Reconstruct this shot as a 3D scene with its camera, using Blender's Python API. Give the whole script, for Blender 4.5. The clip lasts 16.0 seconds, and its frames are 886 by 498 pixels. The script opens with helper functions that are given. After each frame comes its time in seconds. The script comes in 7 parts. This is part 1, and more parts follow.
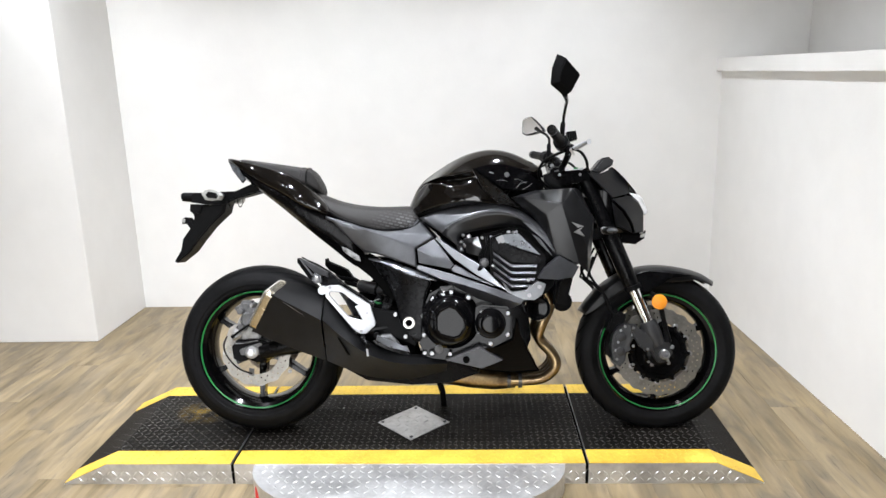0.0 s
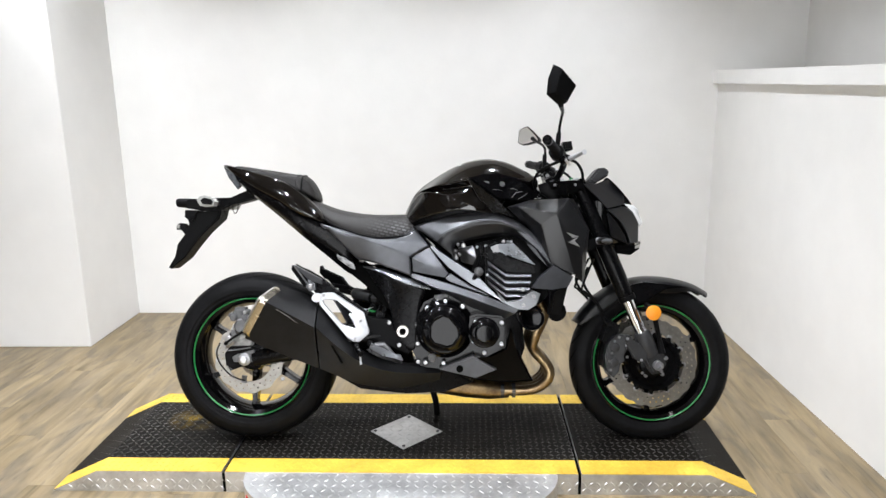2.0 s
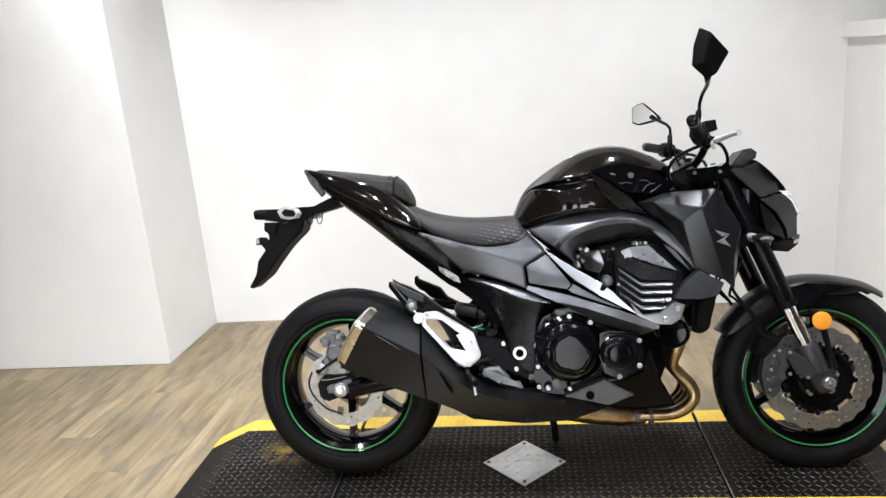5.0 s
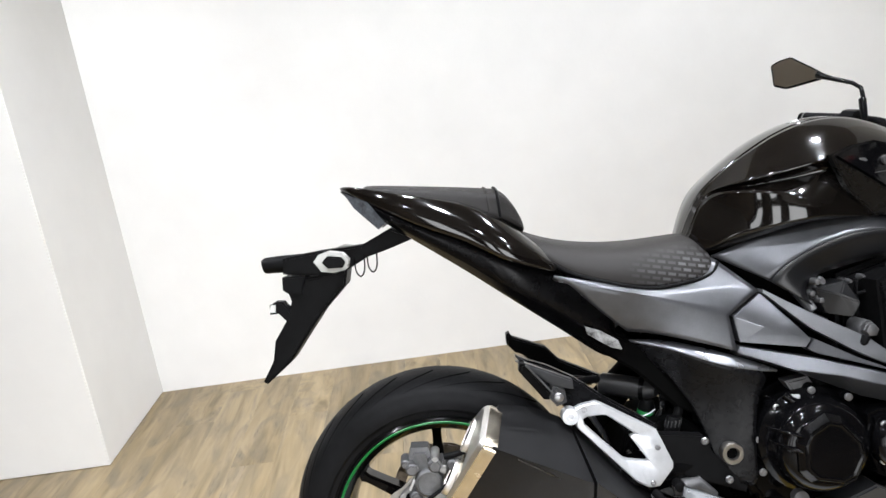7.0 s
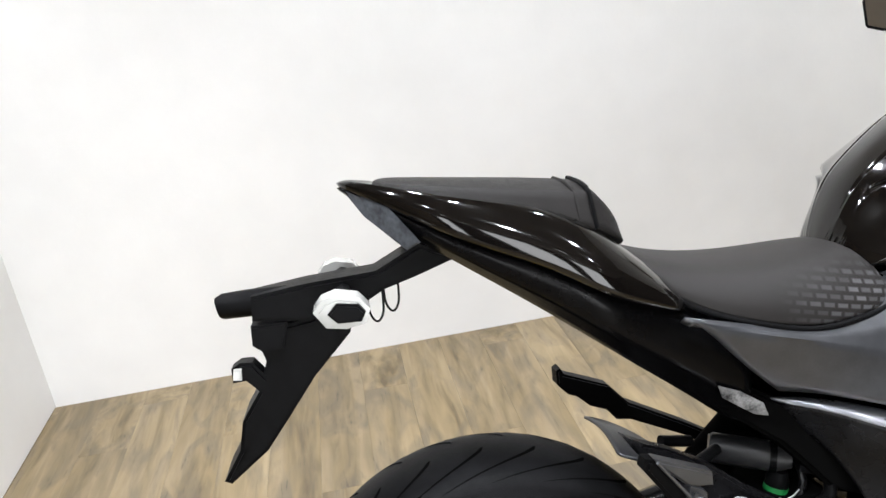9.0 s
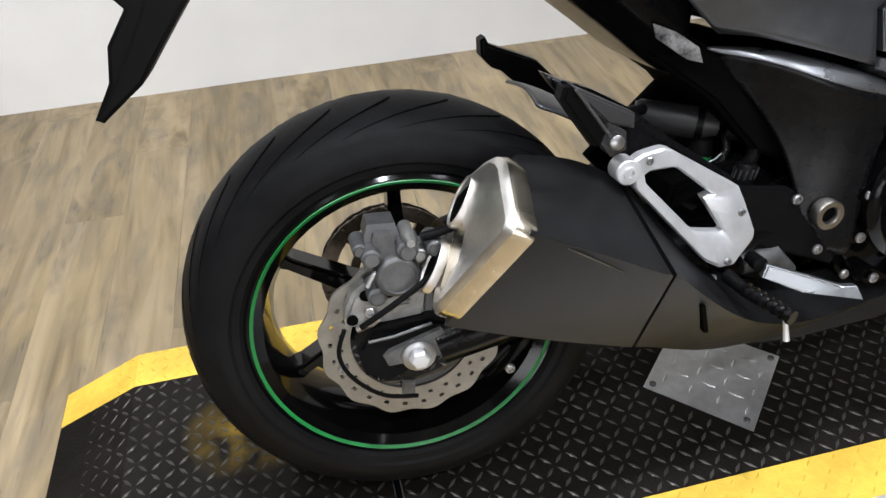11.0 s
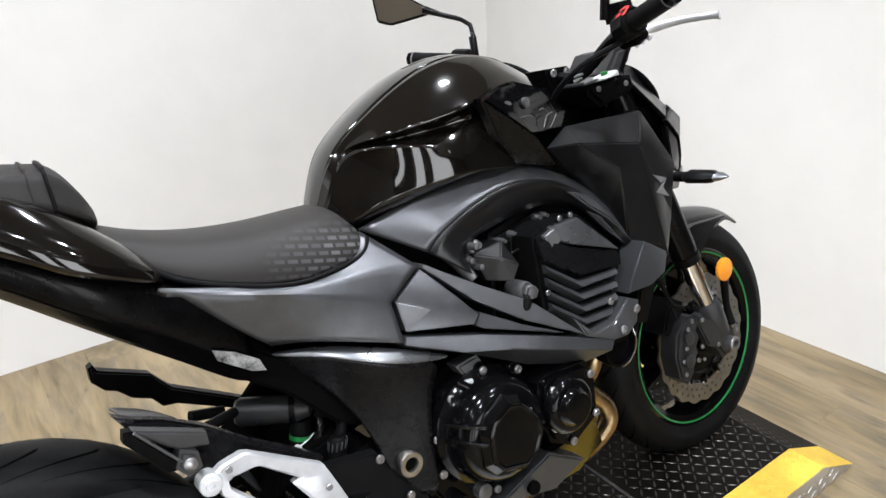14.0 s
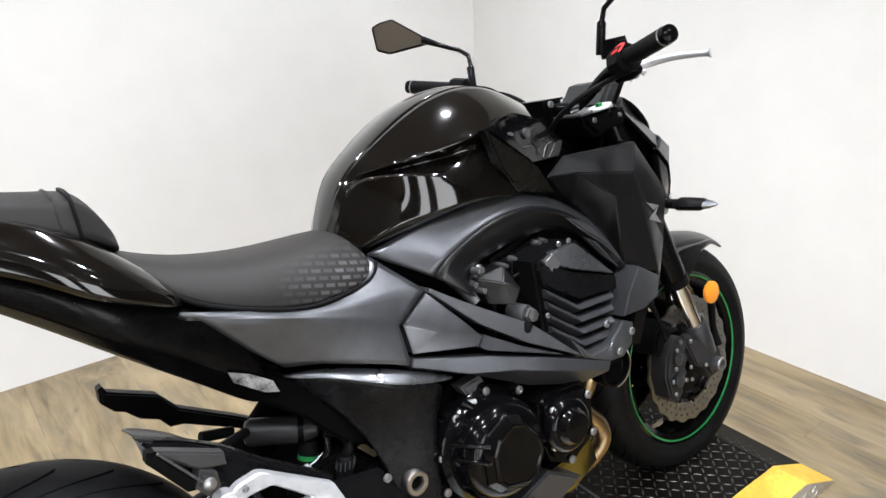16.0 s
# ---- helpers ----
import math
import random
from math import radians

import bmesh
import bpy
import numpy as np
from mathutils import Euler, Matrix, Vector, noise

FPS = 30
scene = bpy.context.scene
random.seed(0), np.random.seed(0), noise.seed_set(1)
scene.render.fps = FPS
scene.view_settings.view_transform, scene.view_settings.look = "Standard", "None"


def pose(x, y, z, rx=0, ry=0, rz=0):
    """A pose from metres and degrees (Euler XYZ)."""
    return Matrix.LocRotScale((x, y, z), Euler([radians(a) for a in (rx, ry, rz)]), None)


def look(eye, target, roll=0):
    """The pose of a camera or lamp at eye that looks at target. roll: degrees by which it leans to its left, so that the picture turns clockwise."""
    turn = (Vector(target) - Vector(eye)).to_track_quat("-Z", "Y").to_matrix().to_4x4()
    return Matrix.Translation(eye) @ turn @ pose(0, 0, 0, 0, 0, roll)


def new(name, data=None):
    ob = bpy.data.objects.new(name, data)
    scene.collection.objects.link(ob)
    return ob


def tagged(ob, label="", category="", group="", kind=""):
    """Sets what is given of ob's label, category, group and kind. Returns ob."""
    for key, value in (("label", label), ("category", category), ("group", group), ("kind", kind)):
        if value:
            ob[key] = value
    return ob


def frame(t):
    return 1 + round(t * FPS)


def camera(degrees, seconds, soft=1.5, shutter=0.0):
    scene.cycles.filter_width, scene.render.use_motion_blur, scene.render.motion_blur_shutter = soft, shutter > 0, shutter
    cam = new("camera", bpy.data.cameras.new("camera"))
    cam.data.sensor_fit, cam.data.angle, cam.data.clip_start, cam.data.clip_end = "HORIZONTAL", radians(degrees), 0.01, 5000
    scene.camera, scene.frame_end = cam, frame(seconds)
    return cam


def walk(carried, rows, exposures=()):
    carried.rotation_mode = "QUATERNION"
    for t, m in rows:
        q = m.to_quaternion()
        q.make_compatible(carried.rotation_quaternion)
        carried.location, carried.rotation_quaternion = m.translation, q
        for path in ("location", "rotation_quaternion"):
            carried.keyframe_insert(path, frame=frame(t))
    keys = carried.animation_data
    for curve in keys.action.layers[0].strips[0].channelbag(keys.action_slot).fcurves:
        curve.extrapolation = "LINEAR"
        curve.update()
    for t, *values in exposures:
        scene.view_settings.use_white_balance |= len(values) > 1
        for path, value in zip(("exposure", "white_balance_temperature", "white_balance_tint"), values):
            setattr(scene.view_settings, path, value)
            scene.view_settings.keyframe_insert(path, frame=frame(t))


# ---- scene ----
cam = camera(63.3, 16.0)
PATH = [
    (0, (0.789, -2.459, 1.357), (0.702, -0.519, 0.878), -1.5),
    (0.5, (0.818, -2.457, 1.361), (0.715, -0.516, 0.887), -1.5),
    (1, (0.816, -2.455, 1.356), (0.713, -0.516, 0.879), -1.4),
    (1.5, (0.823, -2.454, 1.36), (0.723, -0.513, 0.886), -1.3),
    (2, (0.795, -2.457, 1.357), (0.718, -0.511, 0.901), -0.8),
    (2.5, (0.815, -2.46, 1.355), (0.719, -0.513, 0.908), -1.1),
    (3, (0.816, -2.453, 1.363), (0.716, -0.508, 0.911), -1.2),
    (3.5, (0.826, -2.446, 1.373), (0.716, -0.5, 0.924), -1.3),
    (4, (0.772, -2.404, 1.36), (0.543, -0.47, 0.906), -0.7),
    (4.2, (0.774, -2.351, 1.38), (0.482, -0.437, 0.88), -3.3),
    (6.3, (0.157, -1.645, 1.331), (0.022, 0.281, 0.808), -7.5),
    (6.5, (0.128, -1.561, 1.315), (0.066, 0.355, 0.744), -6.8),
    (7, (0.068, -1.278, 1.319), (0.078, 0.645, 0.77), -7.7),
    (7.5, (-0.056, -1.062, 1.323), (-0.023, 0.855, 0.754), -9.9),
    (8, (-0.13, -0.894, 1.349), (0.144, 1.013, 0.812), -6.9),
    (10.3, (-0.089, -0.708, 1.138), (0.098, 0.861, -0.088), -5.9),
    (10.5, (-0.093, -0.725, 1.109), (0.086, 0.81, -0.16), -5.3),
    (11, (-0.082, -0.742, 1.1), (0.216, 0.778, -0.165), -3.2),
    (11.5, (-0.017, -0.771, 1.119), (0.497, 0.742, -0.084), -2.5),
    (11.8, (0.023, -0.795, 1.127), (0.697, 0.682, -0.041), -2.5),
    (12, (0.051, -0.812, 1.13), (0.809, 0.635, -0.023), -2.2),
    (12.3, (0.076, -0.838, 1.155), (0.934, 0.619, 0.087), -3.3),
    (12.5, (0.086, -0.852, 1.18), (0.994, 0.624, 0.181), -3.9),
    (13, (0.09, -0.887, 1.246), (1.072, 0.64, 0.406), -2.9),
    (13.2, (0.093, -0.885, 1.255), (1.089, 0.637, 0.424), -2.8),
    (13.5, (0.095, -0.889, 1.249), (1.111, 0.617, 0.412), -2.5),
    (14, (0.103, -0.889, 1.261), (1.15, 0.622, 0.475), -3.0),
    (14.5, (0.105, -0.885, 1.271), (1.164, 0.619, 0.486), -2.3),
    (15, (0.103, -0.86, 1.263), (1.15, 0.635, 0.444), -3.6),
    (15.5, (0.094, -0.876, 1.265), (1.178, 0.628, 0.515), -2.9),
    (16, (0.047, -0.891, 1.29), (1.157, 0.597, 0.547), -2.0),
]
walk(cam, [(t, look(eye, target, roll)) for t, eye, target, roll in PATH], exposures=[(0, -0.38), (0.8, -0.42), (1.5, -0.43), (2.5, -0.40), (3.5, -0.36), (8.2, -0.38), (10.3, -0.60), (11.5, -0.72), (12.5, -0.60), (13.5, -0.44), (16, -0.32)])

# ---- world, lights, exposure ----
world = bpy.data.worlds.new("world")
scene.world = world
world.use_nodes = True
world.node_tree.nodes["Background"].inputs[0].default_value = (0.8, 0.85, 0.9, 1)
world.node_tree.nodes["Background"].inputs[1].default_value = 0.05
scene.view_settings.exposure = -0.5


def area_lamp(name, x, y, z, sx, sy, power, colour):
    data = bpy.data.lights.new(name, "AREA")
    data.shape, data.size, data.size_y, data.energy, data.color = "RECTANGLE", sx, sy, power, colour
    data.spread = math.radians(114)
    ob = new(name, data)
    ob.matrix_world = pose(x, y, z)
    return ob


BAY_SPOTS = [(x, y) for x in (-1.1, 0.1, 1.3) for y in (-1.5, -0.4, 0.8)]
HALL_SPOTS = [(x, y) for x in (-1.6, 0.2, 1.5) for y in (-3.9, -2.9)]
for lx, ly in BAY_SPOTS:
    area_lamp("spot_lamp", lx, ly, 2.575, 0.11, 0.11, 23, (0.91, 0.94, 1.0))
for lx, ly in HALL_SPOTS:
    area_lamp("spot_lamp", lx, ly, 2.575, 0.11, 0.11, 1.5, (1.0, 0.95, 0.88))
SPOTS = BAY_SPOTS + HALL_SPOTS


# ---- materials ----
def material(name, colour, rough=0.5, metal=0.0, vary=0.0, scale=20.0, bump=0.0, bump_scale=200.0, coat=0.0, stretch=(1, 1, 1), second=None, spec=0.5):
    """Principled with noise variation at two scales and a fine bump."""
    m = bpy.data.materials.new(name)
    m.use_nodes = True
    nt = m.node_tree
    b = nt.nodes["Principled BSDF"]
    b.inputs["Roughness"].default_value = rough
    b.inputs["Metallic"].default_value = metal
    b.inputs["Coat Weight"].default_value = coat
    b.inputs["Specular IOR Level"].default_value = spec
    b.inputs["Coat Roughness"].default_value = 0.04
    tc = nt.nodes.new("ShaderNodeTexCoord")
    mp = nt.nodes.new("ShaderNodeMapping")
    mp.inputs["Scale"].default_value = stretch
    nt.links.new(tc.outputs["Object"], mp.inputs[0])
    c = (*colour, 1)
    if vary > 0:
        n1 = nt.nodes.new("ShaderNodeTexNoise")
        n1.inputs["Scale"].default_value, n1.inputs["Detail"].default_value = scale, 6
        n2 = nt.nodes.new("ShaderNodeTexNoise")
        n2.inputs["Scale"].default_value, n2.inputs["Detail"].default_value = scale * 7, 4
        nt.links.new(mp.outputs[0], n1.inputs["Vector"])
        nt.links.new(mp.outputs[0], n2.inputs["Vector"])
        add = nt.nodes.new("ShaderNodeMath")
        add.operation = "MULTIPLY_ADD"
        nt.links.new(n2.outputs[0], add.inputs[0])
        add.inputs[1].default_value = 0.4
        nt.links.new(n1.outputs[0], add.inputs[2])
        ramp = nt.nodes.new("ShaderNodeValToRGB")
        ramp.color_ramp.elements[0].position, ramp.color_ramp.elements[1].position = 0.45, 0.95
        lo = second or tuple(v * (1 - vary) for v in colour)
        ramp.color_ramp.elements[0].color = (*lo, 1)
        ramp.color_ramp.elements[1].color = (*(min(1, v * (1 + vary * 0.6)) for v in colour), 1)
        nt.links.new(add.outputs[0], ramp.inputs[0])
        nt.links.new(ramp.outputs[0], b.inputs["Base Color"])
        rr = nt.nodes.new("ShaderNodeMapRange")
        rr.inputs[3].default_value, rr.inputs[4].default_value = max(0.02, rough * 0.8), min(1, rough * 1.25)
        nt.links.new(n1.outputs[0], rr.inputs[0])
        nt.links.new(rr.outputs[0], b.inputs["Roughness"])
    else:
        b.inputs["Base Color"].default_value = c
    if bump > 0:
        n3 = nt.nodes.new("ShaderNodeTexNoise")
        n3.inputs["Scale"].default_value, n3.inputs["Detail"].default_value = bump_scale, 3
        nt.links.new(mp.outputs[0], n3.inputs["Vector"])
        bp = nt.nodes.new("ShaderNodeBump")
        bp.inputs["Strength"].default_value, bp.inputs["Distance"].default_value = bump, 0.002
        nt.links.new(n3.outputs[0], bp.inputs["Height"])
        nt.links.new(bp.outputs[0], b.inputs["Normal"])
    return m


M_WALL = material("white_paint", (0.81, 0.805, 0.79), 0.75, 0, 0.06, 1.1, 0.15, 60)
M_TAN = material("tan_paint", (0.2, 0.155, 0.1), 0.8, 0, 0.15, 1.5)
M_CEIL = material("ceiling_paint", (0.22, 0.2, 0.175), 0.9, 0, 0.04, 2)
M_GLOSS = material("gloss_black_paint", (0.003, 0.0025, 0.0022), 0.12, 0.0, 0.2, 600, coat=0.85, spec=0.1)
M_SATIN = material("satin_graphite", (0.09, 0.0925, 0.1), 0.33, 0.75, 0.12, 40, 0.06, 900, spec=0.4)
M_SHROUD = material("satin_black_paint", (0.0055, 0.0056, 0.0063), 0.3, 0.0, 0.12, 40, 0.05, 900, spec=0.38)
M_SATIN_MID = material("satin_grey", (0.185, 0.19, 0.2), 0.3, 0.85, 0.1, 40, 0.05, 900)
# Lighter copy of the graphite: flange highlight in the colour, and silver parts.
M_SATIN_LIGHT = material("satin_silver_grey", (0.21, 0.22, 0.236), 0.28, 0.85, 0.08, 40)
M_SHOULDER = material("dark_satin_frame_paint", (0.0045, 0.0045, 0.005), 0.27, 0.05, 0.15, 60, 0.04, 700, spec=0.15)
M_MATTE = material("matte_black_plastic", (0.0045, 0.0045, 0.0048), 0.42, 0, 0.25, 60, 0.15, 700, spec=0.05)
M_DARK = material("black_painted_metal", (0.003, 0.003, 0.0033), 0.2, 0.0, 0.3, 30, 0.05, 300, spec=0.1)
M_ENGINE = material("gloss_black_engine", (0.002, 0.002, 0.0023), 0.1, 0.0, 0.3, 25, 0.04, 200, spec=0.16)
M_RUBBER = material("tyre_rubber", (0.0055, 0.0055, 0.006), 0.5, 0, 0.6, 9, 0.25, 500, spec=0.08)
M_VINYL = material("seat_vinyl", (0.0165, 0.0152, 0.0145), 0.5, 0, 0.2, 30, 0.35, 900, spec=0.15)
M_ALU = material("tread_aluminium", (0.66, 0.66, 0.66), 0.4, 0.8, 0.3, 9, 0.2, 120)
M_CAST = material("cast_silver", (0.62, 0.63, 0.65), 0.42, 0.6, 0.1, 60, 0.1, 500)
M_CASTGREY = material("cast_grey", (0.12, 0.12, 0.123), 0.5, 0.7, 0.3, 60, 0.2, 500)
M_CASTLIGHT = material("dull_cast_alloy", (0.26, 0.258, 0.25), 0.42, 0.7, 0.3, 60, 0.2, 500)
M_STEEL = material("brushed_steel", (0.5, 0.48, 0.45), 0.3, 1.0, 0.2, 40, 0.1, 300)
M_CHROME = material("chrome", (0.75, 0.75, 0.76), 0.1, 1.0)
M_CAP = material("muffler_cap_metal", (0.78, 0.76, 0.73), 0.36, 1.0, 0.12, 30)
M_BRONZE = material("heat_tinted_steel", (0.34, 0.25, 0.13), 0.3, 1.0, 0.5, 14, 0.1, 200, second=(0.16, 0.11, 0.07))
M_MUFF = material("muffler_black_coat", (0.0085, 0.0085, 0.009), 0.42, 0.0, 0.4, 18, 0.12, 800, spec=0.16)
M_GREEN = material("green_rim_tape", (0.011, 0.17, 0.04), 0.35)
M_AMBER = material("amber_reflector", (0.85, 0.3, 0.02), 0.25, 0, 0.2, 300, 0.3, 900)
M_RED = material("red_plastic", (0.6, 0.03, 0.03), 0.4)
M_YELLOW = material("yellow_paint", (0.66, 0.45, 0.055), 0.55, 0, 0.25, 9, 0.3, 150, second=(0.5, 0.31, 0.03))
M_BLACKTREAD = material("worn_black_coating", (0.0085, 0.0073, 0.0062), 0.5, 0.0, 0.6, 4, 0.4, 180, second=(0.0028, 0.0024, 0.002), spec=0.06)
M_TREADWORN = material("worn_tread_tops", (0.066, 0.062, 0.056), 0.38, 0.45, 0.6, 6, 0.2, 200, second=(0.008, 0.0072, 0.0065), spec=0.4)
# Near-black for holes and joints; also puts shade into hidden filler blocks.
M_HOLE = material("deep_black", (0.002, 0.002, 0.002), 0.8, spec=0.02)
M_GLASSY = material("clear_lens", (0.75, 0.77, 0.78), 0.08, 0.4)
M_WHITELENS = material("pale_lens", (0.38, 0.38, 0.36), 0.15, 0.1)
M_DECAL = material("silver_decal", (0.26, 0.26, 0.26), 0.4, 0.5, 0.3, 90)
M_WORNDECAL = material("worn_silver_label", (0.3, 0.3, 0.3), 0.4, 0.5, 0.6, 55, second=(0.01, 0.01, 0.01))
M_RIM = material("black_wheel_enamel", (0.002, 0.002, 0.0022), 0.1, 0, 0.2, 60, coat=0.1, spec=0.2)
M_WARMCAP = material("warm_polished_rim", (0.76, 0.69, 0.57), 0.25, 1.0, 0.25, 25)
M_MIRROR = material("mirror_glass", (0.85, 0.85, 0.85), 0.015, 1.0)
M_CHAIN = material("oily_chain", (0.15, 0.125, 0.1), 0.4, 0.9, 0.4, 80)
# Brown of the unseen hall walls, kept deep so gloss and satin reflect little.
M_BROWN = material("brown_hall_paint", (0.04, 0.03, 0.02), 0.8, 0, 0.2, 1.5)
M_BROWNCAP = material("brown_rubber_cap", (0.22, 0.18, 0.135), 0.5, 0, 0.2, 80)
M_RESERVOIR = material("grey_black_plastic", (0.022, 0.022, 0.023), 0.4, 0, 0.25, 60, 0.1, 700, spec=0.3)
M_BOLT = material("zinc_bolt", (0.34, 0.34, 0.35), 0.32, 0.9)
M_DISC = material("brake_disc_steel", (0.27, 0.258, 0.238), 0.36, 0.9, 0.2, 40, 0.1, 300)
M_TAIL = material("smoked_tail_lens", (0.11, 0.12, 0.135), 0.1, 0.2, 0.5, 25, second=(0.02, 0.022, 0.026))
M_LAMP = bpy.data.materials.new("lamp_diffuser")
M_LAMP.use_nodes = True
_b = M_LAMP.node_tree.nodes["Principled BSDF"]
_b.inputs["Emission Color"].default_value, _b.inputs["Emission Strength"].default_value = (0.95, 0.98, 1, 1), 14.0


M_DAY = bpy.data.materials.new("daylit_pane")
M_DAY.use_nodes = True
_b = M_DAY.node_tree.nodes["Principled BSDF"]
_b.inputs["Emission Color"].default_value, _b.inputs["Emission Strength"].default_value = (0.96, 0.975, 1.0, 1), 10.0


def add_overspray(m, cx, cy, reach, colour):
    """A blown paint stain of its own shape on a floor coating."""
    nt = m.node_tree
    b = nt.nodes["Principled BSDF"]
    old = b.inputs["Base Color"].links[0].from_socket
    tc = nt.nodes.new("ShaderNodeTexCoord")
    sub = nt.nodes.new("ShaderNodeVectorMath")
    sub.operation = "DISTANCE"
    flat = nt.nodes.new("ShaderNodeVectorMath")
    flat.operation = "MULTIPLY"
    flat.inputs[1].default_value = (1, 1.25, 0)
    nt.links.new(tc.outputs["Object"], flat.inputs[0])
    nt.links.new(flat.outputs[0], sub.inputs[0])
    sub.inputs[1].default_value = (cx, cy * 1.25, 0)
    n = nt.nodes.new("ShaderNodeTexNoise")
    n.inputs["Scale"].default_value, n.inputs["Detail"].default_value = 16, 8
    nt.links.new(tc.outputs["Object"], n.inputs["Vector"])
    fall = nt.nodes.new("ShaderNodeMapRange")
    fall.inputs[1].default_value, fall.inputs[2].default_value = reach, reach * 0.15
    nt.links.new(sub.outputs["Value"], fall.inputs[0])
    grain = nt.nodes.new("ShaderNodeMapRange")
    grain.inputs[1].default_value, grain.inputs[2].default_value = 0.4, 0.7
    nt.links.new(n.outputs[0], grain.inputs[0])
    mul = nt.nodes.new("ShaderNodeMath")
    mul.operation = "MULTIPLY"
    nt.links.new(fall.outputs[0], mul.inputs[0])
    nt.links.new(grain.outputs[0], mul.inputs[1])
    mix = nt.nodes.new("ShaderNodeMix")
    mix.data_type = "RGBA"
    mix.inputs[7].default_value = (*colour, 1)
    nt.links.new(mul.outputs[0], mix.inputs[0])
    nt.links.new(old, mix.inputs[6])
    nt.links.new(mix.outputs[2], b.inputs["Base Color"])


add_overspray(M_BLACKTREAD, -0.27, 0.1, 0.13, (0.22, 0.14, 0.02))


def wood_material():
    m = bpy.data.materials.new("oak_laminate")
    m.use_nodes = True
    nt = m.node_tree
    b = nt.nodes["Principled BSDF"]
    tc, info = nt.nodes.new("ShaderNodeTexCoord"), nt.nodes.new("ShaderNodeObjectInfo")
    off = nt.nodes.new("ShaderNodeVectorMath")
    off.operation = "MULTIPLY_ADD"
    comb = nt.nodes.new("ShaderNodeCombineXYZ")
    for k in range(3):
        nt.links.new(info.outputs["Random"], comb.inputs[k])
    nt.links.new(comb.outputs[0], off.inputs[0])
    off.inputs[1].default_value = (37, 53, 11)
    nt.links.new(tc.outputs["Object"], off.inputs[2])
    mp = nt.nodes.new("ShaderNodeMapping")
    mp.inputs["Scale"].default_value = (1, 0.1, 1)
    nt.links.new(off.outputs[0], mp.inputs[0])
    grain = nt.nodes.new("ShaderNodeTexNoise")
    grain.inputs["Scale"].default_value, grain.inputs["Detail"].default_value, grain.inputs["Distortion"].default_value = 30, 9, 0.9
    broad = nt.nodes.new("ShaderNodeTexNoise")
    broad.inputs["Scale"].default_value, broad.inputs["Detail"].default_value, broad.inputs["Distortion"].default_value = 9, 5, 1.6
    nt.links.new(mp.outputs[0], grain.inputs["Vector"])
    nt.links.new(mp.outputs[0], broad.inputs["Vector"])
    r1 = nt.nodes.new("ShaderNodeValToRGB")
    e = r1.color_ramp.elements
    e[0].position, e[0].color = 0.34, (0.108, 0.078, 0.039, 1)
    e[1].position, e[1].color = 0.62, (0.285, 0.21, 0.107, 1)
    mid = e.new(0.46)
    mid.color = (0.208, 0.154, 0.078, 1)
    mixf = nt.nodes.new("ShaderNodeMath")
    mixf.operation = "MULTIPLY_ADD"
    nt.links.new(grain.outputs[0], mixf.inputs[0])
    mixf.inputs[1].default_value = 0.45
    half = nt.nodes.new("ShaderNodeMath")
    half.operation = "MULTIPLY"
    nt.links.new(broad.outputs[0], half.inputs[0])
    half.inputs[1].default_value = 0.55
    nt.links.new(half.outputs[0], mixf.inputs[2])
    nt.links.new(mixf.outputs[0], r1.inputs[0])
    hsv = nt.nodes.new("ShaderNodeHueSaturation")
    val = nt.nodes.new("ShaderNodeMapRange")
    val.inputs[3].default_value, val.inputs[4].default_value = 0.84, 1.08
    nt.links.new(info.outputs["Random"], val.inputs[0])
    geo = nt.nodes.new("ShaderNodeNewGeometry")
    wide = nt.nodes.new("ShaderNodeTexNoise")
    wide.inputs["Scale"].default_value, wide.inputs["Detail"].default_value = 2.2, 5
    nt.links.new(geo.outputs["Position"], wide.inputs["Vector"])
    tone = nt.nodes.new("ShaderNodeMapRange")
    tone.inputs[1].default_value, tone.inputs[2].default_value = 0.3, 0.7
    tone.inputs[3].default_value, tone.inputs[4].default_value = 0.84, 1.12
    nt.links.new(wide.outputs[0], tone.inputs[0])
    both = nt.nodes.new("ShaderNodeMath")
    both.operation = "MULTIPLY"
    nt.links.new(val.outputs[0], both.inputs[0])
    nt.links.new(tone.outputs[0], both.inputs[1])
    nt.links.new(both.outputs[0], hsv.inputs["Value"])
    sat = nt.nodes.new("ShaderNodeMapRange")
    sat.inputs[3].default_value, sat.inputs[4].default_value = 1.1, 0.75
    nt.links.new(broad.outputs[0], sat.inputs[0])
    nt.links.new(sat.outputs[0], hsv.inputs["Saturation"])
    wide_map = nt.nodes.new("ShaderNodeMapping")
    wide_map.inputs["Scale"].default_value = (1, 0.3, 1)
    nt.links.new(off.outputs[0], wide_map.inputs[0])
    patch = nt.nodes.new("ShaderNodeTexNoise")
    patch.inputs["Scale"].default_value, patch.inputs["Detail"].default_value, patch.inputs["Distortion"].default_value = 11, 7, 1.2
    nt.links.new(wide_map.outputs[0], patch.inputs["Vector"])
    amount = nt.nodes.new("ShaderNodeMapRange")
    amount.inputs[1].default_value, amount.inputs[2].default_value, amount.inputs[4].default_value = 0.47, 0.68, 0.75
    nt.links.new(patch.outputs[0], amount.inputs[0])
    weather = nt.nodes.new("ShaderNodeMix")
    weather.data_type = "RGBA"
    weather.inputs[7].default_value = (0.13, 0.104, 0.068, 1)
    nt.links.new(amount.outputs[0], weather.inputs[0])
    nt.links.new(r1.outputs[0], weather.inputs[6])
    streak = nt.nodes.new("ShaderNodeTexNoise")
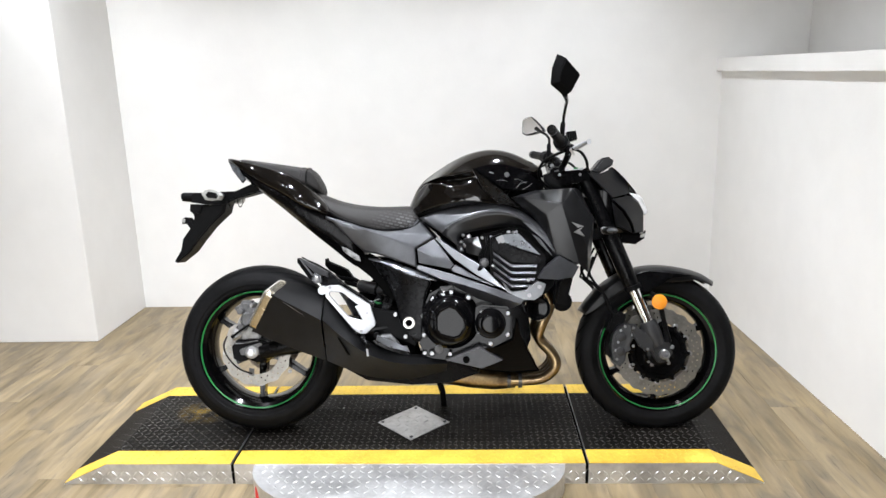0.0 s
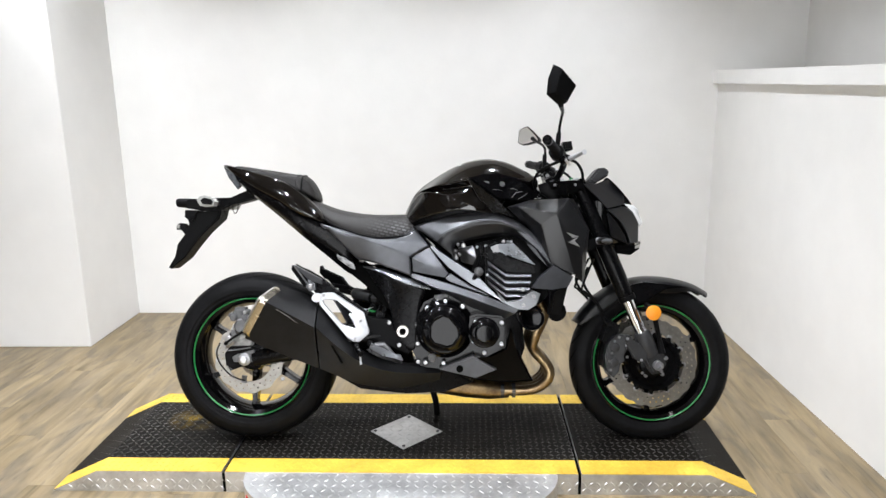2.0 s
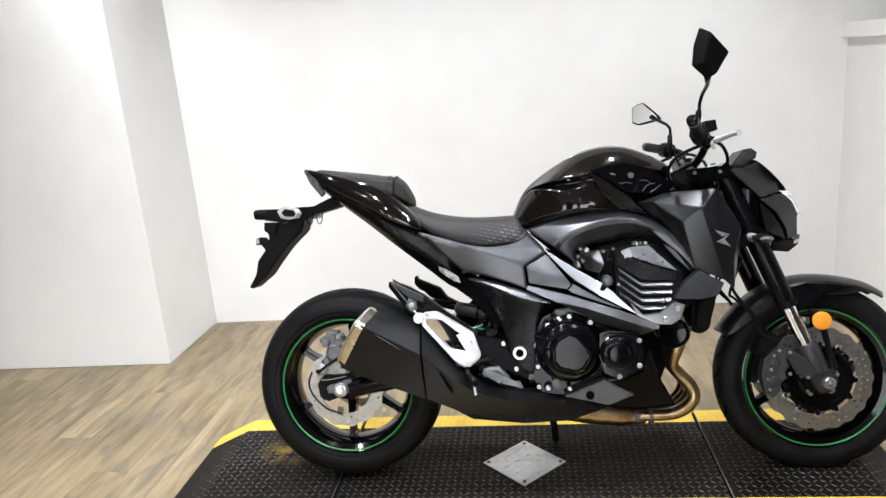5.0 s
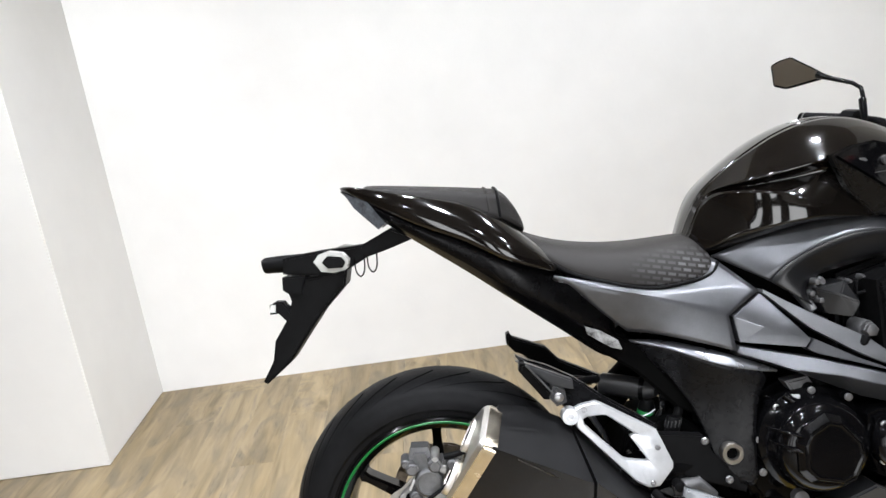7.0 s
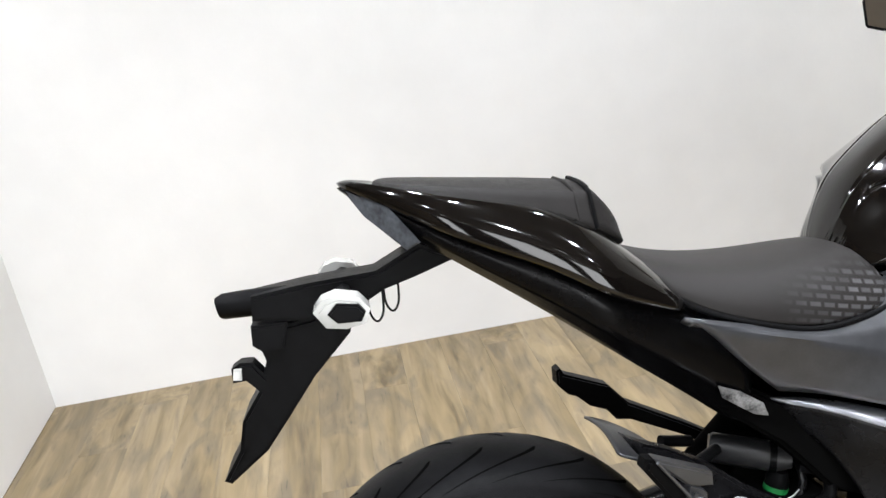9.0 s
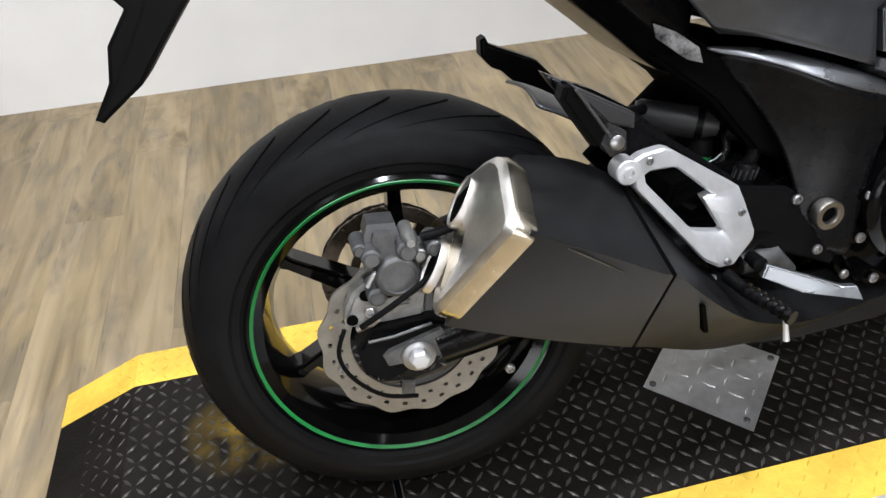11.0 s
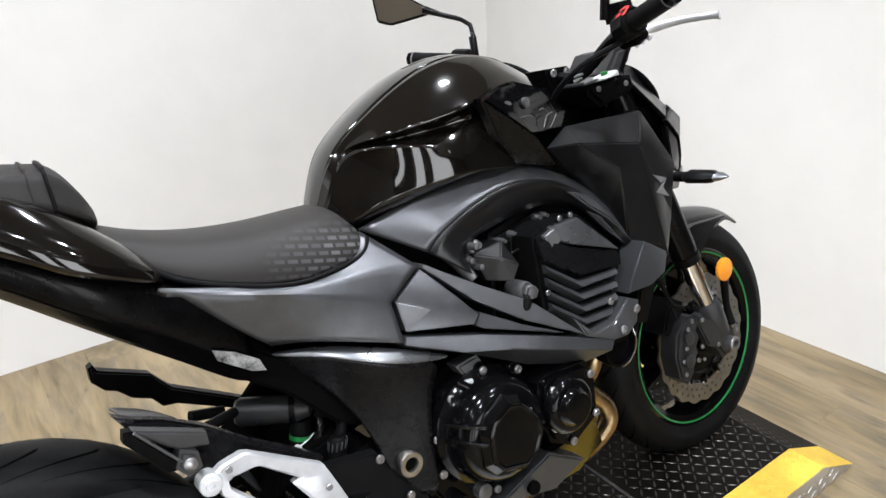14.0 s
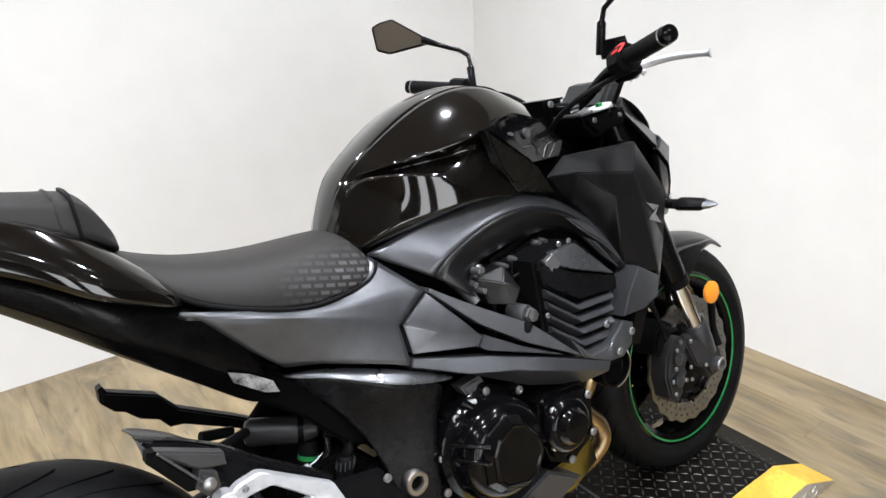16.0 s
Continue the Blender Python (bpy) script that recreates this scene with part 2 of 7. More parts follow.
    streak.inputs["Scale"].default_value, streak.inputs["Detail"].default_value = 110, 3
    nt.links.new(mp.outputs[0], streak.inputs["Vector"])
    thin = nt.nodes.new("ShaderNodeMapRange")
    thin.inputs[1].default_value, thin.inputs[2].default_value, thin.inputs[4].default_value = 0.58, 0.7, 0.9
    nt.links.new(streak.outputs[0], thin.inputs[0])
    clump = nt.nodes.new("ShaderNodeMath")
    clump.operation = "MULTIPLY"
    nt.links.new(thin.outputs[0], clump.inputs[0])
    nt.links.new(amount.outputs[0], clump.inputs[1])
    lines = nt.nodes.new("ShaderNodeMix")
    lines.data_type = "RGBA"
    lines.inputs[7].default_value = (0.06, 0.045, 0.028, 1)
    nt.links.new(clump.outputs[0], lines.inputs[0])
    nt.links.new(weather.outputs[2], lines.inputs[6])
    nt.links.new(lines.outputs[2], hsv.inputs["Color"])
    nt.links.new(hsv.outputs[0], b.inputs["Base Color"])
    b.inputs["Roughness"].default_value = 0.42
    bp = nt.nodes.new("ShaderNodeBump")
    bp.inputs["Strength"].default_value, bp.inputs["Distance"].default_value = 0.15, 0.001
    nt.links.new(grain.outputs[0], bp.inputs["Height"])
    nt.links.new(bp.outputs[0], b.inputs["Normal"])
    return m


M_WOOD = wood_material()


def seat_print_material():
    """Dark vinyl with rows of small pale printed lozenges."""
    m = bpy.data.materials.new("printed_seat_vinyl")
    m.use_nodes = True
    nt = m.node_tree
    b = nt.nodes["Principled BSDF"]
    tc = nt.nodes.new("ShaderNodeTexCoord")
    mp = nt.nodes.new("ShaderNodeMapping")
    mp.inputs["Rotation"].default_value = (math.radians(90), math.radians(0), math.radians(-14))
    nt.links.new(tc.outputs["Object"], mp.inputs[0])
    br = nt.nodes.new("ShaderNodeTexBrick")
    br.inputs["Scale"].default_value = 1.0
    br.inputs["Brick Width"].default_value, br.inputs["Row Height"].default_value = 0.020, 0.0105
    br.inputs["Mortar Size"].default_value, br.inputs["Mortar Smooth"].default_value = 0.0038, 0.6
    br.inputs["Color1"].default_value, br.inputs["Color2"].default_value = (1, 1, 1, 1), (0.4, 0.4, 0.4, 1)
    br.inputs["Mortar"].default_value = (0, 0, 0, 1)
    nt.links.new(mp.outputs[0], br.inputs["Vector"])
    n = nt.nodes.new("ShaderNodeTexNoise")
    n.inputs["Scale"].default_value = 14
    nt.links.new(tc.outputs["Object"], n.inputs["Vector"])
    sep = nt.nodes.new("ShaderNodeSeparateXYZ")
    nt.links.new(tc.outputs["Object"], sep.inputs[0])
    fx = nt.nodes.new("ShaderNodeMapRange")
    fx.inputs[1].default_value, fx.inputs[2].default_value = 0.41, 0.55
    fx.inputs[3].default_value, fx.inputs[4].default_value = 0.0, 1.0
    nt.links.new(sep.outputs[0], fx.inputs[0])
    fz = nt.nodes.new("ShaderNodeMapRange")
    fz.inputs[1].default_value, fz.inputs[2].default_value = 0.81, 0.77
    nt.links.new(sep.outputs[2], fz.inputs[0])
    mul = nt.nodes.new("ShaderNodeMath")
    mul.operation = "MULTIPLY"
    nt.links.new(fx.outputs[0], mul.inputs[0])
    nt.links.new(fz.outputs[0], mul.inputs[1])
    mul2 = nt.nodes.new("ShaderNodeMath")
    mul2.operation = "MULTIPLY"
    nt.links.new(mul.outputs[0], mul2.inputs[0])
    nt.links.new(br.outputs["Color"], mul2.inputs[1])
    mix = nt.nodes.new("ShaderNodeMix")
    mix.data_type = "RGBA"
    mix.inputs[6].default_value, mix.inputs[7].default_value = (0.0165, 0.015, 0.0142, 1), (0.1, 0.1, 0.104, 1)
    nt.links.new(mul2.outputs[0], mix.inputs[0])
    nt.links.new(mix.outputs[2], b.inputs["Base Color"])
    b.inputs["Roughness"].default_value, b.inputs["Specular IOR Level"].default_value = 0.5, 0.2
    fine = nt.nodes.new("ShaderNodeTexNoise")
    fine.inputs["Scale"].default_value = 900
    nt.links.new(tc.outputs["Object"], fine.inputs["Vector"])
    bp = nt.nodes.new("ShaderNodeBump")
    bp.inputs["Strength"].default_value, bp.inputs["Distance"].default_value = 0.3, 0.001
    nt.links.new(fine.outputs[0], bp.inputs["Height"])
    nt.links.new(bp.outputs[0], b.inputs["Normal"])
    return m


M_SEATPRINT = seat_print_material()


# ---- mesh helpers ----
def part(name, bm, mat, parent=None, label="", smooth=None, subsurf=0, solid=0.0):
    """Links a bmesh as one mesh object under a thing or a part."""
    me = bpy.data.meshes.new(name)
    bm.normal_update()
    bm.to_mesh(me)
    bm.free()
    me.materials.append(mat)
    ob = new(name, me)
    if parent is not None:
        ob.parent = parent
    if label:
        tagged(ob, label)
    if subsurf:
        md = ob.modifiers.new("subsurf", "SUBSURF")
        md.levels = md.render_levels = subsurf
    if solid:
        md = ob.modifiers.new("solid", "SOLIDIFY")
        md.thickness, md.offset = solid, -1
    if smooth is not None:
        me.shade_smooth()
        if smooth < 180:
            me.set_sharp_from_angle(angle=math.radians(smooth))
    return ob


def box(x0, x1, y0, y1, z0, z1, bevel=0.0):
    bm = bmesh.new()
    bmesh.ops.create_cube(bm, size=1, matrix=Matrix.LocRotScale(((x0 + x1) / 2, (y0 + y1) / 2, (z0 + z1) / 2), None, (x1 - x0, y1 - y0, z1 - z0)))
    if bevel:
        bmesh.ops.bevel(bm, geom=bm.edges[:], offset=bevel, segments=2, affect="EDGES", clamp_overlap=True)
    return bm


def slab(pts, depth, bevel=0.004, segments=2, bm=None):
    """A plate whose outer outline is pts (any order of turn), carried inward by depth along y."""
    own = bm is None
    bm = bmesh.new() if own else bm
    outer = [bm.verts.new(p) for p in pts]
    inner = [bm.verts.new((p[0], p[1] + depth, p[2])) for p in pts]
    n = len(pts)
    faces = [bm.faces.new(outer), bm.faces.new(inner[::-1])]
    for i in range(n):
        faces.append(bm.faces.new((outer[i], inner[i], inner[(i + 1) % n], outer[(i + 1) % n])))
    bmesh.ops.recalc_face_normals(bm, faces=faces)
    if bevel:
        edges = [e for e in bm.edges if e.verts[0] in outer and e.verts[1] in outer]
        bmesh.ops.bevel(bm, geom=edges, offset=bevel, segments=segments, affect="EDGES", clamp_overlap=True)
    return bm


def mirrored(pts):
    return [(x, -y, z) for x, y, z in pts]


def tube(path, radius, sides=12, bm=None, caps=True, smooth_steps=0):
    """A swept tube along path; radius is a number or one for each point."""
    bm = bmesh.new() if bm is None else bm
    pts = [Vector(p) for p in path]
    rad = list(radius) if isinstance(radius, (list, tuple)) else [radius] * len(pts)
    if smooth_steps:
        fine, fr = [], []
        for i in range(len(pts) - 1):
            a, b, c, d = pts[max(0, i - 1)], pts[i], pts[i + 1], pts[min(len(pts) - 1, i + 2)]
            for k in range(smooth_steps):
                u = k / smooth_steps
                fine.append(0.5 * ((2 * b) + (c - a) * u + (2 * a - 5 * b + 4 * c - d) * u * u + (3 * b - a - 3 * c + d) * u ** 3))
                fr.append(rad[i] + (rad[i + 1] - rad[i]) * u)
        fine.append(pts[-1])
        fr.append(rad[-1])
        pts, rad = fine, fr
    rings = []
    ref = None
    for i, p in enumerate(pts):
        d = (pts[min(i + 1, len(pts) - 1)] - pts[max(i - 1, 0)]).normalized()
        if ref is None:
            ref = d.orthogonal().normalized()
        ref = (ref - d * ref.dot(d)).normalized()
        side = d.cross(ref)
        rings.append([bm.verts.new(p + rad[i] * (math.cos(a) * ref + math.sin(a) * side)) for a in [2 * math.pi * k / sides for k in range(sides)]])
    for r0, r1 in zip(rings, rings[1:]):
        for k in range(sides):
            bm.faces.new((r0[k], r0[(k + 1) % sides], r1[(k + 1) % sides], r1[k]))
    if caps:
        bm.faces.new(rings[0][::-1])
        bm.faces.new(rings[-1])
    return bm


def lathe(profile, steps=64, centre=(0, 0, 0), bm=None, closed=False, phase=0.0):
    """Turns a profile of (radius, y) round the y axis through centre."""
    bm = bmesh.new() if bm is None else bm
    rings = []
    for r, y in profile:
        rings.append([bm.verts.new((centre[0] + r * math.cos(a), centre[1] + y, centre[2] + r * math.sin(a))) for a in [phase + 2 * math.pi * k / steps for k in range(steps)]])
    pairs = list(zip(rings, rings[1:])) + ([(rings[-1], rings[0])] if closed else [])
    for r0, r1 in pairs:
        for k in range(steps):
            bm.faces.new((r0[k], r0[(k + 1) % steps], r1[(k + 1) % steps], r1[k]))
    if not closed:
        for r in (rings[0], rings[-1]):
            bm.faces.new(r)
    bmesh.ops.recalc_face_normals(bm, faces=bm.faces[:])
    return bm


def skin(rows, crease_cols=(), crease_rows=(), wrap=False, cap=False, bm=None):
    """A surface through rows of points; crease_cols and crease_rows stay sharp under subdivision."""
    bm = bmesh.new() if bm is None else bm
    cl = bm.edges.layers.float.get("crease_edge") or bm.edges.layers.float.new("crease_edge")
    grid = [[bm.verts.new(p) for p in row] for row in rows]
    n = len(rows[0])
    for a, b in zip(grid, grid[1:]):
        for k in range(n if wrap else n - 1):
            bm.faces.new((a[k], a[(k + 1) % n], b[(k + 1) % n], b[k]))
    if cap:
        bm.faces.new(grid[0])
        bm.faces.new(grid[-1])
    for c in crease_cols:
        for a, b in zip(grid, grid[1:]):
            e = bm.edges.get((a[c], b[c]))
            if e:
                e[cl] = 1.0
    for r in crease_rows:
        for k in range(n if wrap else n - 1):
            e = bm.edges.get((grid[r][k], grid[r][(k + 1) % n]))
            if e:
                e[cl] = 1.0
    bmesh.ops.recalc_face_normals(bm, faces=bm.faces[:])
    return bm


def bolt_mesh(r=0.008, h=0.006, socket=True):
    bm = lathe([(r, 0), (r, -h * 0.7), (r * 0.8, -h)] + ([(r * 0.5, -h), (r * 0.45, -h * 0.4)] if socket else []), 12)
    me = bpy.data.meshes.new("bolt")
    bm.to_mesh(me)
    bm.free()
    me.shade_smooth()
    me.set_sharp_from_angle(angle=0.6)
    me.materials.append(M_BOLT)
    return me


def thing(name, label, category, m=None, group="", kind=""):
    ob = new(name)
    if m is not None:
        ob.matrix_world = m
    return tagged(ob, label, category, group, kind)


# ---- room ----
def structure(name, bm, mat, label, category):
    return tagged(part(name, bm, mat), label, category, kind="structure")


BACK = 1.665
structure("wall_north", box(-1.28, 2.75, BACK, BACK + 0.12, 0, 2.6), M_WALL, "smooth white painted back wall of the photo bay", "wall")
structure("wall_pillar", box(-4.1, -1.23, 1.085, BACK + 0.12, 0, 2.6, 0.004), M_WALL, "white painted boxed-out wall pillar beside the bay", "wall")
def prism(outline, z0, z1):
    """An upright block over a plan outline."""
    bm = bmesh.new()
    n = len(outline)
    lo = [bm.verts.new((x, y, z0)) for x, y in outline]
    hi = [bm.verts.new((x, y, z1)) for x, y in outline]
    bm.faces.new(lo[::-1])
    bm.faces.new(hi)
    for i in range(n):
        bm.faces.new((lo[i], lo[(i + 1) % n], hi[(i + 1) % n], hi[i]))
    bmesh.ops.recalc_face_normals(bm, faces=bm.faces[:])
    return bm


structure("wall_east", prism([(2.165, BACK), (2.225, -0.4), (2.75, -0.4), (2.75, BACK)], 0, 1.385), M_WALL, "white painted half-height side wall of the photo bay", "wall")
structure("wall_east_upper", prism([(2.62, BACK), (2.62, -0.4), (2.75, -0.4), (2.75, BACK)], 1.385, 2.6), M_WALL, "plain white wall set back above the half wall", "wall")
structure("trim", prism([(2.166, BACK), (2.226, -0.4), (2.197, -0.4), (2.137, BACK)], 1.322, 1.392), M_WALL, "white painted ledge trim along the half wall", "trim")
# Added wall out of view; its dark brown keeps the panels' reflections dark.
structure("wall_hall", box(2.75, 2.87, -5.0, -0.4, 0, 2.6), M_BROWN, "unseen dark brown wall added beside the bay for dark reflections", "wall")
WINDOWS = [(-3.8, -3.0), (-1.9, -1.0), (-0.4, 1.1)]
for x0, x1 in ((-4.1, -3.8), (-3.0, -1.9), (-1.0, -0.4), (1.1, 2.75)):
    structure("wall_south", box(x0, x1, -5.15, -5.0, 0, 2.6), M_BROWN, "plain brown wall behind the bay", "wall")
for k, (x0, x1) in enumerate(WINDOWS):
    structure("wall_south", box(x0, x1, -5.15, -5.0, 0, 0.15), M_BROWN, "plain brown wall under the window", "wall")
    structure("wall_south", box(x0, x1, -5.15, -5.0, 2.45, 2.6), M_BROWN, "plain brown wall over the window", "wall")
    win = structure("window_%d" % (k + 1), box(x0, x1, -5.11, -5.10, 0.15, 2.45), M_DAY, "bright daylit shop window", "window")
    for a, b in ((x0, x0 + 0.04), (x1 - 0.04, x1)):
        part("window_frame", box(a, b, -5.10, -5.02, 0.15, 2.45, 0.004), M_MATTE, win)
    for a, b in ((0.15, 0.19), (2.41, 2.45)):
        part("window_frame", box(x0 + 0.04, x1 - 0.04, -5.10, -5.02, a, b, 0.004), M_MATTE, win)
structure("wall_west", box(-4.2, -4.1, -5.0, 1.085, 0, 2.6), M_TAN, "plain tan wall", "wall")
# Unseen ceiling, toned dark so that black parts reflect less.
structure("ceiling", box(-4.2, 2.87, -5.15, BACK + 0.12, 2.6, 2.7), M_CEIL, "unseen ceiling in dark tan for darker reflections", "ceiling")
for lx, ly in SPOTS:
    lamp = thing("downlight", "small round recessed ceiling downlight", "light", pose(lx, ly, 2.6), group="ceiling downlights")
    bm = lathe([(0.1, 0), (0.1, 0.015), (0.062, 0.018), (0.062, 0.0)], 24)
    bm.transform(Matrix.Rotation(math.radians(-90), 4, "X"))
    part("ring", bm, M_CHROME, lamp)
    bm = lathe([(0.06, 0.006), (0.06, 0.019)], 24)
    bm.transform(Matrix.Rotation(math.radians(-90), 4, "X"))
    part("bulb", bm, M_LAMP, lamp)
floor = structure("floor", box(-4.2, 2.87, -5.1, BACK + 0.12, -0.1, -0.006), M_HOLE, "oak-look laminate plank floor with grey streaks", "floor")

# ---- lift platform ----
PX0, PX1, PT0, PT1 = -0.645, 1.741, -0.487, 1.583
PY0, PY1, PH = -0.285, 0.335, 0.075
platform = thing("lift_platform", "low black tread plate vehicle platform with yellow edges on the floor", "platform")


def height_at(x):
    if x < PT0:
        return max(0.003, PH * (x - PX0) / (PT0 - PX0))
    if x > PT1:
        return max(0.003, PH * (PX1 - x) / (PX1 - PT1))
    return PH


def deck(x0, x1):
    """One deck section with its ramp end."""
    xs = sorted({x0, x1, *[v for v in (PT0, PT1) if x0 < v < x1]})
    bm = bmesh.new()
    rows = [[bm.verts.new((x, y, z)) for y, z in ((PY0, 0.0), (PY0, height_at(x)), (PY1, height_at(x)), (PY1, 0.0))] for x in xs]
    for a, b in zip(rows, rows[1:]):
        for k in range(3):
            bm.faces.new((a[k], b[k], b[k + 1], a[k + 1]))
    bm.faces.new(rows[0])
    bm.faces.new(rows[-1][::-1])
    bmesh.ops.recalc_face_normals(bm, faces=bm.faces[:])
    return bm


def sheet(x0, x1, y0, y1, lift):
    """A thin coat that follows the deck and its ramp."""
    xs = sorted({x0, x1, *[v for v in (PT0, PT1) if x0 < v < x1]})
    bm = bmesh.new()
    rows = [[bm.verts.new((x, y, height_at(x) + z)) for y, z in ((y0, -0.002), (y0, lift), (y1, lift), (y1, -0.002))] for x in xs]
    for a, b in zip(rows, rows[1:]):
        for k in range(3):
            bm.faces.new((a[k], b[k], b[k + 1], a[k + 1]))
    bm.faces.new(rows[0])
    bm.faces.new(rows[-1][::-1])
    bmesh.ops.recalc_face_normals(bm, faces=bm.faces[:])
    return bm


def treads(x0, x1, y0, y1, pitch, place, inside=None, length=0.62, width=0.2, high=0.0018):
    """Raised lozenges in alternating directions; place(u, v, h) gives the point."""
    verts, faces = [], []
    i = 0
    u = x0 + pitch / 2
    while u < x1:
        j = 0
        v = y0 + pitch / 2
        while v < y1:
            if inside is None or inside(u, v):
                a = math.radians(45 if (i + j) % 2 else -45)
                c, s, b0 = math.cos(a), math.sin(a), len(verts)
                L, W = pitch * length * 0.5 * 1.25, pitch * width * 0.5
                for p, q, h in ((-L, 0, 0), (0, -W, 0), (L, 0, 0), (0, W, 0), (-L * 0.45, 0, high), (L * 0.45, 0, high)):
                    verts.append(place(u + p * c - q * s, v + p * s + q * c, h))
                faces += [[b0 + k for k in f] for f in ((0, 1, 4), (1, 5, 4), (1, 2, 5), (2, 3, 5), (3, 4, 5), (3, 0, 4))]
            v += pitch
            j += 1
        u += pitch
        i += 1
    me = bpy.data.meshes.new("tread")
    me.from_pydata(verts, [], faces)
    me.update()
    return me


SECTIONS = [(PX0, -0.0535), (-0.0425, 1.1495), (1.1605, PX1)]
YIN0, YIN1 = -0.197, 0.252
for gx in (-0.048, 1.155):
    # Near-black filler puts the shade of the open deck gap into colour.
    part("gap_strip", box(gx - 0.0053, gx + 0.0053, PY0 + 0.003, PY1 - 0.003, 0.0, PH - 0.008), M_HOLE, platform, "added near-black strip darkening the gap between deck sections")
for x0, x1 in SECTIONS:
    body = part("deck", deck(x0, x1), M_ALU, platform, "bare tread aluminium deck section")
    part("coating", sheet(x0 + 0.001, x1 - 0.001, YIN0, YIN1, 0.002), M_BLACKTREAD, body, "worn black coating")
    part("stripe", sheet(x0 + 0.001, x1 - 0.001, PY0 + 0.001, YIN0, 0.0022), M_YELLOW, body, "yellow painted edge stripe")
    part("stripe", sheet(x0 + 0.001, x1 - 0.001, YIN1, PY1 - 0.001, 0.0022), M_YELLOW, body, "yellow painted edge stripe")


def tread_part(name, me, mat, parent):
    me.materials.append(mat)
    ob = new(name, me)
    ob.parent = parent
    return tagged(ob, kind="stuff")


def in_diamond(u, v):
    return abs(u - 0.551) / 0.135 + abs(v - 0.006) / 0.136 < 1.05


tread_part("tread", treads(PX0 + 0.02, PX1 - 0.02, YIN0, YIN1, 0.0225, lambda u, v, h: (u, v, height_at(u) + 0.0018 + h), lambda u, v: not in_diamond(u, v) and abs(u + 0.048) > 0.012 and abs(u - 1.155) > 0.012, 0.88, 0.3), M_TREADWORN, platform)
for y0, y1 in ((PY0, YIN0), (YIN1, PY1)):
    tread_part("tread", treads(PX0 + 0.02, PX1 - 0.02, y0, y1, 0.0225, lambda u, v, h: (u, v, height_at(u) + 0.002 + h), lambda u, v: abs(u + 0.048) > 0.012 and abs(u - 1.155) > 0.012), M_YELLOW, platform)
tread_part("tread", treads(PX0 + 0.05, PX1 - 0.05, 0.004, PH, 0.024, lambda u, v, h: (u, PY0 - h * 1.2, v), lambda u, v: v < height_at(u) - 0.012, 0.75, 0.28), M_ALU, platform)
bm = bmesh.new()
bmesh.ops.create_circle(bm, cap_ends=True, radius=1, segments=4, matrix=Matrix.LocRotScale((0.551, 0.006, PH + 0.004), None, (0.135, 0.136, 1)))
ext = bmesh.ops.extrude_face_region(bm, geom=bm.faces[:])
bmesh.ops.translate(bm, vec=(0, 0, -0.006), verts=[v for v in ext["geom"] if isinstance(v, bmesh.types.BMVert)])
bmesh.ops.recalc_face_normals(bm, faces=bm.faces[:])
dia = part("diamond_plate", bm, M_ALU, platform, "bare aluminium diamond-shaped cover plate")
tread_part("tread", treads(0.41, 0.69, -0.14, 0.15, 0.034, lambda u, v, h: (u, v, PH + 0.004 + h), lambda u, v: abs(u - 0.551) / 0.135 + abs(v - 0.006) / 0.136 < 0.86), M_ALU, dia)
for bx, by in ((0.434, 0.006), (0.668, 0.006), (0.551, -0.108), (0.551, 0.12)):
    bm = lathe([(0.006, 0), (0.006, 0.003), (0.003, 0.004)], 10)
    bm.transform(Matrix.Translation((bx, by, PH + 0.004)) @ Matrix.Rotation(math.radians(90), 4, "X"))
    part("rivet", bm, M_CASTGREY, dia)
bm = bmesh.new()
arc = [(0.555 + 0.525 * math.cos(a), PY0 - 0.0005 - 0.3 * math.sin(a)) for a in [math.pi * k / 40 for k in range(41)]]
top = [bm.verts.new((x, y, PH - 0.002)) for x, y in arc]
bot = [bm.verts.new((x, y, 0.0)) for x, y in arc]
bm.faces.new(top)
bm.faces.new(bot[::-1])
for k in range(41):
    bm.faces.new((top[k], bot[k], bot[(k + 1) % 41], top[(k + 1) % 41]))
bmesh.ops.recalc_face_normals(bm, faces=bm.faces[:])
step = part("side_step", bm, M_ALU, platform, "rounded bare tread aluminium side step")
tread_part("tread", treads(0.03, 1.08, -0.585, PY0, 0.03, lambda u, v, h: (u, v, PH - 0.002 + h), lambda u, v: ((u - 0.555) / 0.5) ** 2 + ((v - PY0) / 0.275) ** 2 < 1 and v < PY0 - 0.014), M_ALU, step)
handle = thing("strap_handle", "small red plastic strap handle beside the platform step", "handle", pose(0.075, -0.385, 0, 0, 0, -12))
part("grip", slab([(-0.010, -0.02, 0.0), (0.014, -0.03, 0.0), (0.010, -0.02, 0.052), (0.002, -0.014, 0.06), (-0.012, -0.012, 0.055)], 0.02, 0.003), M_RED, handle)

# ---- motorcycle ----
LEAN_ANGLE = 12.5
bike = thing("motorcycle", "gloss black naked sport motorcycle on its side stand on the platform", "motorcycle", pose(0, -0.04, 0.077, -LEAN_ANGLE, 0, 0))
BOLT, BOLT_S = bolt_mesh(0.0072, 0.0045), bolt_mesh(0.005, 0.0035)


def bolts(places, parent, mesh=None):
    for p in places:
        ob = new("bolt", mesh or BOLT)
        ob.parent = parent
        ob.location = p


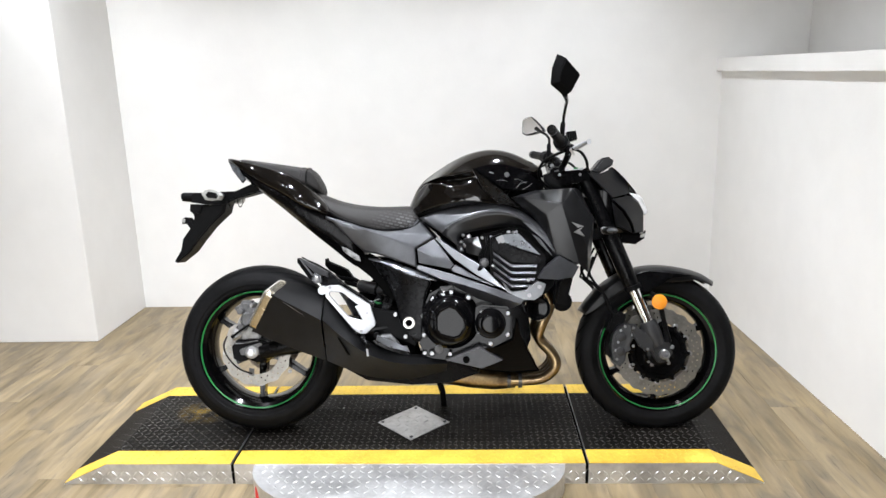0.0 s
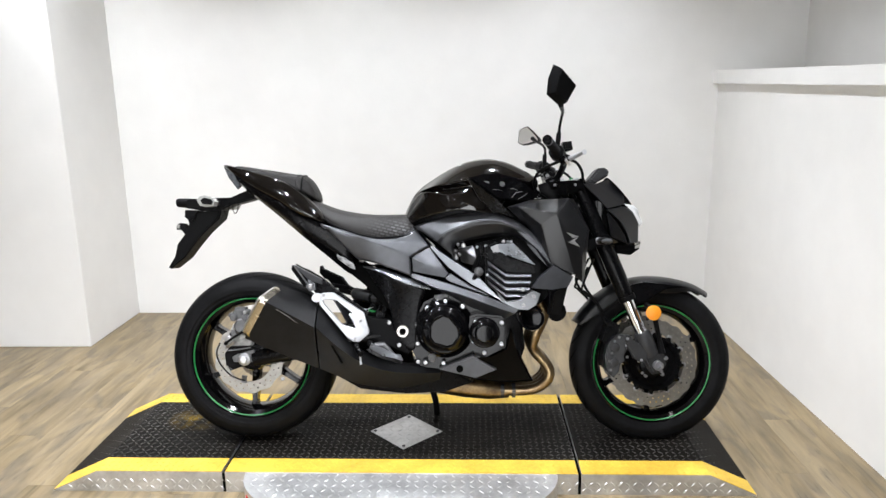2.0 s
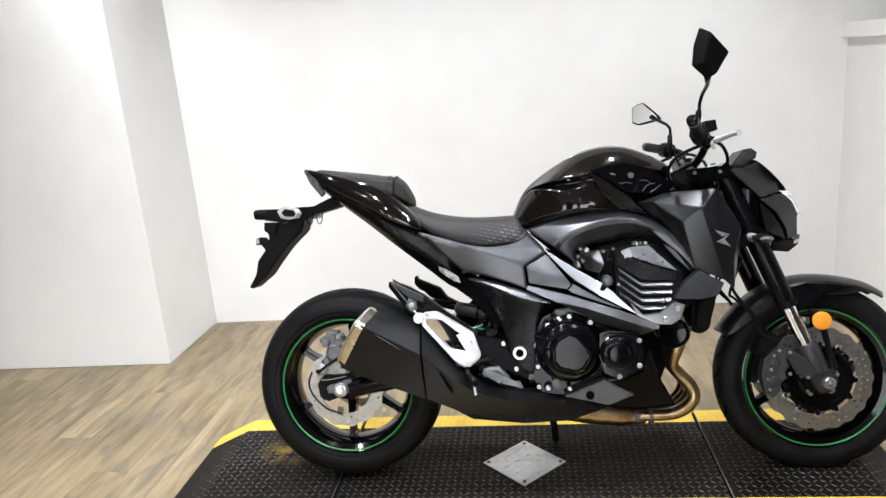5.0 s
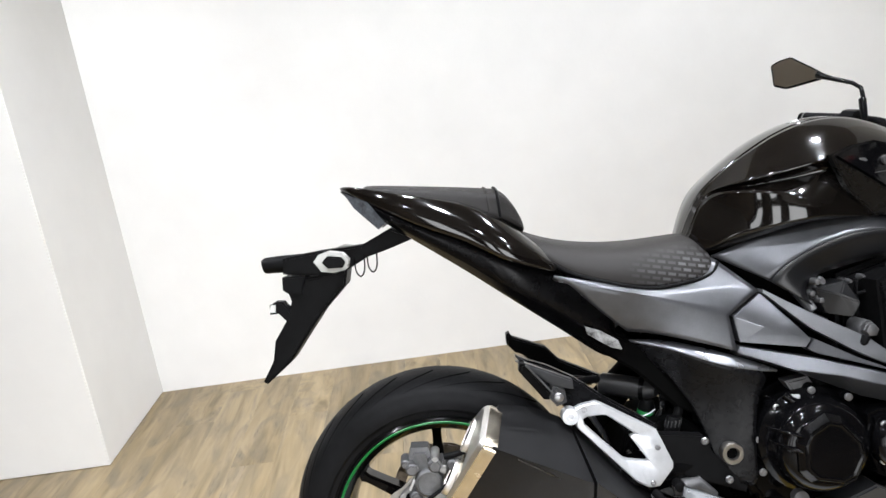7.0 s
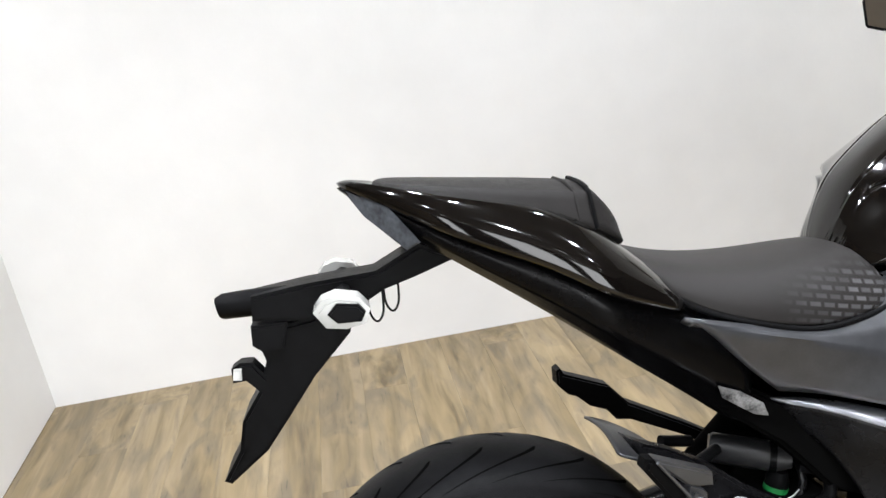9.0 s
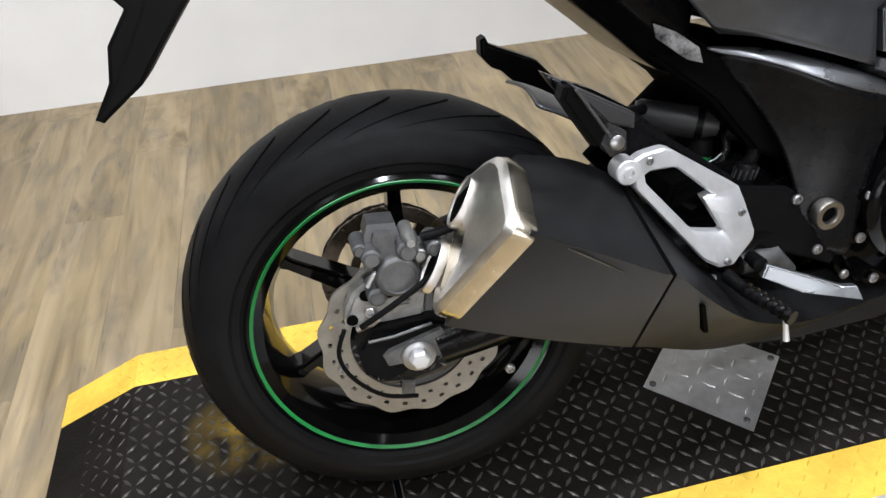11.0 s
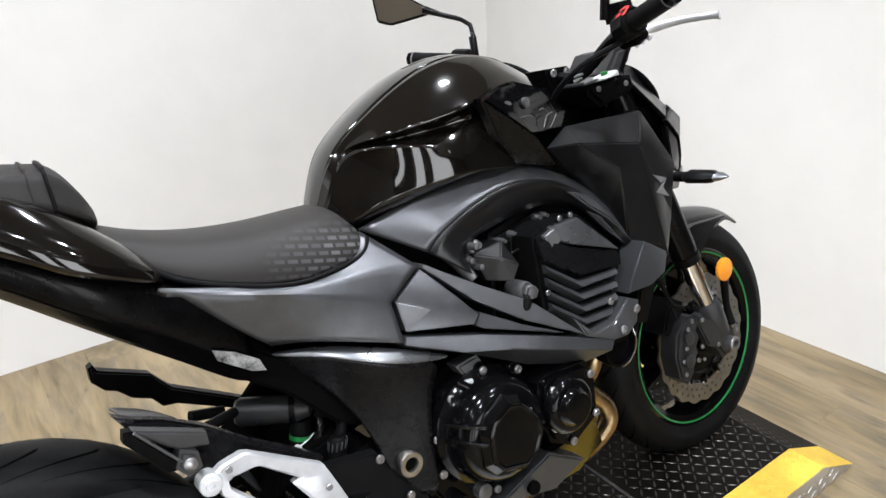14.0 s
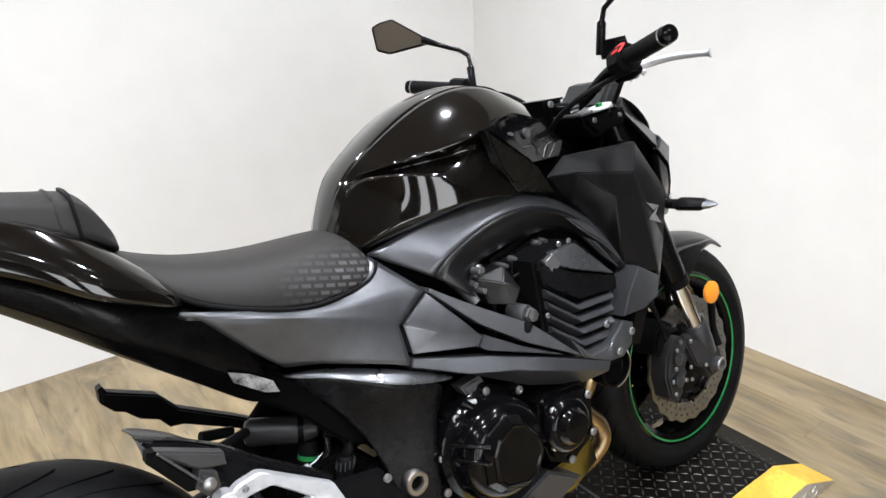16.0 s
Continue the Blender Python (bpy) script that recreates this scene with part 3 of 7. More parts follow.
def wheel(name, label, cx, cz, R, half, rim_r, spokes, cy=0.0, first=0.0, fork=0.0):
    """A cast wheel as rim with tyre, stripe, spokes and hub."""
    c = (cx, cy, cz)
    rim = part(name, lathe([(rim_r, -half * 0.86), (rim_r - 0.006, -half * 0.9), (rim_r - 0.026, -half * 0.76), (rim_r - 0.036, -half * 0.4), (rim_r - 0.04, 0), (rim_r - 0.036, half * 0.4), (rim_r - 0.026, half * 0.76), (rim_r - 0.006, half * 0.9), (rim_r, half * 0.86), (rim_r - 0.008, half * 0.4), (rim_r - 0.008, -half * 0.4)], 96, c, closed=True), M_RIM, bike, label, smooth=35)
    prof = [(rim_r - 0.004, -half * 0.84), (rim_r + 0.004, -half * 0.93), (rim_r + 0.013, -half * 0.95), (rim_r + 0.017, -half * 0.99), (rim_r + (R - rim_r) * 0.32, -half), (R - (R - rim_r) * 0.58, -half * 0.985), (R - (R - rim_r) * 0.52, -half * 0.955)]
    side_count = len(prof)
    for k in range(1, 18):
        a = math.pi * (k / 18)
        prof.append((R - (R - rim_r) * 0.5 * (1 - math.sin(a)), -half * 0.93 * math.cos(a)))
    prof += [(r, -y) for r, y in prof[side_count - 1::-1]]
    part("tyre", lathe(prof, 128, c, closed=True), M_RUBBER, rim, "black sport tyre", smooth=30)
    for side in (-1, 1):
        part("rim_stripe", lathe([(rim_r - 0.0085, side * half * 0.895), (rim_r - 0.0095, side * (half * 0.89 + 0.0014)), (rim_r - 0.0135, side * (half * 0.855 + 0.0014)), (rim_r - 0.0125, side * half * 0.85)], 96, c, closed=True), M_GREEN, rim, "green rim tape")
    hub = part("hub", lathe([(0.018, -0.085), (0.045, -0.08), (0.055, -0.05), (0.048, 0), (0.055, 0.05), (0.045, 0.08), (0.018, 0.085)], 32, c), M_DARK, rim, smooth=40)
    bm = bmesh.new()
    for s in (-1, 1):
        ri, ro = 0.045, rim_r - 0.02
        w0, w1 = (0.011, 0.008) if fork else (0.017, 0.010)
        pts = [(ri, -w0), (ri + 0.02, -w0 * 0.9), (ro - 0.03, -w1), (ro, -w1 * 1.8), (ro, w1 * 1.8), (ro - 0.03, w1), (ri + 0.02, w0 * 0.9), (ri, w0)]
    slab([(r, -0.02, q * 0.9) for r, q in pts], 0.04, 0.005, 2, bm)
    me = bpy.data.meshes.new("spoke")
    bm.to_mesh(me)
    bm.free()
    me.materials.append(M_RIM)
    for k in range(spokes):
        for off in ((-fork, fork) if fork else (0,)):
            ob = new("spoke", me)
            ob.parent = rim
            ob.matrix_basis = Matrix.Translation(c) @ Matrix.Rotation(-2 * math.pi * k / spokes - math.radians(first + off), 4, "Y")
    return rim


def disc_mesh(r_out, r_in, holes, y, thick=0.005, waves=10, rows=2):
    """A wave brake disc with drilled holes as a ring of quads round real gaps."""
    bm = bmesh.new()
    n = holes * 4
    radii = [r_in, r_in + (r_out - r_in) * 0.26, r_in + (r_out - r_in) * 0.39, r_in + (r_out - r_in) * 0.6, r_in + (r_out - r_in) * 0.73, r_out]
    grid = []
    for k in range(n):
        a = 2 * math.pi * k / n
        grid.append([bm.verts.new(((r + (0.003 * math.cos(waves * a) if i == 5 else 0)) * math.cos(a), y, (r + (0.003 * math.cos(waves * a) if i == 5 else 0)) * math.sin(a))) for i, r in enumerate(radii)])
    for k in range(n):
        for i in range(5):
            if (i == 1 and k % 4 == 0) or (i == 3 and k % 4 == 2):
                continue
            bm.faces.new((grid[k][i], grid[(k + 1) % n][i], grid[(k + 1) % n][i + 1], grid[k][i + 1]))
    ext = bmesh.ops.extrude_face_region(bm, geom=bm.faces[:])
    bmesh.ops.translate(bm, vec=(0, thick, 0), verts=[v for v in ext["geom"] if isinstance(v, bmesh.types.BMVert)])
    bmesh.ops.recalc_face_normals(bm, faces=bm.faces[:])
    return bm


RW, FW, RWY, FWY = (0.002, 0.309), (1.444, 0.282), 0.006, 0.026
rear = wheel("rear_wheel", "gloss black cast rear wheel with green rim stripe", RW[0], RW[1], 0.304, 0.088, 0.222, 6, RWY, 27.0)
front = wheel("front_wheel", "gloss black cast front wheel with green rim stripe", FW[0], FW[1], 0.289, 0.058, 0.218, 6, FWY, 27)


def grooves(parent, cx, cz, R, half, n, lean, r_side, cy, span=1.0, thick=0.0026):
    """Sweeping sipes cut as thin dark strips in the tread."""
    bm = bmesh.new()
    for k in range(n):
        for side in (-1, 1):
            a0 = 2 * math.pi * (k + (0.5 if side > 0 else 0)) / n
            pts = []
            for s in range(9):
                u = s / 8
                ay = u * 0.98 * span + 0.2
                r = R - (R - r_side) * 0.5 * (1 - math.cos(ay))
                y = cy + side * half * 0.93 * math.sin(ay)
                a = a0 + lean * (u ** 1.5)
                pts.append((cx + (r + 0.0006) * math.cos(a), y, cz + (r + 0.0006) * math.sin(a), a))
            for p, q, w0, w1 in zip(pts, pts[1:], (0.4, 1, 1.1, 1.1, 1, 0.9, 0.8, 0.6), (1, 1.1, 1.1, 1, 0.9, 0.8, 0.6, 0.2)):
                def edge(pt, w):
                    d = thick * w
                    t = (-math.sin(pt[3]) * d, 0, math.cos(pt[3]) * d)
                    return (pt[0] + t[0], pt[1], pt[2] + t[2]), (pt[0] - t[0], pt[1], pt[2] - t[2])
                (a1, b1), (a2, b2) = edge(p, w0), edge(q, w1)
                bm.faces.new([bm.verts.new(v) for v in (a1, b1, b2, a2)])
    bmesh.ops.recalc_face_normals(bm, faces=bm.faces[:])
    return tagged(part("tread_groove", bm, M_HOLE, parent), kind="stuff")


grooves(rear, RW[0], RW[1], 0.304, 0.088, 25, 0.5, 0.222, RWY, 1.0, 0.0042)
grooves(front, FW[0], FW[1], 0.289, 0.058, 28, -0.2, 0.218, FWY, 0.9, 0.0042)

disc = disc_mesh(0.124, 0.084, 26, -0.105, waves=13)
disc.transform(Matrix.Translation((RW[0], RWY, RW[1])))
rdisc = part("brake_disc", disc, M_DISC, rear, "drilled wave brake disc")
bm = lathe([(0.1, 0.098), (0.1, 0.104), (0.086, 0.104), (0.086, 0.098)], 80, (RW[0], 0, RW[1]), closed=True)
lathe([(0.064, 0.098), (0.064, 0.104), (0.05, 0.104), (0.05, 0.098)], 48, (RW[0], 0, RW[1]), bm=bm, closed=True)
for k in range(9):
    a = 2 * math.pi * k / 9 + 0.2
    tube([(RW[0] + r * math.cos(a), 0.101, RW[1] + r * math.sin(a)) for r in (0.06, 0.075, 0.09)], [0.009, 0.0055, 0.009], 6, bm=bm)
part("sprocket", bm, M_CHAIN, rear, "dark steel rear sprocket with lightening holes", smooth=40)
bm = bmesh.new()
for k in range(46):
    a = 2 * math.pi * k / 46
    for y in (0.101 - (0.0085 if k % 2 else 0.0055), 0.101 + (0.0085 if k % 2 else 0.0055)):
        m = Matrix.Translation((RW[0] + 0.105 * math.cos(a), y, RW[1] + 0.105 * math.sin(a))) @ Matrix.Rotation(-a, 4, "Y") @ Matrix.Diagonal((0.0115, 0.0022, 0.019, 1))
        bmesh.ops.create_cube(bm, size=1, matrix=m)
    a += math.pi / 46
    tube([(RW[0] + 0.105 * math.cos(a), 0.091, RW[1] + 0.105 * math.sin(a)), (RW[0] + 0.105 * math.cos(a), 0.111, RW[1] + 0.105 * math.sin(a))], 0.0042, 6, bm=bm)
tagged(part("chain", bm, M_CHAIN, rear, "oily drive chain round the sprocket"), kind="stuff")
for side in (-1, 1):
    disc = disc_mesh(0.155, 0.110, 40, side * 0.062 - 0.0025, waves=20)
    disc.transform(Matrix.Translation((FW[0], FWY, FW[1])))
    fdisc = part("brake_disc", disc, M_DISC, front, "drilled wave brake disc")
    bm = lathe([(0.100, side * 0.056), (0.101, side * 0.062), (0.096, side * 0.066), (0.084, side * 0.066), (0.080, side * 0.061), (0.058, side * 0.061), (0.040, side * 0.074), (0.028, side * 0.066)], 40, (FW[0], FWY, FW[1]))
    carrier = part("disc_carrier", bm, M_DARK, front, "black disc carrier", smooth=30)
    for k in range(12):
        a = 2 * math.pi * (k - 0.1) / 12
        part("carrier_arm", tube([(FW[0] + r * math.cos(a + t), FWY + side * 0.062, FW[1] + r * math.sin(a + t)) for r, t in ((0.092, -0.04), (0.102, -0.01), (0.110, 0.0))], [0.012, 0.010, 0.010], 8), M_DARK, front, smooth=40)
        part("bobbin", lathe([(0.0095, side * 0.056), (0.0095, side * 0.068), (0.0075, side * 0.0695), (0.0045, side * 0.0695), (0.004, side * 0.066)], 14, (FW[0] + 0.109 * math.cos(a), FWY, FW[1] + 0.109 * math.sin(a))), M_BOLT, front, "steel disc bobbin", smooth=40)
    if side < 0:
        bolts([(FW[0] + 0.05 * math.cos(a), FWY - 0.070, FW[1] + 0.05 * math.sin(a)) for a in [2 * math.pi * k / 5 + 0.4 for k in range(5)]], front)


def panel(name, pts, depth, mat, label="", bevel=0.004, both=True, parent=None, smooth=40):
    ob = part(name, slab(pts, depth, bevel), mat, parent or bike, label, smooth)
    if both:
        part(name, slab(mirrored(pts), -depth, bevel), mat, parent or bike, label, smooth)
    return ob


def facets(points, faces, depth=0.012, bevel=0.002):
    """A folded plate: outer points joined by faces, carried inward by depth along y, its outer folds softened."""
    bm = bmesh.new()
    a = [bm.verts.new(p) for p in points]
    b = [bm.verts.new((x, y + depth, z)) for x, y, z in points]
    count = {}
    for f in faces:
        bm.faces.new([a[i] for i in f])
        bm.faces.new([b[i] for i in f[::-1]])
        for i, j in zip(f, f[1:] + f[:1]):
            count.setdefault(frozenset((i, j)), []).append((i, j))
    for pair in [v[0] for v in count.values() if len(v) == 1]:
        i, j = pair
        bm.faces.new((a[j], a[i], b[i], b[j]))
    bmesh.ops.recalc_face_normals(bm, faces=bm.faces[:])
    if bevel:
        outer = set(a)
        bmesh.ops.bevel(bm, geom=[e for e in bm.edges if e.verts[0] in outer and e.verts[1] in outer], offset=bevel, segments=2, affect="EDGES", clamp_overlap=True)
    return bm


def folded(name, points, faces, mat, label="", depth=0.012, bevel=0.002, parent=None, smooth=28, both=True):
    ob = part(name, facets(points, faces, depth, bevel), mat, parent or bike, label, smooth)
    if both:
        part(name, facets(mirrored(points), [f[::-1] for f in faces], -depth, bevel), mat, parent or bike, label, smooth)
    return ob


def ring_rows(rows, mirror=True):
    """Half sections from the top centre down the right side, closed over the left side."""
    out = []
    for row in rows:
        left = [(x, -y, z) for x, y, z in row[::-1] if abs(y) > 1e-6]
        out.append(list(row) + left)
    return out


# fuel tank: stations from the seat to the steering head; each runs from the spine down the side
TANK = [
    # spine z and x, then seam, shoulder, notch lip, notch floor, ridge, bulge, low edge and turn-under as (x, y, z)
    ((0.545, 0.800), (0.547, 0.020, 0.799), (0.549, 0.032, 0.797), (0.551, 0.042, 0.795), (0.551, 0.044, 0.794), (0.552, 0.047, 0.793), (0.556, 0.056, 0.788), (0.562, 0.064, 0.780), (0.58, 0.05, 0.77)),
    ((0.570, 0.862), (0.573, 0.028, 0.860), (0.576, 0.040, 0.857), (0.578, 0.048, 0.853), (0.579, 0.050, 0.851), (0.580, 0.053, 0.849), (0.588, 0.080, 0.825), (0.594, 0.090, 0.795), (0.61, 0.07, 0.77)),
    ((0.597, 0.905), (0.600, 0.036, 0.904), (0.603, 0.040, 0.903), (0.606, 0.044, 0.901), (0.607, 0.048, 0.899), (0.608, 0.052, 0.896), (0.618, 0.094, 0.858), (0.622, 0.112, 0.810), (0.64, 0.09, 0.78)),
    ((0.640, 0.939), (0.645, 0.042, 0.936), (0.645, 0.064, 0.926), (0.634, 0.088, 0.9075), (0.640, 0.076, 0.901), (0.628, 0.098, 0.898), (0.646, 0.120, 0.862), (0.655, 0.127, 0.817), (0.67, 0.11, 0.79)),
    ((0.695, 0.976), (0.700, 0.049, 0.971), (0.692, 0.088, 0.949), (0.658, 0.124, 0.9125), (0.668, 0.106, 0.903), (0.656, 0.125, 0.896), (0.684, 0.145, 0.860), (0.690, 0.148, 0.824), (0.71, 0.12, 0.80)),
    ((0.765, 1.012), (0.768, 0.054, 1.004), (0.752, 0.108, 0.972), (0.704, 0.149, 0.920), (0.718, 0.126, 0.906), (0.692, 0.147, 0.888), (0.722, 0.160, 0.858), (0.728, 0.162, 0.829), (0.75, 0.13, 0.81)),
    ((0.835, 1.028), (0.838, 0.055, 1.018), (0.812, 0.122, 0.984), (0.746, 0.160, 0.926), (0.762, 0.134, 0.909), (0.735, 0.161, 0.875), (0.757, 0.169, 0.852), (0.763, 0.170, 0.833), (0.79, 0.14, 0.815)),
    ((0.905, 1.022), (0.905, 0.052, 1.014), (0.866, 0.126, 0.980), (0.785, 0.176, 0.936), (0.806, 0.156, 0.920), (0.779, 0.170, 0.853), (0.790, 0.170, 0.842), (0.800, 0.168, 0.830), (0.82, 0.14, 0.815)),
    ((0.985, 0.986), (0.985, 0.046, 0.980), (0.945, 0.112, 0.962), (0.880, 0.145, 0.948), (0.884, 0.146, 0.915), (0.830, 0.170, 0.832), (0.835, 0.169, 0.828), (0.840, 0.166, 0.822), (0.86, 0.14, 0.815)),
    ((1.075, 0.926), (1.075, 0.040, 0.922), (1.040, 0.090, 0.915), (0.985, 0.112, 0.925), (0.985, 0.112, 0.890), (0.900, 0.150, 0.822), (0.905, 0.148, 0.818), (0.910, 0.145, 0.814), (0.92, 0.12, 0.81)),
]


def tank_rows():
    """Half sections; the spine seam is cut as a narrow groove."""
    rows = []
    for (cx, cz), (sx, sy, sz), *side in TANK:
        cut = min(1.0, max(0.0, (cx - 0.58) / 0.05)) * 0.007
        rows.append([(cx, 0, cz), (sx, -sy + 0.0028, sz + 0.0006), (sx, -sy, sz - cut), (sx, -sy - 0.0028, sz - 0.0008)] + [(x, -y, z) for x, y, z in side])
    return rows


bm = skin(ring_rows(tank_rows()), crease_cols=(1, 2, 3, 5, 6, 7, 9, 12, 14, 15, 16, 18, 19, 20), wrap=True, cap=True)
tank = part("fuel_tank", bm, M_GLOSS, bike, "gloss black sculpted fuel tank with a grooved spine", smooth=180, subsurf=3)
folded("tank_front_cover", [(0.784, -0.196, 0.941), (0.832, -0.197, 0.905), (0.888, -0.194, 0.863), (0.944, -0.170, 0.806), (0.870, -0.158, 0.822), (0.822, -0.176, 0.872)], [[0, 1, 5], [1, 2, 4, 5], [2, 3, 4]], M_SHOULDER, "dark satin tank front cover", 0.02, 0.003)
# lock surround with oval openings
sur_pts = [(0.790, -0.193, 0.939), (0.840, -0.171, 0.953), (0.892, -0.152, 0.957), (0.960, -0.132, 0.940), (1.035, -0.115, 0.888), (1.015, -0.122, 0.862), (0.942, -0.150, 0.862), (0.886, -0.186, 0.868)]
sur = folded("lock_surround", sur_pts, [[0, 1, 7], [1, 2, 6, 7], [2, 3, 5, 6], [3, 4, 5]], M_ENGINE, "gloss black lock surround with oval openings", 0.02, 0.004, both=False)
folded("lock_surround", mirrored(sur_pts), [[7, 1, 0], [7, 6, 2, 1], [6, 5, 3, 2], [5, 4, 3]], M_ENGINE, "gloss black lock surround with oval openings", -0.02, 0.004, both=False)
# Grey discs stand in for the pale wall seen through the openings.
for a, w, h in (((0.848, -0.176, 0.921), 0.0125, 0.0075), ((0.905, -0.158, 0.919), 0.0085, 0.0085)):
    bm = lathe([(1.0, 0.006), (1.0, -0.002), (0.4, -0.003)], 20)
    bm.transform(Matrix.Translation(a) @ Matrix.Rotation(math.radians(14), 4, "Z") @ Matrix.Diagonal((w, 1, h, 1)))
    part("opening_disc", bm, M_CASTGREY, sur, "grey disc standing in for the view through an opening", smooth=40)
# Thin grey tubes stand in for small glints on the surround.
for pts, r in (([(0.868, -0.181, 0.898), (0.890, -0.178, 0.899), (0.905, -0.172, 0.894)], 0.0008), ([(0.930, -0.160, 0.902), (0.945, -0.154, 0.903), (0.958, -0.150, 0.896)], 0.001), ([(0.937, -0.158, 0.872), (0.952, -0.152, 0.889), (0.974, -0.144, 0.893)], 0.0013), ([(0.960, -0.148, 0.868), (0.978, -0.140, 0.878), (0.992, -0.134, 0.888)], 0.0013)):
    part("edge_glint", tube(pts, r * 0.8, 6, smooth_steps=3), M_CASTGREY, sur, smooth=60)

# seats
def seat_rows():
    st = [
        # x, centre z, edge y, edge z, low y, low z
        (0.215, 0.885, 0.070, 0.878, 0.085, 0.860),
        (0.250, 0.866, 0.085, 0.856, 0.105, 0.832),
        (0.300, 0.846, 0.100, 0.832, 0.122, 0.790),
        (0.370, 0.830, 0.112, 0.812, 0.134, 0.760),
        (0.450, 0.822, 0.114, 0.804, 0.136, 0.738),
        (0.520, 0.823, 0.100, 0.806, 0.130, 0.738),
        (0.575, 0.826, 0.075, 0.800, 0.114, 0.745),
        (0.598, 0.815, 0.060, 0.790, 0.095, 0.765),
    ]
    return [[(x, 0, zc), (x, -ey * 0.6, zc - (zc - ez) * 0.25), (x, -ey, ez), (x, -ly, (lz * 2 + ez) / 3), (x, -ly, lz), (x, -ly * 0.8, lz - 0.012)] for x, zc, ey, ez, ly, lz in st]


bm = skin(ring_rows(seat_rows()), crease_cols=(4, 6), wrap=True, cap=True)
seat = part("rider_seat", bm, M_SEATPRINT, bike, "dark vinyl rider seat with pale lozenge print", smooth=180, subsurf=2)
def edge_path(rows, col, lift=0.002):
    return [(r[col][0], r[col][1] - lift, r[col][2]) for r in rows]
part("piping", tube(edge_path(seat_rows(), 4), 0.004, 8, smooth_steps=4), M_MATTE, seat, "black seat edge piping", smooth=60)


def pillion_rows():
    st = [
        (-0.075, 1.008, 0.045, 1.002, 0.060, 0.992),
        (-0.030, 1.002, 0.070, 0.994, 0.085, 0.972),
        (0.050, 0.990, 0.085, 0.978, 0.098, 0.948),
        (0.130, 0.978, 0.088, 0.962, 0.100, 0.928),
        (0.195, 0.966, 0.080, 0.950, 0.096, 0.905),
        (0.215, 0.955, 0.072, 0.938, 0.090, 0.895),
        (0.245, 0.892, 0.060, 0.885, 0.078, 0.872),
    ]
    return [[(x, 0, zc), (x, -ey * 0.6, zc - (zc - ez) * 0.25), (x, -ey, ez), (x, -ly, lz), (x, -ly * 0.8, lz - 0.012)] for x, zc, ey, ez, ly, lz in st]


bm = skin(ring_rows(pillion_rows()), crease_cols=(2, 3, 5, 6), crease_rows=(4,), wrap=True, cap=True)
pil = part("pillion_seat", bm, M_VINYL, bike, "black vinyl pillion seat pad", smooth=180, subsurf=2)
pr = pillion_rows()
part("seam", tube([(p[0] - 0.022, p[1] * 1.004, p[2] + 0.0035) for p in pr[4][:4]], 0.0025, 6, smooth_steps=3), M_VINYL, pil)
part("seam", tube([(p[0] - 0.002, p[1], p[2] + 0.001) for p in pr[4][:4]], 0.003, 6, smooth_steps=3), M_MATTE, pil)

# tail: gloss cover above, matte under-tail below
def tail_rows(kind):
    st = [
        # x, top z, split z, bottom z, half width top, half width mid
        (-0.120, 1.012, 1.006, 1.000, 0.012, 0.014),
        (-0.080, 1.004, 0.985, 0.968, 0.050, 0.055),
        (-0.020, 0.984, 0.945, 0.915, 0.088, 0.095),
        (0.050, 0.964, 0.905, 0.862, 0.104, 0.118),
        (0.120, 0.947, 0.875, 0.808, 0.108, 0.138),
        (0.180, 0.918, 0.830, 0.758, 0.100, 0.158),
        (0.240, 0.862, 0.807, 0.708, 0.100, 0.150),
        (0.304, 0.792, 0.782, 0.656, 0.124, 0.141),
        (0.345, 0.776, 0.745, 0.618, 0.118, 0.130),
        (0.400, 0.742, 0.700, 0.585, 0.118, 0.126),
    ]
    rows = []
    for x, zt, zs, zb, wt, wm in st:
        if kind == "cover":
            rows.append([(x, 0, zt - 0.006), (x, -wt * 0.7, zt - 0.004), (x, -wt, zt), (x, -wm - 0.004, (zt + zs) / 2), (x, -wm, zs), (x, -wm * 0.8, zs - 0.004)])
        else:
            rows.append([(x, 0, zs - 0.002), (x, -wm * 0.8, zs), (x, -wm * 0.9, zs - 0.006), (x, -wm * 0.85, zb + (zs - zb) * 0.35), (x, -wm * 0.6, zb), (x, 0, zb - 0.002)])
    return rows


def tail_ring(kind):
    out = []
    for row in tail_rows(kind):
        out.append(row + [(x, -y, z) for x, y, z in row[::-1] if abs(y) > 1e-6])
    return out


tail = part("tail_cowl", skin(tail_ring("cover")[:8], crease_cols=(2, 4, 7, 9), wrap=True, cap=True), M_GLOSS, bike, "gloss black tail cowl", smooth=180, subsurf=2)
under = part("under_tail", skin(tail_ring("under"), crease_cols=(1, 3, 4, 6, 7), wrap=True, cap=True), M_DARK, bike, "black under-tail fairing", smooth=180, subsurf=2)
part("tail_light", slab([(-0.115, -0.016, 1.004), (-0.06, -0.07, 0.972), (-0.028, -0.094, 0.925), (-0.045, -0.075, 0.915), (-0.09, -0.04, 0.962)], 0.02, 0.003), M_TAIL, tail, "smoked tail light lens", smooth=40)
part("tail_light", slab(mirrored([(-0.115, -0.016, 1.004), (-0.06, -0.07, 0.972), (-0.028, -0.094, 0.925), (-0.045, -0.075, 0.915), (-0.09, -0.04, 0.962)]), -0.02, 0.003), M_TAIL, tail, "smoked tail light lens", smooth=40)

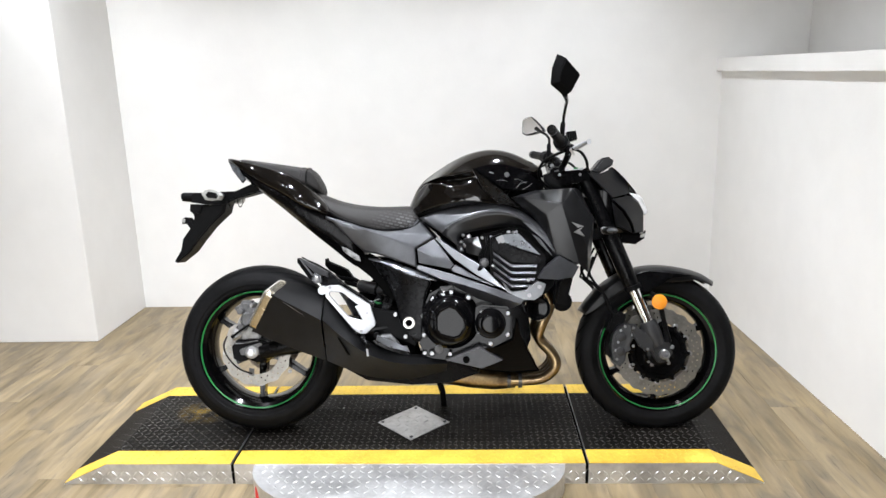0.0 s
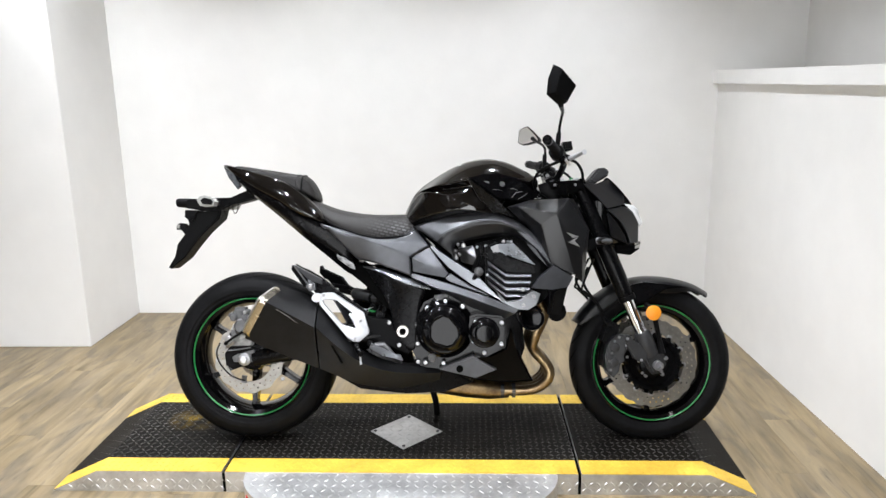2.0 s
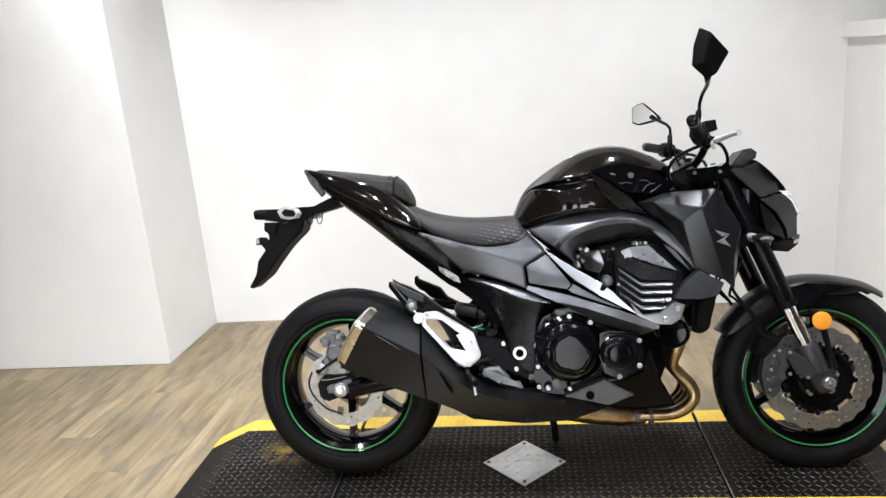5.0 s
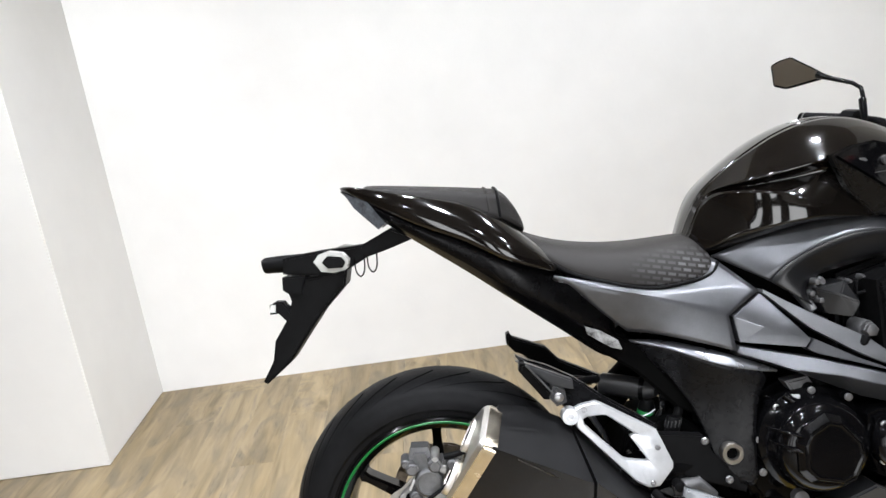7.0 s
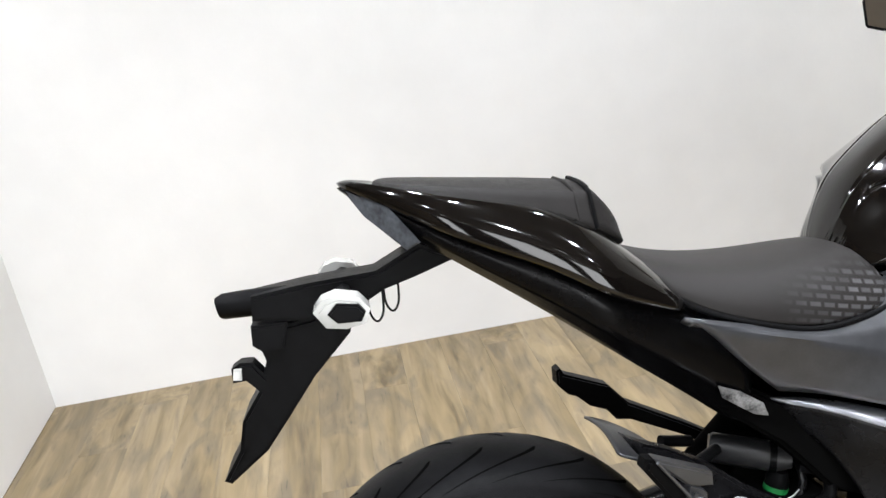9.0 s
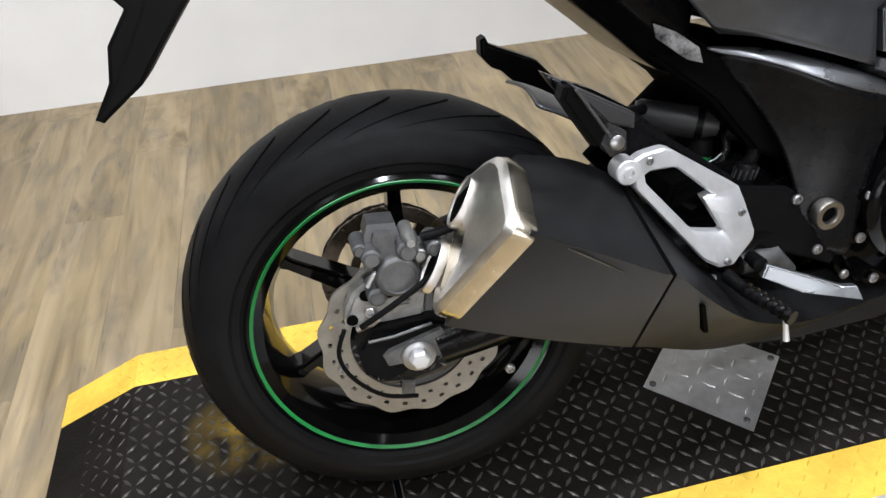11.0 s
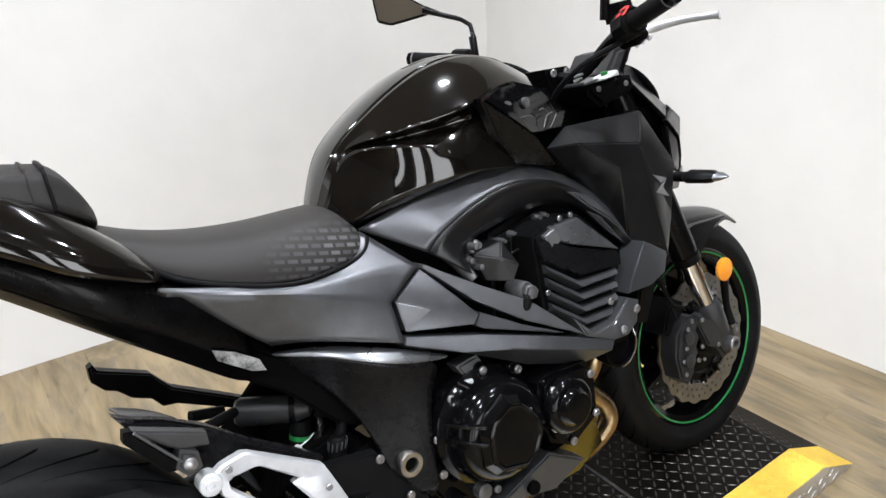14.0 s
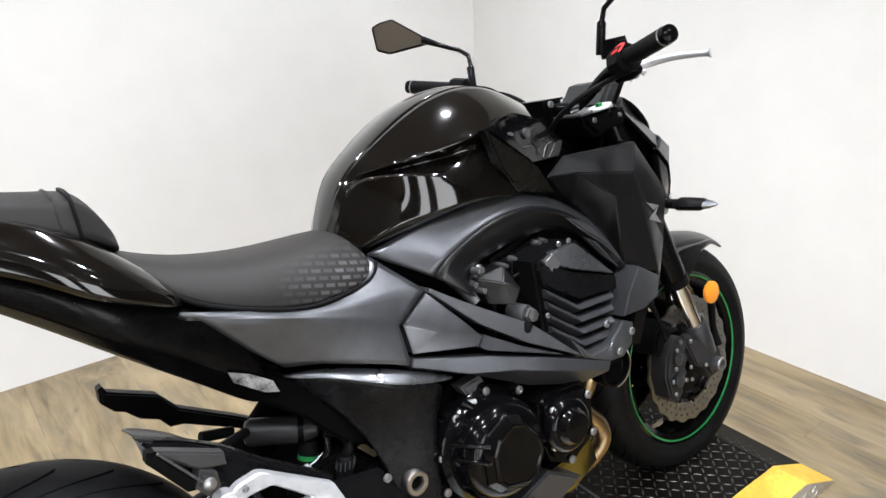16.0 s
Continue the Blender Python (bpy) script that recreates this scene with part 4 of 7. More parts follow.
# number plate carrier
carrier = part("plate_carrier", slab([(-0.255, -0.020, 0.834), (-0.187, -0.020, 0.838), (-0.122, -0.020, 0.846), (-0.131, -0.020, 0.811), (-0.187, -0.020, 0.760), (-0.229, -0.020, 0.711), (-0.266, -0.010, 0.667), (-0.323, 0.000, 0.626), (-0.332, 0.000, 0.631), (-0.302, -0.010, 0.674), (-0.290, -0.020, 0.716), (-0.262, -0.020, 0.753), (-0.245, -0.020, 0.792)], 0.085, 0.005), M_MATTE, bike, "matte black number plate carrier blade", smooth=40)
part("arm", slab([(-0.248, -0.030, 0.882), (-0.178, -0.030, 0.887), (-0.086, -0.030, 0.888), (-0.025, -0.030, 0.914), (0.027, -0.030, 0.889), (-0.031, -0.030, 0.873), (-0.078, -0.030, 0.862), (-0.121, -0.030, 0.842), (-0.185, -0.030, 0.839), (-0.252, -0.030, 0.850)], 0.065, 0.005), M_MATTE, carrier, "black carrier arm", smooth=40)
part("lamp_housing", tube([(-0.295, 0.000, 0.870), (-0.288, 0.000, 0.871), (-0.256, 0.000, 0.870), (-0.186, 0.000, 0.867)], [0.014, 0.017, 0.018, 0.018], 12), M_MATTE, carrier, "black plate lamp housing", smooth=40)
part("bracket", slab([(-0.255, -0.030, 0.844), (-0.208, -0.030, 0.842), (-0.219, -0.030, 0.807), (-0.245, -0.030, 0.808), (-0.257, -0.030, 0.818)], 0.07, 0.003), M_MATTE, carrier, smooth=40)
part("reflector_stalk", slab([(-0.279, -0.020, 0.796), (-0.263, -0.020, 0.794), (-0.242, -0.020, 0.762), (-0.258, -0.020, 0.750), (-0.275, -0.020, 0.771), (-0.292, -0.020, 0.771), (-0.291, -0.020, 0.790)], 0.03, 0.004), M_MATTE, carrier, smooth=40)
part("reflector_face", slab([(-0.287, -0.026, 0.791), (-0.277, -0.026, 0.790), (-0.279, -0.026, 0.775), (-0.290, -0.026, 0.777)], 0.006, 0.002), M_WHITELENS, carrier, "small pale reflector face")
sig_out = [(-0.167, -0.150, 0.873), (-0.156, -0.150, 0.885), (-0.139, -0.150, 0.889), (-0.113, -0.150, 0.882), (-0.102, -0.150, 0.867), (-0.110, -0.150, 0.851), (-0.132, -0.150, 0.848), (-0.155, -0.150, 0.853)]
sig_in = [(-0.151, -0.156, 0.870), (-0.139, -0.156, 0.881), (-0.115, -0.156, 0.876), (-0.108, -0.156, 0.866), (-0.114, -0.156, 0.856), (-0.141, -0.156, 0.858)]
for side in (-1, 1):
    f = (lambda P: [(x, -y * side, z) for x, y, z in P])
    sg = part("turn_signal", slab(f(sig_out), 0.045 * -side, 0.006), M_WHITELENS, carrier, "short rear turn signal with pale lens", smooth=40)
    part("lamp_body", slab(f(sig_in), 0.02 * -side, 0.003), M_MATTE, sg, "black lamp body", smooth=40)
    part("stalk", tube([(sig_in[0][0] + 0.02, side * 0.03, sig_in[0][2]), (sig_in[0][0] + 0.02, side * 0.12, sig_in[0][2])], 0.010, 8), M_MATTE, carrier, smooth=40)
for px in [(-0.090, -0.050, 0.849), (-0.067, -0.020, 0.852)]:
    part("wire_loop", tube([(px[0] - 0.012, px[1], px[2] + 0.015), (px[0] - 0.012, px[1], px[2] - 0.01), (px[0] - 0.004, px[1], px[2] - 0.022), (px[0] + 0.005, px[1], px[2] - 0.01), (px[0] + 0.008, px[1], px[2] + 0.02)], 0.0016, 6, smooth_steps=4), M_DARK, carrier, "thin black wire loop", smooth=60)

# body side panels
SIDE = [
    [(0.273, -0.146, 0.788), (0.381, -0.137, 0.755), (0.442, -0.134, 0.737), (0.512, -0.130, 0.738), (0.572, -0.122, 0.744), (0.590, -0.090, 0.776)],
    [(0.284, -0.149, 0.780), (0.376, -0.146, 0.752), (0.444, -0.146, 0.733), (0.520, -0.146, 0.722), (0.590, -0.140, 0.722), (0.650, -0.146, 0.708)],
    [(0.298, -0.149, 0.768), (0.373, -0.151, 0.748), (0.446, -0.153, 0.727), (0.522, -0.156, 0.698), (0.560, -0.158, 0.682), (0.584, -0.159, 0.670)],
    [(0.350, -0.138, 0.708), (0.392, -0.139, 0.700), (0.446, -0.146, 0.688), (0.518, -0.154, 0.664), (0.556, -0.159, 0.649), (0.587, -0.163, 0.637)],
    [(0.402, -0.125, 0.659), (0.425, -0.133, 0.656), (0.447, -0.140, 0.653), (0.518, -0.155, 0.630), (0.555, -0.161, 0.617), (0.589, -0.166, 0.604)],
]
for side in (1, -1):
    part("side_cover", skin([[(x, y * side, z) for x, y, z in row] for row in SIDE], crease_rows=(0, 1, 2, 4), crease_cols=(0, 5)), M_SATIN, bike, "satin graphite side cover under the seat", smooth=40, subsurf=2, solid=0.012)
folded("hex_cover", [(0.651, -0.148, 0.702), (0.592, -0.160, 0.668), (0.597, -0.167, 0.620), (0.706, -0.191, 0.600), (0.717, -0.190, 0.613), (0.690, -0.176, 0.650), (0.640, -0.178, 0.646)], [[0, 1, 6, 5], [1, 2, 6], [2, 3, 4, 6], [4, 5, 6]], M_SATIN, "satin graphite hexagonal frame cover", 0.03, 0.0015)
folded("frame_cover_strip", [(0.659, -0.148, 0.708), (0.689, -0.158, 0.686), (0.745, -0.175, 0.649), (0.818, -0.197, 0.604), (0.892, -0.230, 0.529), (0.895, -0.235, 0.524), (0.796, -0.211, 0.578), (0.720, -0.184, 0.633), (0.655, -0.152, 0.702)], [[0, 1, 7, 8], [1, 2, 7], [2, 3, 6, 7], [3, 4, 5, 6]], M_SATIN_MID, "satin grey frame cover strip", 0.03, 0.0015)
folded("frame_cover_inset", [(0.724, -0.188, 0.613), (0.709, -0.190, 0.597), (0.720, -0.194, 0.588), (0.856, -0.228, 0.540), (0.793, -0.208, 0.571)], [[0, 1, 2, 3, 4]], M_SATIN, "satin graphite inset between the frame covers", 0.03, 0.0015)
LOW_U = [(0.594, -0.168, 0.613), (0.714, -0.193, 0.580), (0.818, -0.219, 0.546), (0.894, -0.237, 0.519), (0.952, -0.244, 0.497)]
LOW_M = [(0.588, -0.170, 0.602), (0.676, -0.199, 0.564), (0.751, -0.216, 0.547), (0.838, -0.232, 0.517), (0.942, -0.246, 0.482)]
LOW_B = [(0.592, -0.150, 0.592), (0.692, -0.172, 0.552), (0.797, -0.193, 0.497), (0.864, -0.200, 0.475), (0.911, -0.208, 0.462)]
folded("frame_cover_low", LOW_U + LOW_M + LOW_B, [[i + r, i + 1 + r, i + 6 + r, i + 5 + r] for r in (0, 5) for i in range(4)], M_SATIN, "satin graphite lower frame cover", 0.03, 0.0012, smooth=20)
folded("engine_mount", [(0.880, -0.228, 0.558), (0.912, -0.240, 0.522), (0.957, -0.242, 0.527), (0.999, -0.242, 0.558), (1.026, -0.242, 0.546), (1.012, -0.246, 0.510), (0.986, -0.246, 0.494), (0.952, -0.245, 0.496), (0.896, -0.238, 0.521)], [[0, 1, 8], [1, 2, 7, 8], [2, 3, 4, 5], [2, 5, 6, 7]], M_SATIN_MID, "satin graphite engine mount casting", 0.04, 0.003)
ring = part("radiator_hose_ring", lathe([(0.040, 0.03), (0.042, 0.0), (0.040, -0.004), (0.036, -0.004), (0.033, 0.006), (0.012, 0.010)], 36, (1.000, -0.205, 0.462)), M_ENGINE, bike, "gloss black round hose flange", smooth=40)
# Part-ring of chrome paints the glint on the flange rim.
part("rim_glint", tube([(1.000 + 0.041 * math.cos(a), -0.2085, 0.462 + 0.041 * math.sin(a)) for a in [math.radians(d) for d in range(-95, 36, 10)]], 0.0018, 6), M_CHROME, ring, "chrome arc drawn as the glint on the flange rim", smooth=60)
ARCH_O = [(0.593, -0.080, 0.777), (0.653, -0.100, 0.798), (0.713, -0.115, 0.812), (0.812, -0.135, 0.825), (0.881, -0.142, 0.823), (0.967, -0.152, 0.791), (1.031, -0.180, 0.729), (1.074, -0.198, 0.648)]
ARCH_F = [(0.678, -0.137, 0.720), (0.690, -0.144, 0.738), (0.713, -0.149, 0.756), (0.792, -0.156, 0.790), (0.890, -0.161, 0.801), (0.975, -0.172, 0.764), (1.030, -0.188, 0.706), (1.068, -0.200, 0.641)]
ARCH_I = [(0.741, -0.157, 0.668), (0.728, -0.150, 0.699), (0.756, -0.138, 0.722), (0.811, -0.136, 0.731), (0.909, -0.140, 0.747), (0.976, -0.152, 0.736), (1.022, -0.170, 0.691), (1.058, -0.190, 0.633)]
for side in (1, -1):
    f = (lambda P: [(x, y * side, z) for x, y, z in P])
    a = part("tank_side_cover", skin([f(ARCH_O), f([((p[0] + q[0]) / 2, (p[1] + q[1]) / 2 - 0.001, (p[2] + q[2]) / 2) for p, q in zip(ARCH_O, ARCH_F)]), f(ARCH_F)], crease_rows=(0, 2), crease_cols=(0, 7)), M_SATIN, bike, "satin graphite arched tank side cover", smooth=50, subsurf=2, solid=0.006)
    # Darker satin than the outer facet puts the arch's shade into colour.
    part("inner_arch", skin([f(ARCH_F), f(ARCH_I)], crease_rows=(0, 1), crease_cols=(0, 7)), M_SHROUD, a, "recessed arch over the engine in darker satin for its shade", smooth=50, subsurf=2, solid=0.004)
    for pts in ([(0.955, -0.176, 0.757), (0.990, -0.184, 0.744), (1.030, -0.196, 0.700), (1.062, -0.204, 0.648), (1.026, -0.196, 0.690), (0.985, -0.182, 0.728)], [(0.985, -0.186, 0.715), (1.012, -0.190, 0.700), (1.052, -0.202, 0.640), (1.020, -0.194, 0.672)]):
        part("arch_blade", slab(f(pts), 0.010 * side, 0.003), M_SATIN, a, "satin blade under the arch", smooth=40)
# Added black blocks close the see-through gaps and keep them dark.
part("tank_gap_block", slab([(0.606, -0.050, 0.763), (0.693, -0.090, 0.797), (0.832, -0.110, 0.820), (0.925, -0.110, 0.870), (1.060, -0.090, 0.872), (1.085, -0.120, 0.800), (1.060, -0.120, 0.662), (0.909, -0.100, 0.604), (0.829, -0.100, 0.605), (0.691, -0.100, 0.687)], 0.2, 0.006), M_HOLE, bike, "added black block darkening the gap under the tank", smooth=40)
part("cover_gap_block", slab([(0.510, -0.100, 0.670), (0.671, -0.110, 0.688), (0.829, -0.120, 0.586), (0.965, -0.120, 0.505), (0.965, -0.120, 0.456), (0.787, -0.110, 0.487), (0.588, -0.100, 0.528)], 0.2, 0.006), M_HOLE, bike, "added black block darkening the gaps between frame covers", smooth=40)
# black pivot plate of the frame
FL_U = [(0.408, -0.088, 0.638), (0.475, -0.120, 0.634), (0.526, -0.140, 0.617), (0.590, -0.156, 0.594), (0.663, -0.168, 0.560)]
FL_L = [(0.413, -0.094, 0.630), (0.468, -0.132, 0.622), (0.529, -0.162, 0.594), (0.577, -0.171, 0.575), (0.650, -0.172, 0.556)]
SHOULDER = [
    FL_L,
    [(0.428, -0.094, 0.604), (0.482, -0.124, 0.586), (0.536, -0.150, 0.556), (0.578, -0.162, 0.535), (0.622, -0.168, 0.528)],
    [(0.470, -0.106, 0.566), (0.512, -0.130, 0.535), (0.548, -0.148, 0.505), (0.580, -0.160, 0.486), (0.612, -0.166, 0.480)],
    [(0.507, -0.126, 0.506), (0.532, -0.142, 0.480), (0.556, -0.154, 0.456), (0.582, -0.162, 0.440), (0.606, -0.166, 0.436)],
    [(0.524, -0.142, 0.444), (0.542, -0.152, 0.425), (0.562, -0.159, 0.410), (0.584, -0.164, 0.400), (0.604, -0.166, 0.396)],
    [(0.535, -0.152, 0.379), (0.550, -0.157, 0.366), (0.566, -0.161, 0.355), (0.584, -0.164, 0.347), (0.602, -0.166, 0.345)],
]
for side in (1, -1):
    f = (lambda P: [(x, y * side, z) for x, y, z in P])
    fs = part("frame_shoulder", skin([f(r) for r in SHOULDER], crease_rows=(0,)), M_SHOULDER, bike, "curved dark satin frame shoulder down to the swingarm pivot", smooth=60, subsurf=2, solid=0.02)
    # Lighter satin puts the highlight of the up-facing flange into its colour.
    part("flange_highlight", skin([f(FL_U), f([((a[0] + b[0]) / 2, (a[1] + b[1]) / 2 - 0.003, (a[2] + b[2]) / 2 + 0.002) for a, b in zip(FL_U, FL_L)]), f(FL_L)], crease_rows=(0, 2)), M_SATIN_LIGHT, fs, "shoulder flange in lighter satin for its highlight", smooth=60, subsurf=2, solid=0.006)
plug = part("pivot_plug", lathe([(0.021, 0.012), (0.021, -0.002), (0.0195, -0.004), (0.0125, -0.004), (0.0115, -0.002), (0.0115, 0.008)], 28, (0.559, -0.166, 0.413)), M_STEEL, bike, "hollow steel swingarm pivot nut", smooth=40)
part("socket", lathe([(0.0112, 0.012), (0.0112, 0.004)], 12, (0.559, -0.166, 0.413)), M_HOLE, plug)

# exhaust
def muffler_ring(top_in, ridge, low, in_low, in_top):
    def mix(a, b, u):
        return tuple(p + (q - p) * u for p, q in zip(a, b))
    return [top_in, mix(ridge, top_in, 0.33), ridge, mix(ridge, low, 0.2), mix(ridge, low, 0.5), low, in_low, in_top]


inner_a = [(0.057, -0.130, 0.398), (0.098, -0.105, 0.506)]
st = [
    muffler_ring((0.138, -0.165, 0.566), (0.112, -0.292, 0.530), (0.026, -0.225, 0.398), *inner_a),
    muffler_ring((0.205, -0.160, 0.552), (0.190, -0.288, 0.488), (0.135, -0.212, 0.345), (0.135, -0.125, 0.37), (0.17, -0.095, 0.49)),
    muffler_ring((0.262, -0.155, 0.515), (0.276, -0.280, 0.440), (0.272, -0.195, 0.290), (0.250, -0.12, 0.32), (0.245, -0.10, 0.45)),
]
muf = part("muffler", skin(st, crease_cols=(0, 2, 5, 6, 7), crease_rows=(0, 2), wrap=True, cap=True), M_MUFF, bike, "black faceted exhaust muffler with metal end cap", smooth=30, subsurf=2)
ring0 = [Vector(p) for p in st[0]]
c0 = sum(ring0, Vector()) / len(ring0)
axis = (ring0[2] - ring0[0]).cross(ring0[5] - ring0[0]).normalized()
axis = axis if axis.x < 0 else -axis
def rounded(ring, times=2):
    """Corner cutting on a closed ring."""
    for _ in range(times):
        ring = [q for a, b in zip(ring, ring[1:] + ring[:1]) for q in (a.lerp(b, 0.22), a.lerp(b, 0.78))]
    return ring


rr = rounded(ring0)
for name, mat, steps in (("cap_band", M_WARMCAP, ((-0.008, 1.035), (0.012, 1.04), (0.016, 1.02))), ("cap_face", M_CAP, ((0.0155, 1.02), (0.021, 0.97), (0.024, 0.9), (0.019, 0.78), (0.02, 0.4)))):
    rows = [[tuple(c0 + (p - c0) * k + axis * g) for p in rr] for g, k in steps]
    part(name, skin(rows, wrap=True, cap=True), mat, muf, "polished muffler end cap", smooth=40)
qs = [Vector((0.0935, -0.138, 0.497)), Vector((0.0475, -0.158, 0.429))]
long_way = (qs[0] - qs[1]).normalized()
across = axis.cross(long_way).normalized()
long_way = across.cross(axis)
for q in qs:
    o = q + axis * (0.02 - (q - c0).dot(axis))
    m = Matrix((across, axis, long_way)).transposed().to_4x4()
    m.translation = o
    for name, prof, mat, up in (("outlet", [(0.030, -0.004), (0.031, 0.004), (0.029, 0.007), (0.0265, 0.007), (0.025, 0.002)], M_CAP, None), ("bore", [(0.0255, 0.002), (0.0255, 0.0045)], M_HOLE, "outlet")):
        bm = lathe(prof, 28)
        bm.transform(m @ Matrix.Diagonal((0.62, 1, 1.12, 1)))
        if up is None:
            out = part(name, bm, mat, muf, "short oval exhaust outlet", smooth=40)
        else:
            part(name, bm, mat, out)
st2 = [
    muffler_ring((0.266, -0.150, 0.518), (0.282, -0.278, 0.440), (0.278, -0.193, 0.288), (0.255, -0.115, 0.318), (0.25, -0.095, 0.45)),
    muffler_ring((0.310, -0.145, 0.462), (0.335, -0.262, 0.385), (0.322, -0.175, 0.265), (0.31, -0.11, 0.28), (0.300, -0.095, 0.39)),
    muffler_ring((0.390, -0.140, 0.350), (0.420, -0.232, 0.310), (0.405, -0.155, 0.222), (0.395, -0.1, 0.23), (0.385, -0.09, 0.31)),
    muffler_ring((0.520, -0.130, 0.292), (0.540, -0.200, 0.270), (0.530, -0.135, 0.208), (0.52, -0.09, 0.215), (0.510, -0.08, 0.27)),
    muffler_ring((0.680, -0.110, 0.300), (0.690, -0.165, 0.270), (0.680, -0.115, 0.210), (0.675, -0.08, 0.215), (0.670, -0.070, 0.27)),
]
part("heat_shield", skin(st2, crease_cols=(0, 2, 5, 7), crease_rows=(0, 4), wrap=True, cap=True), M_MUFF, muf, "black heat shield over the collector pipe", smooth=35, subsurf=2)
part("slot", slab([(0.3268, -0.2585, 0.3775), (0.332, -0.2595, 0.377), (0.3595, -0.2275, 0.3135), (0.355, -0.225, 0.312)], 0.012, 0.0), M_HOLE, muf, "narrow dark slot")
part("scratch", tube([(0.1515, -0.2892, 0.5033), (0.1843, -0.2843, 0.4811), (0.2193, -0.2784, 0.4558)], [0.0004, 0.0009, 0.0004], 5), M_STEEL, muf, "pale scuff mark")
for k, y in enumerate((-0.105, -0.035, 0.035, 0.105)):
    yy = y * 0.75
    part("header_pipe", tube([(1.035, y, 0.505), (1.05, y, 0.46), (1.02, y, 0.39), (1.015, yy, 0.34), (1.065, yy, 0.28), (1.068, yy, 0.235), (1.02, yy * 0.8, 0.195), (0.93, yy * 0.7, 0.187), (0.83, yy * 0.6, 0.192)], 0.0185, 14, smooth_steps=5), M_BRONZE, bike, "heat-tinted exhaust header pipe", smooth=60)
part("collector", tube([(0.93, -0.04, 0.188), (0.86, -0.04, 0.192), (0.78, -0.04, 0.2), (0.66, -0.05, 0.225)], [0.03, 0.04, 0.042, 0.045], 18), M_BRONZE, bike, "heat-tinted exhaust collector", smooth=60)
for x in (0.90, 0.94):
    part("pipe_clamp", tube([(x, -0.055, 0.187), (x + 0.012, -0.055, 0.187)], 0.026, 16), M_CASTGREY, bike)

# engine
eng = part("engine", slab([(0.594, -0.150, 0.434), (0.631, -0.150, 0.512), (0.710, -0.150, 0.550), (0.867, -0.150, 0.548), (0.972, -0.150, 0.459), (0.981, -0.150, 0.351), (0.950, -0.150, 0.273), (0.803, -0.150, 0.254), (0.627, -0.150, 0.276), (0.592, -0.150, 0.335)], 0.30, 0.012), M_ENGINE, bike, "gloss black inline engine crankcase", smooth=40)
part("cylinder_block", slab([(0.778, -0.130, 0.509), (0.799, -0.130, 0.607), (0.811, -0.130, 0.715), (0.968, -0.130, 0.752), (1.074, -0.130, 0.662), (1.073, -0.130, 0.544), (1.003, -0.130, 0.466)], 0.26, 0.01), M_MATTE, eng, "black cylinder block", smooth=40)
CL = (0.705, -0.190, 0.424)
part("clutch_base", lathe([(0.100, 0.05), (0.100, 0.012), (0.092, 0.006), (0.087, 0.0), (0.086, -0.018), (0.081, -0.034), (0.073, -0.042), (0.064, -0.046)], 48, CL), M_ENGINE, eng, "gloss black clutch cover", smooth=40)
corners = [Vector(q) for q in ((-0.046, 0.032), (0.008, 0.060), (0.058, -0.002), (0.027, -0.057), (-0.047, -0.038))]
pent = [tuple(q.lerp(corners[(k + w) % 5], 0.2)) for k, q in enumerate(corners) for w in (-1, 1)]
rows = [[(CL[0] + c * k, CL[1] + y, CL[2] + d * k) for c, d in pent] for k, y in ((1.36, -0.030), (1.26, -0.050), (1.04, -0.062), (0.97, -0.0635), (0.9, -0.062))]
part("clutch_boss", skin(rows, wrap=True, cap=True), M_ENGINE, eng, "raised five-sided clutch boss", smooth=20)
for a, b in zip(pent, pent[1:] + pent[:1]):
    part("boss_edge", tube([(CL[0] + c * 1.05, CL[1] - 0.0615, CL[2] + d * 1.05) for c, d in ((a[0] * 0.94 + b[0] * 0.06, a[1] * 0.94 + b[1] * 0.06), (b[0] * 0.94 + a[0] * 0.06, b[1] * 0.94 + a[1] * 0.06))], 0.0016, 6), M_ENGINE, eng, smooth=60)
for pts in ([(-0.094, 0.045, -0.014), (-0.070, 0.040, -0.042), (-0.050, 0.034, -0.056)], [(-0.088, 0.018, -0.020), (-0.068, 0.012, -0.046), (-0.052, 0.006, -0.056)], [(0.080, -0.004, -0.030), (0.070, -0.003, -0.046), (0.060, -0.002, -0.058)]):
    part("rib", tube([(CL[0] + a, CL[1] + y, CL[2] + b) for a, b, y in pts], 0.0032, 8, smooth_steps=3), M_ENGINE, eng, smooth=60)
part("pulse_base", slab([(0.791, -0.222, 0.470), (0.812, -0.224, 0.478), (0.898, -0.226, 0.472), (0.914, -0.226, 0.430), (0.910, -0.226, 0.366), (0.846, -0.226, 0.334), (0.800, -0.224, 0.358), (0.786, -0.222, 0.409)], 0.09, 0.008), M_ENGINE, eng, "gloss black side cover", smooth=40)
part("pulse_boss", lathe([(0.052, 0.006), (0.050, -0.006), (0.044, -0.012), (0.040, -0.014), (0.034, -0.015), (0.030, -0.022), (0.026, -0.026), (0.010, -0.027)], 40, (0.840, -0.228, 0.416)), M_ENGINE, eng, "round gloss black cover boss", smooth=40)
bolts([(0.708, -0.186, 0.519), (0.767, -0.200, 0.502), (0.644, -0.179, 0.493), (0.610, -0.172, 0.435), (0.611, -0.168, 0.371), (0.638, -0.175, 0.307), (0.611, -0.151, 0.306), (0.898, -0.228, 0.450), (0.811, -0.228, 0.453), (0.804, -0.228, 0.388), (0.839, -0.229, 0.349), (0.896, -0.231, 0.379), (0.700, -0.180, 0.306)], eng)
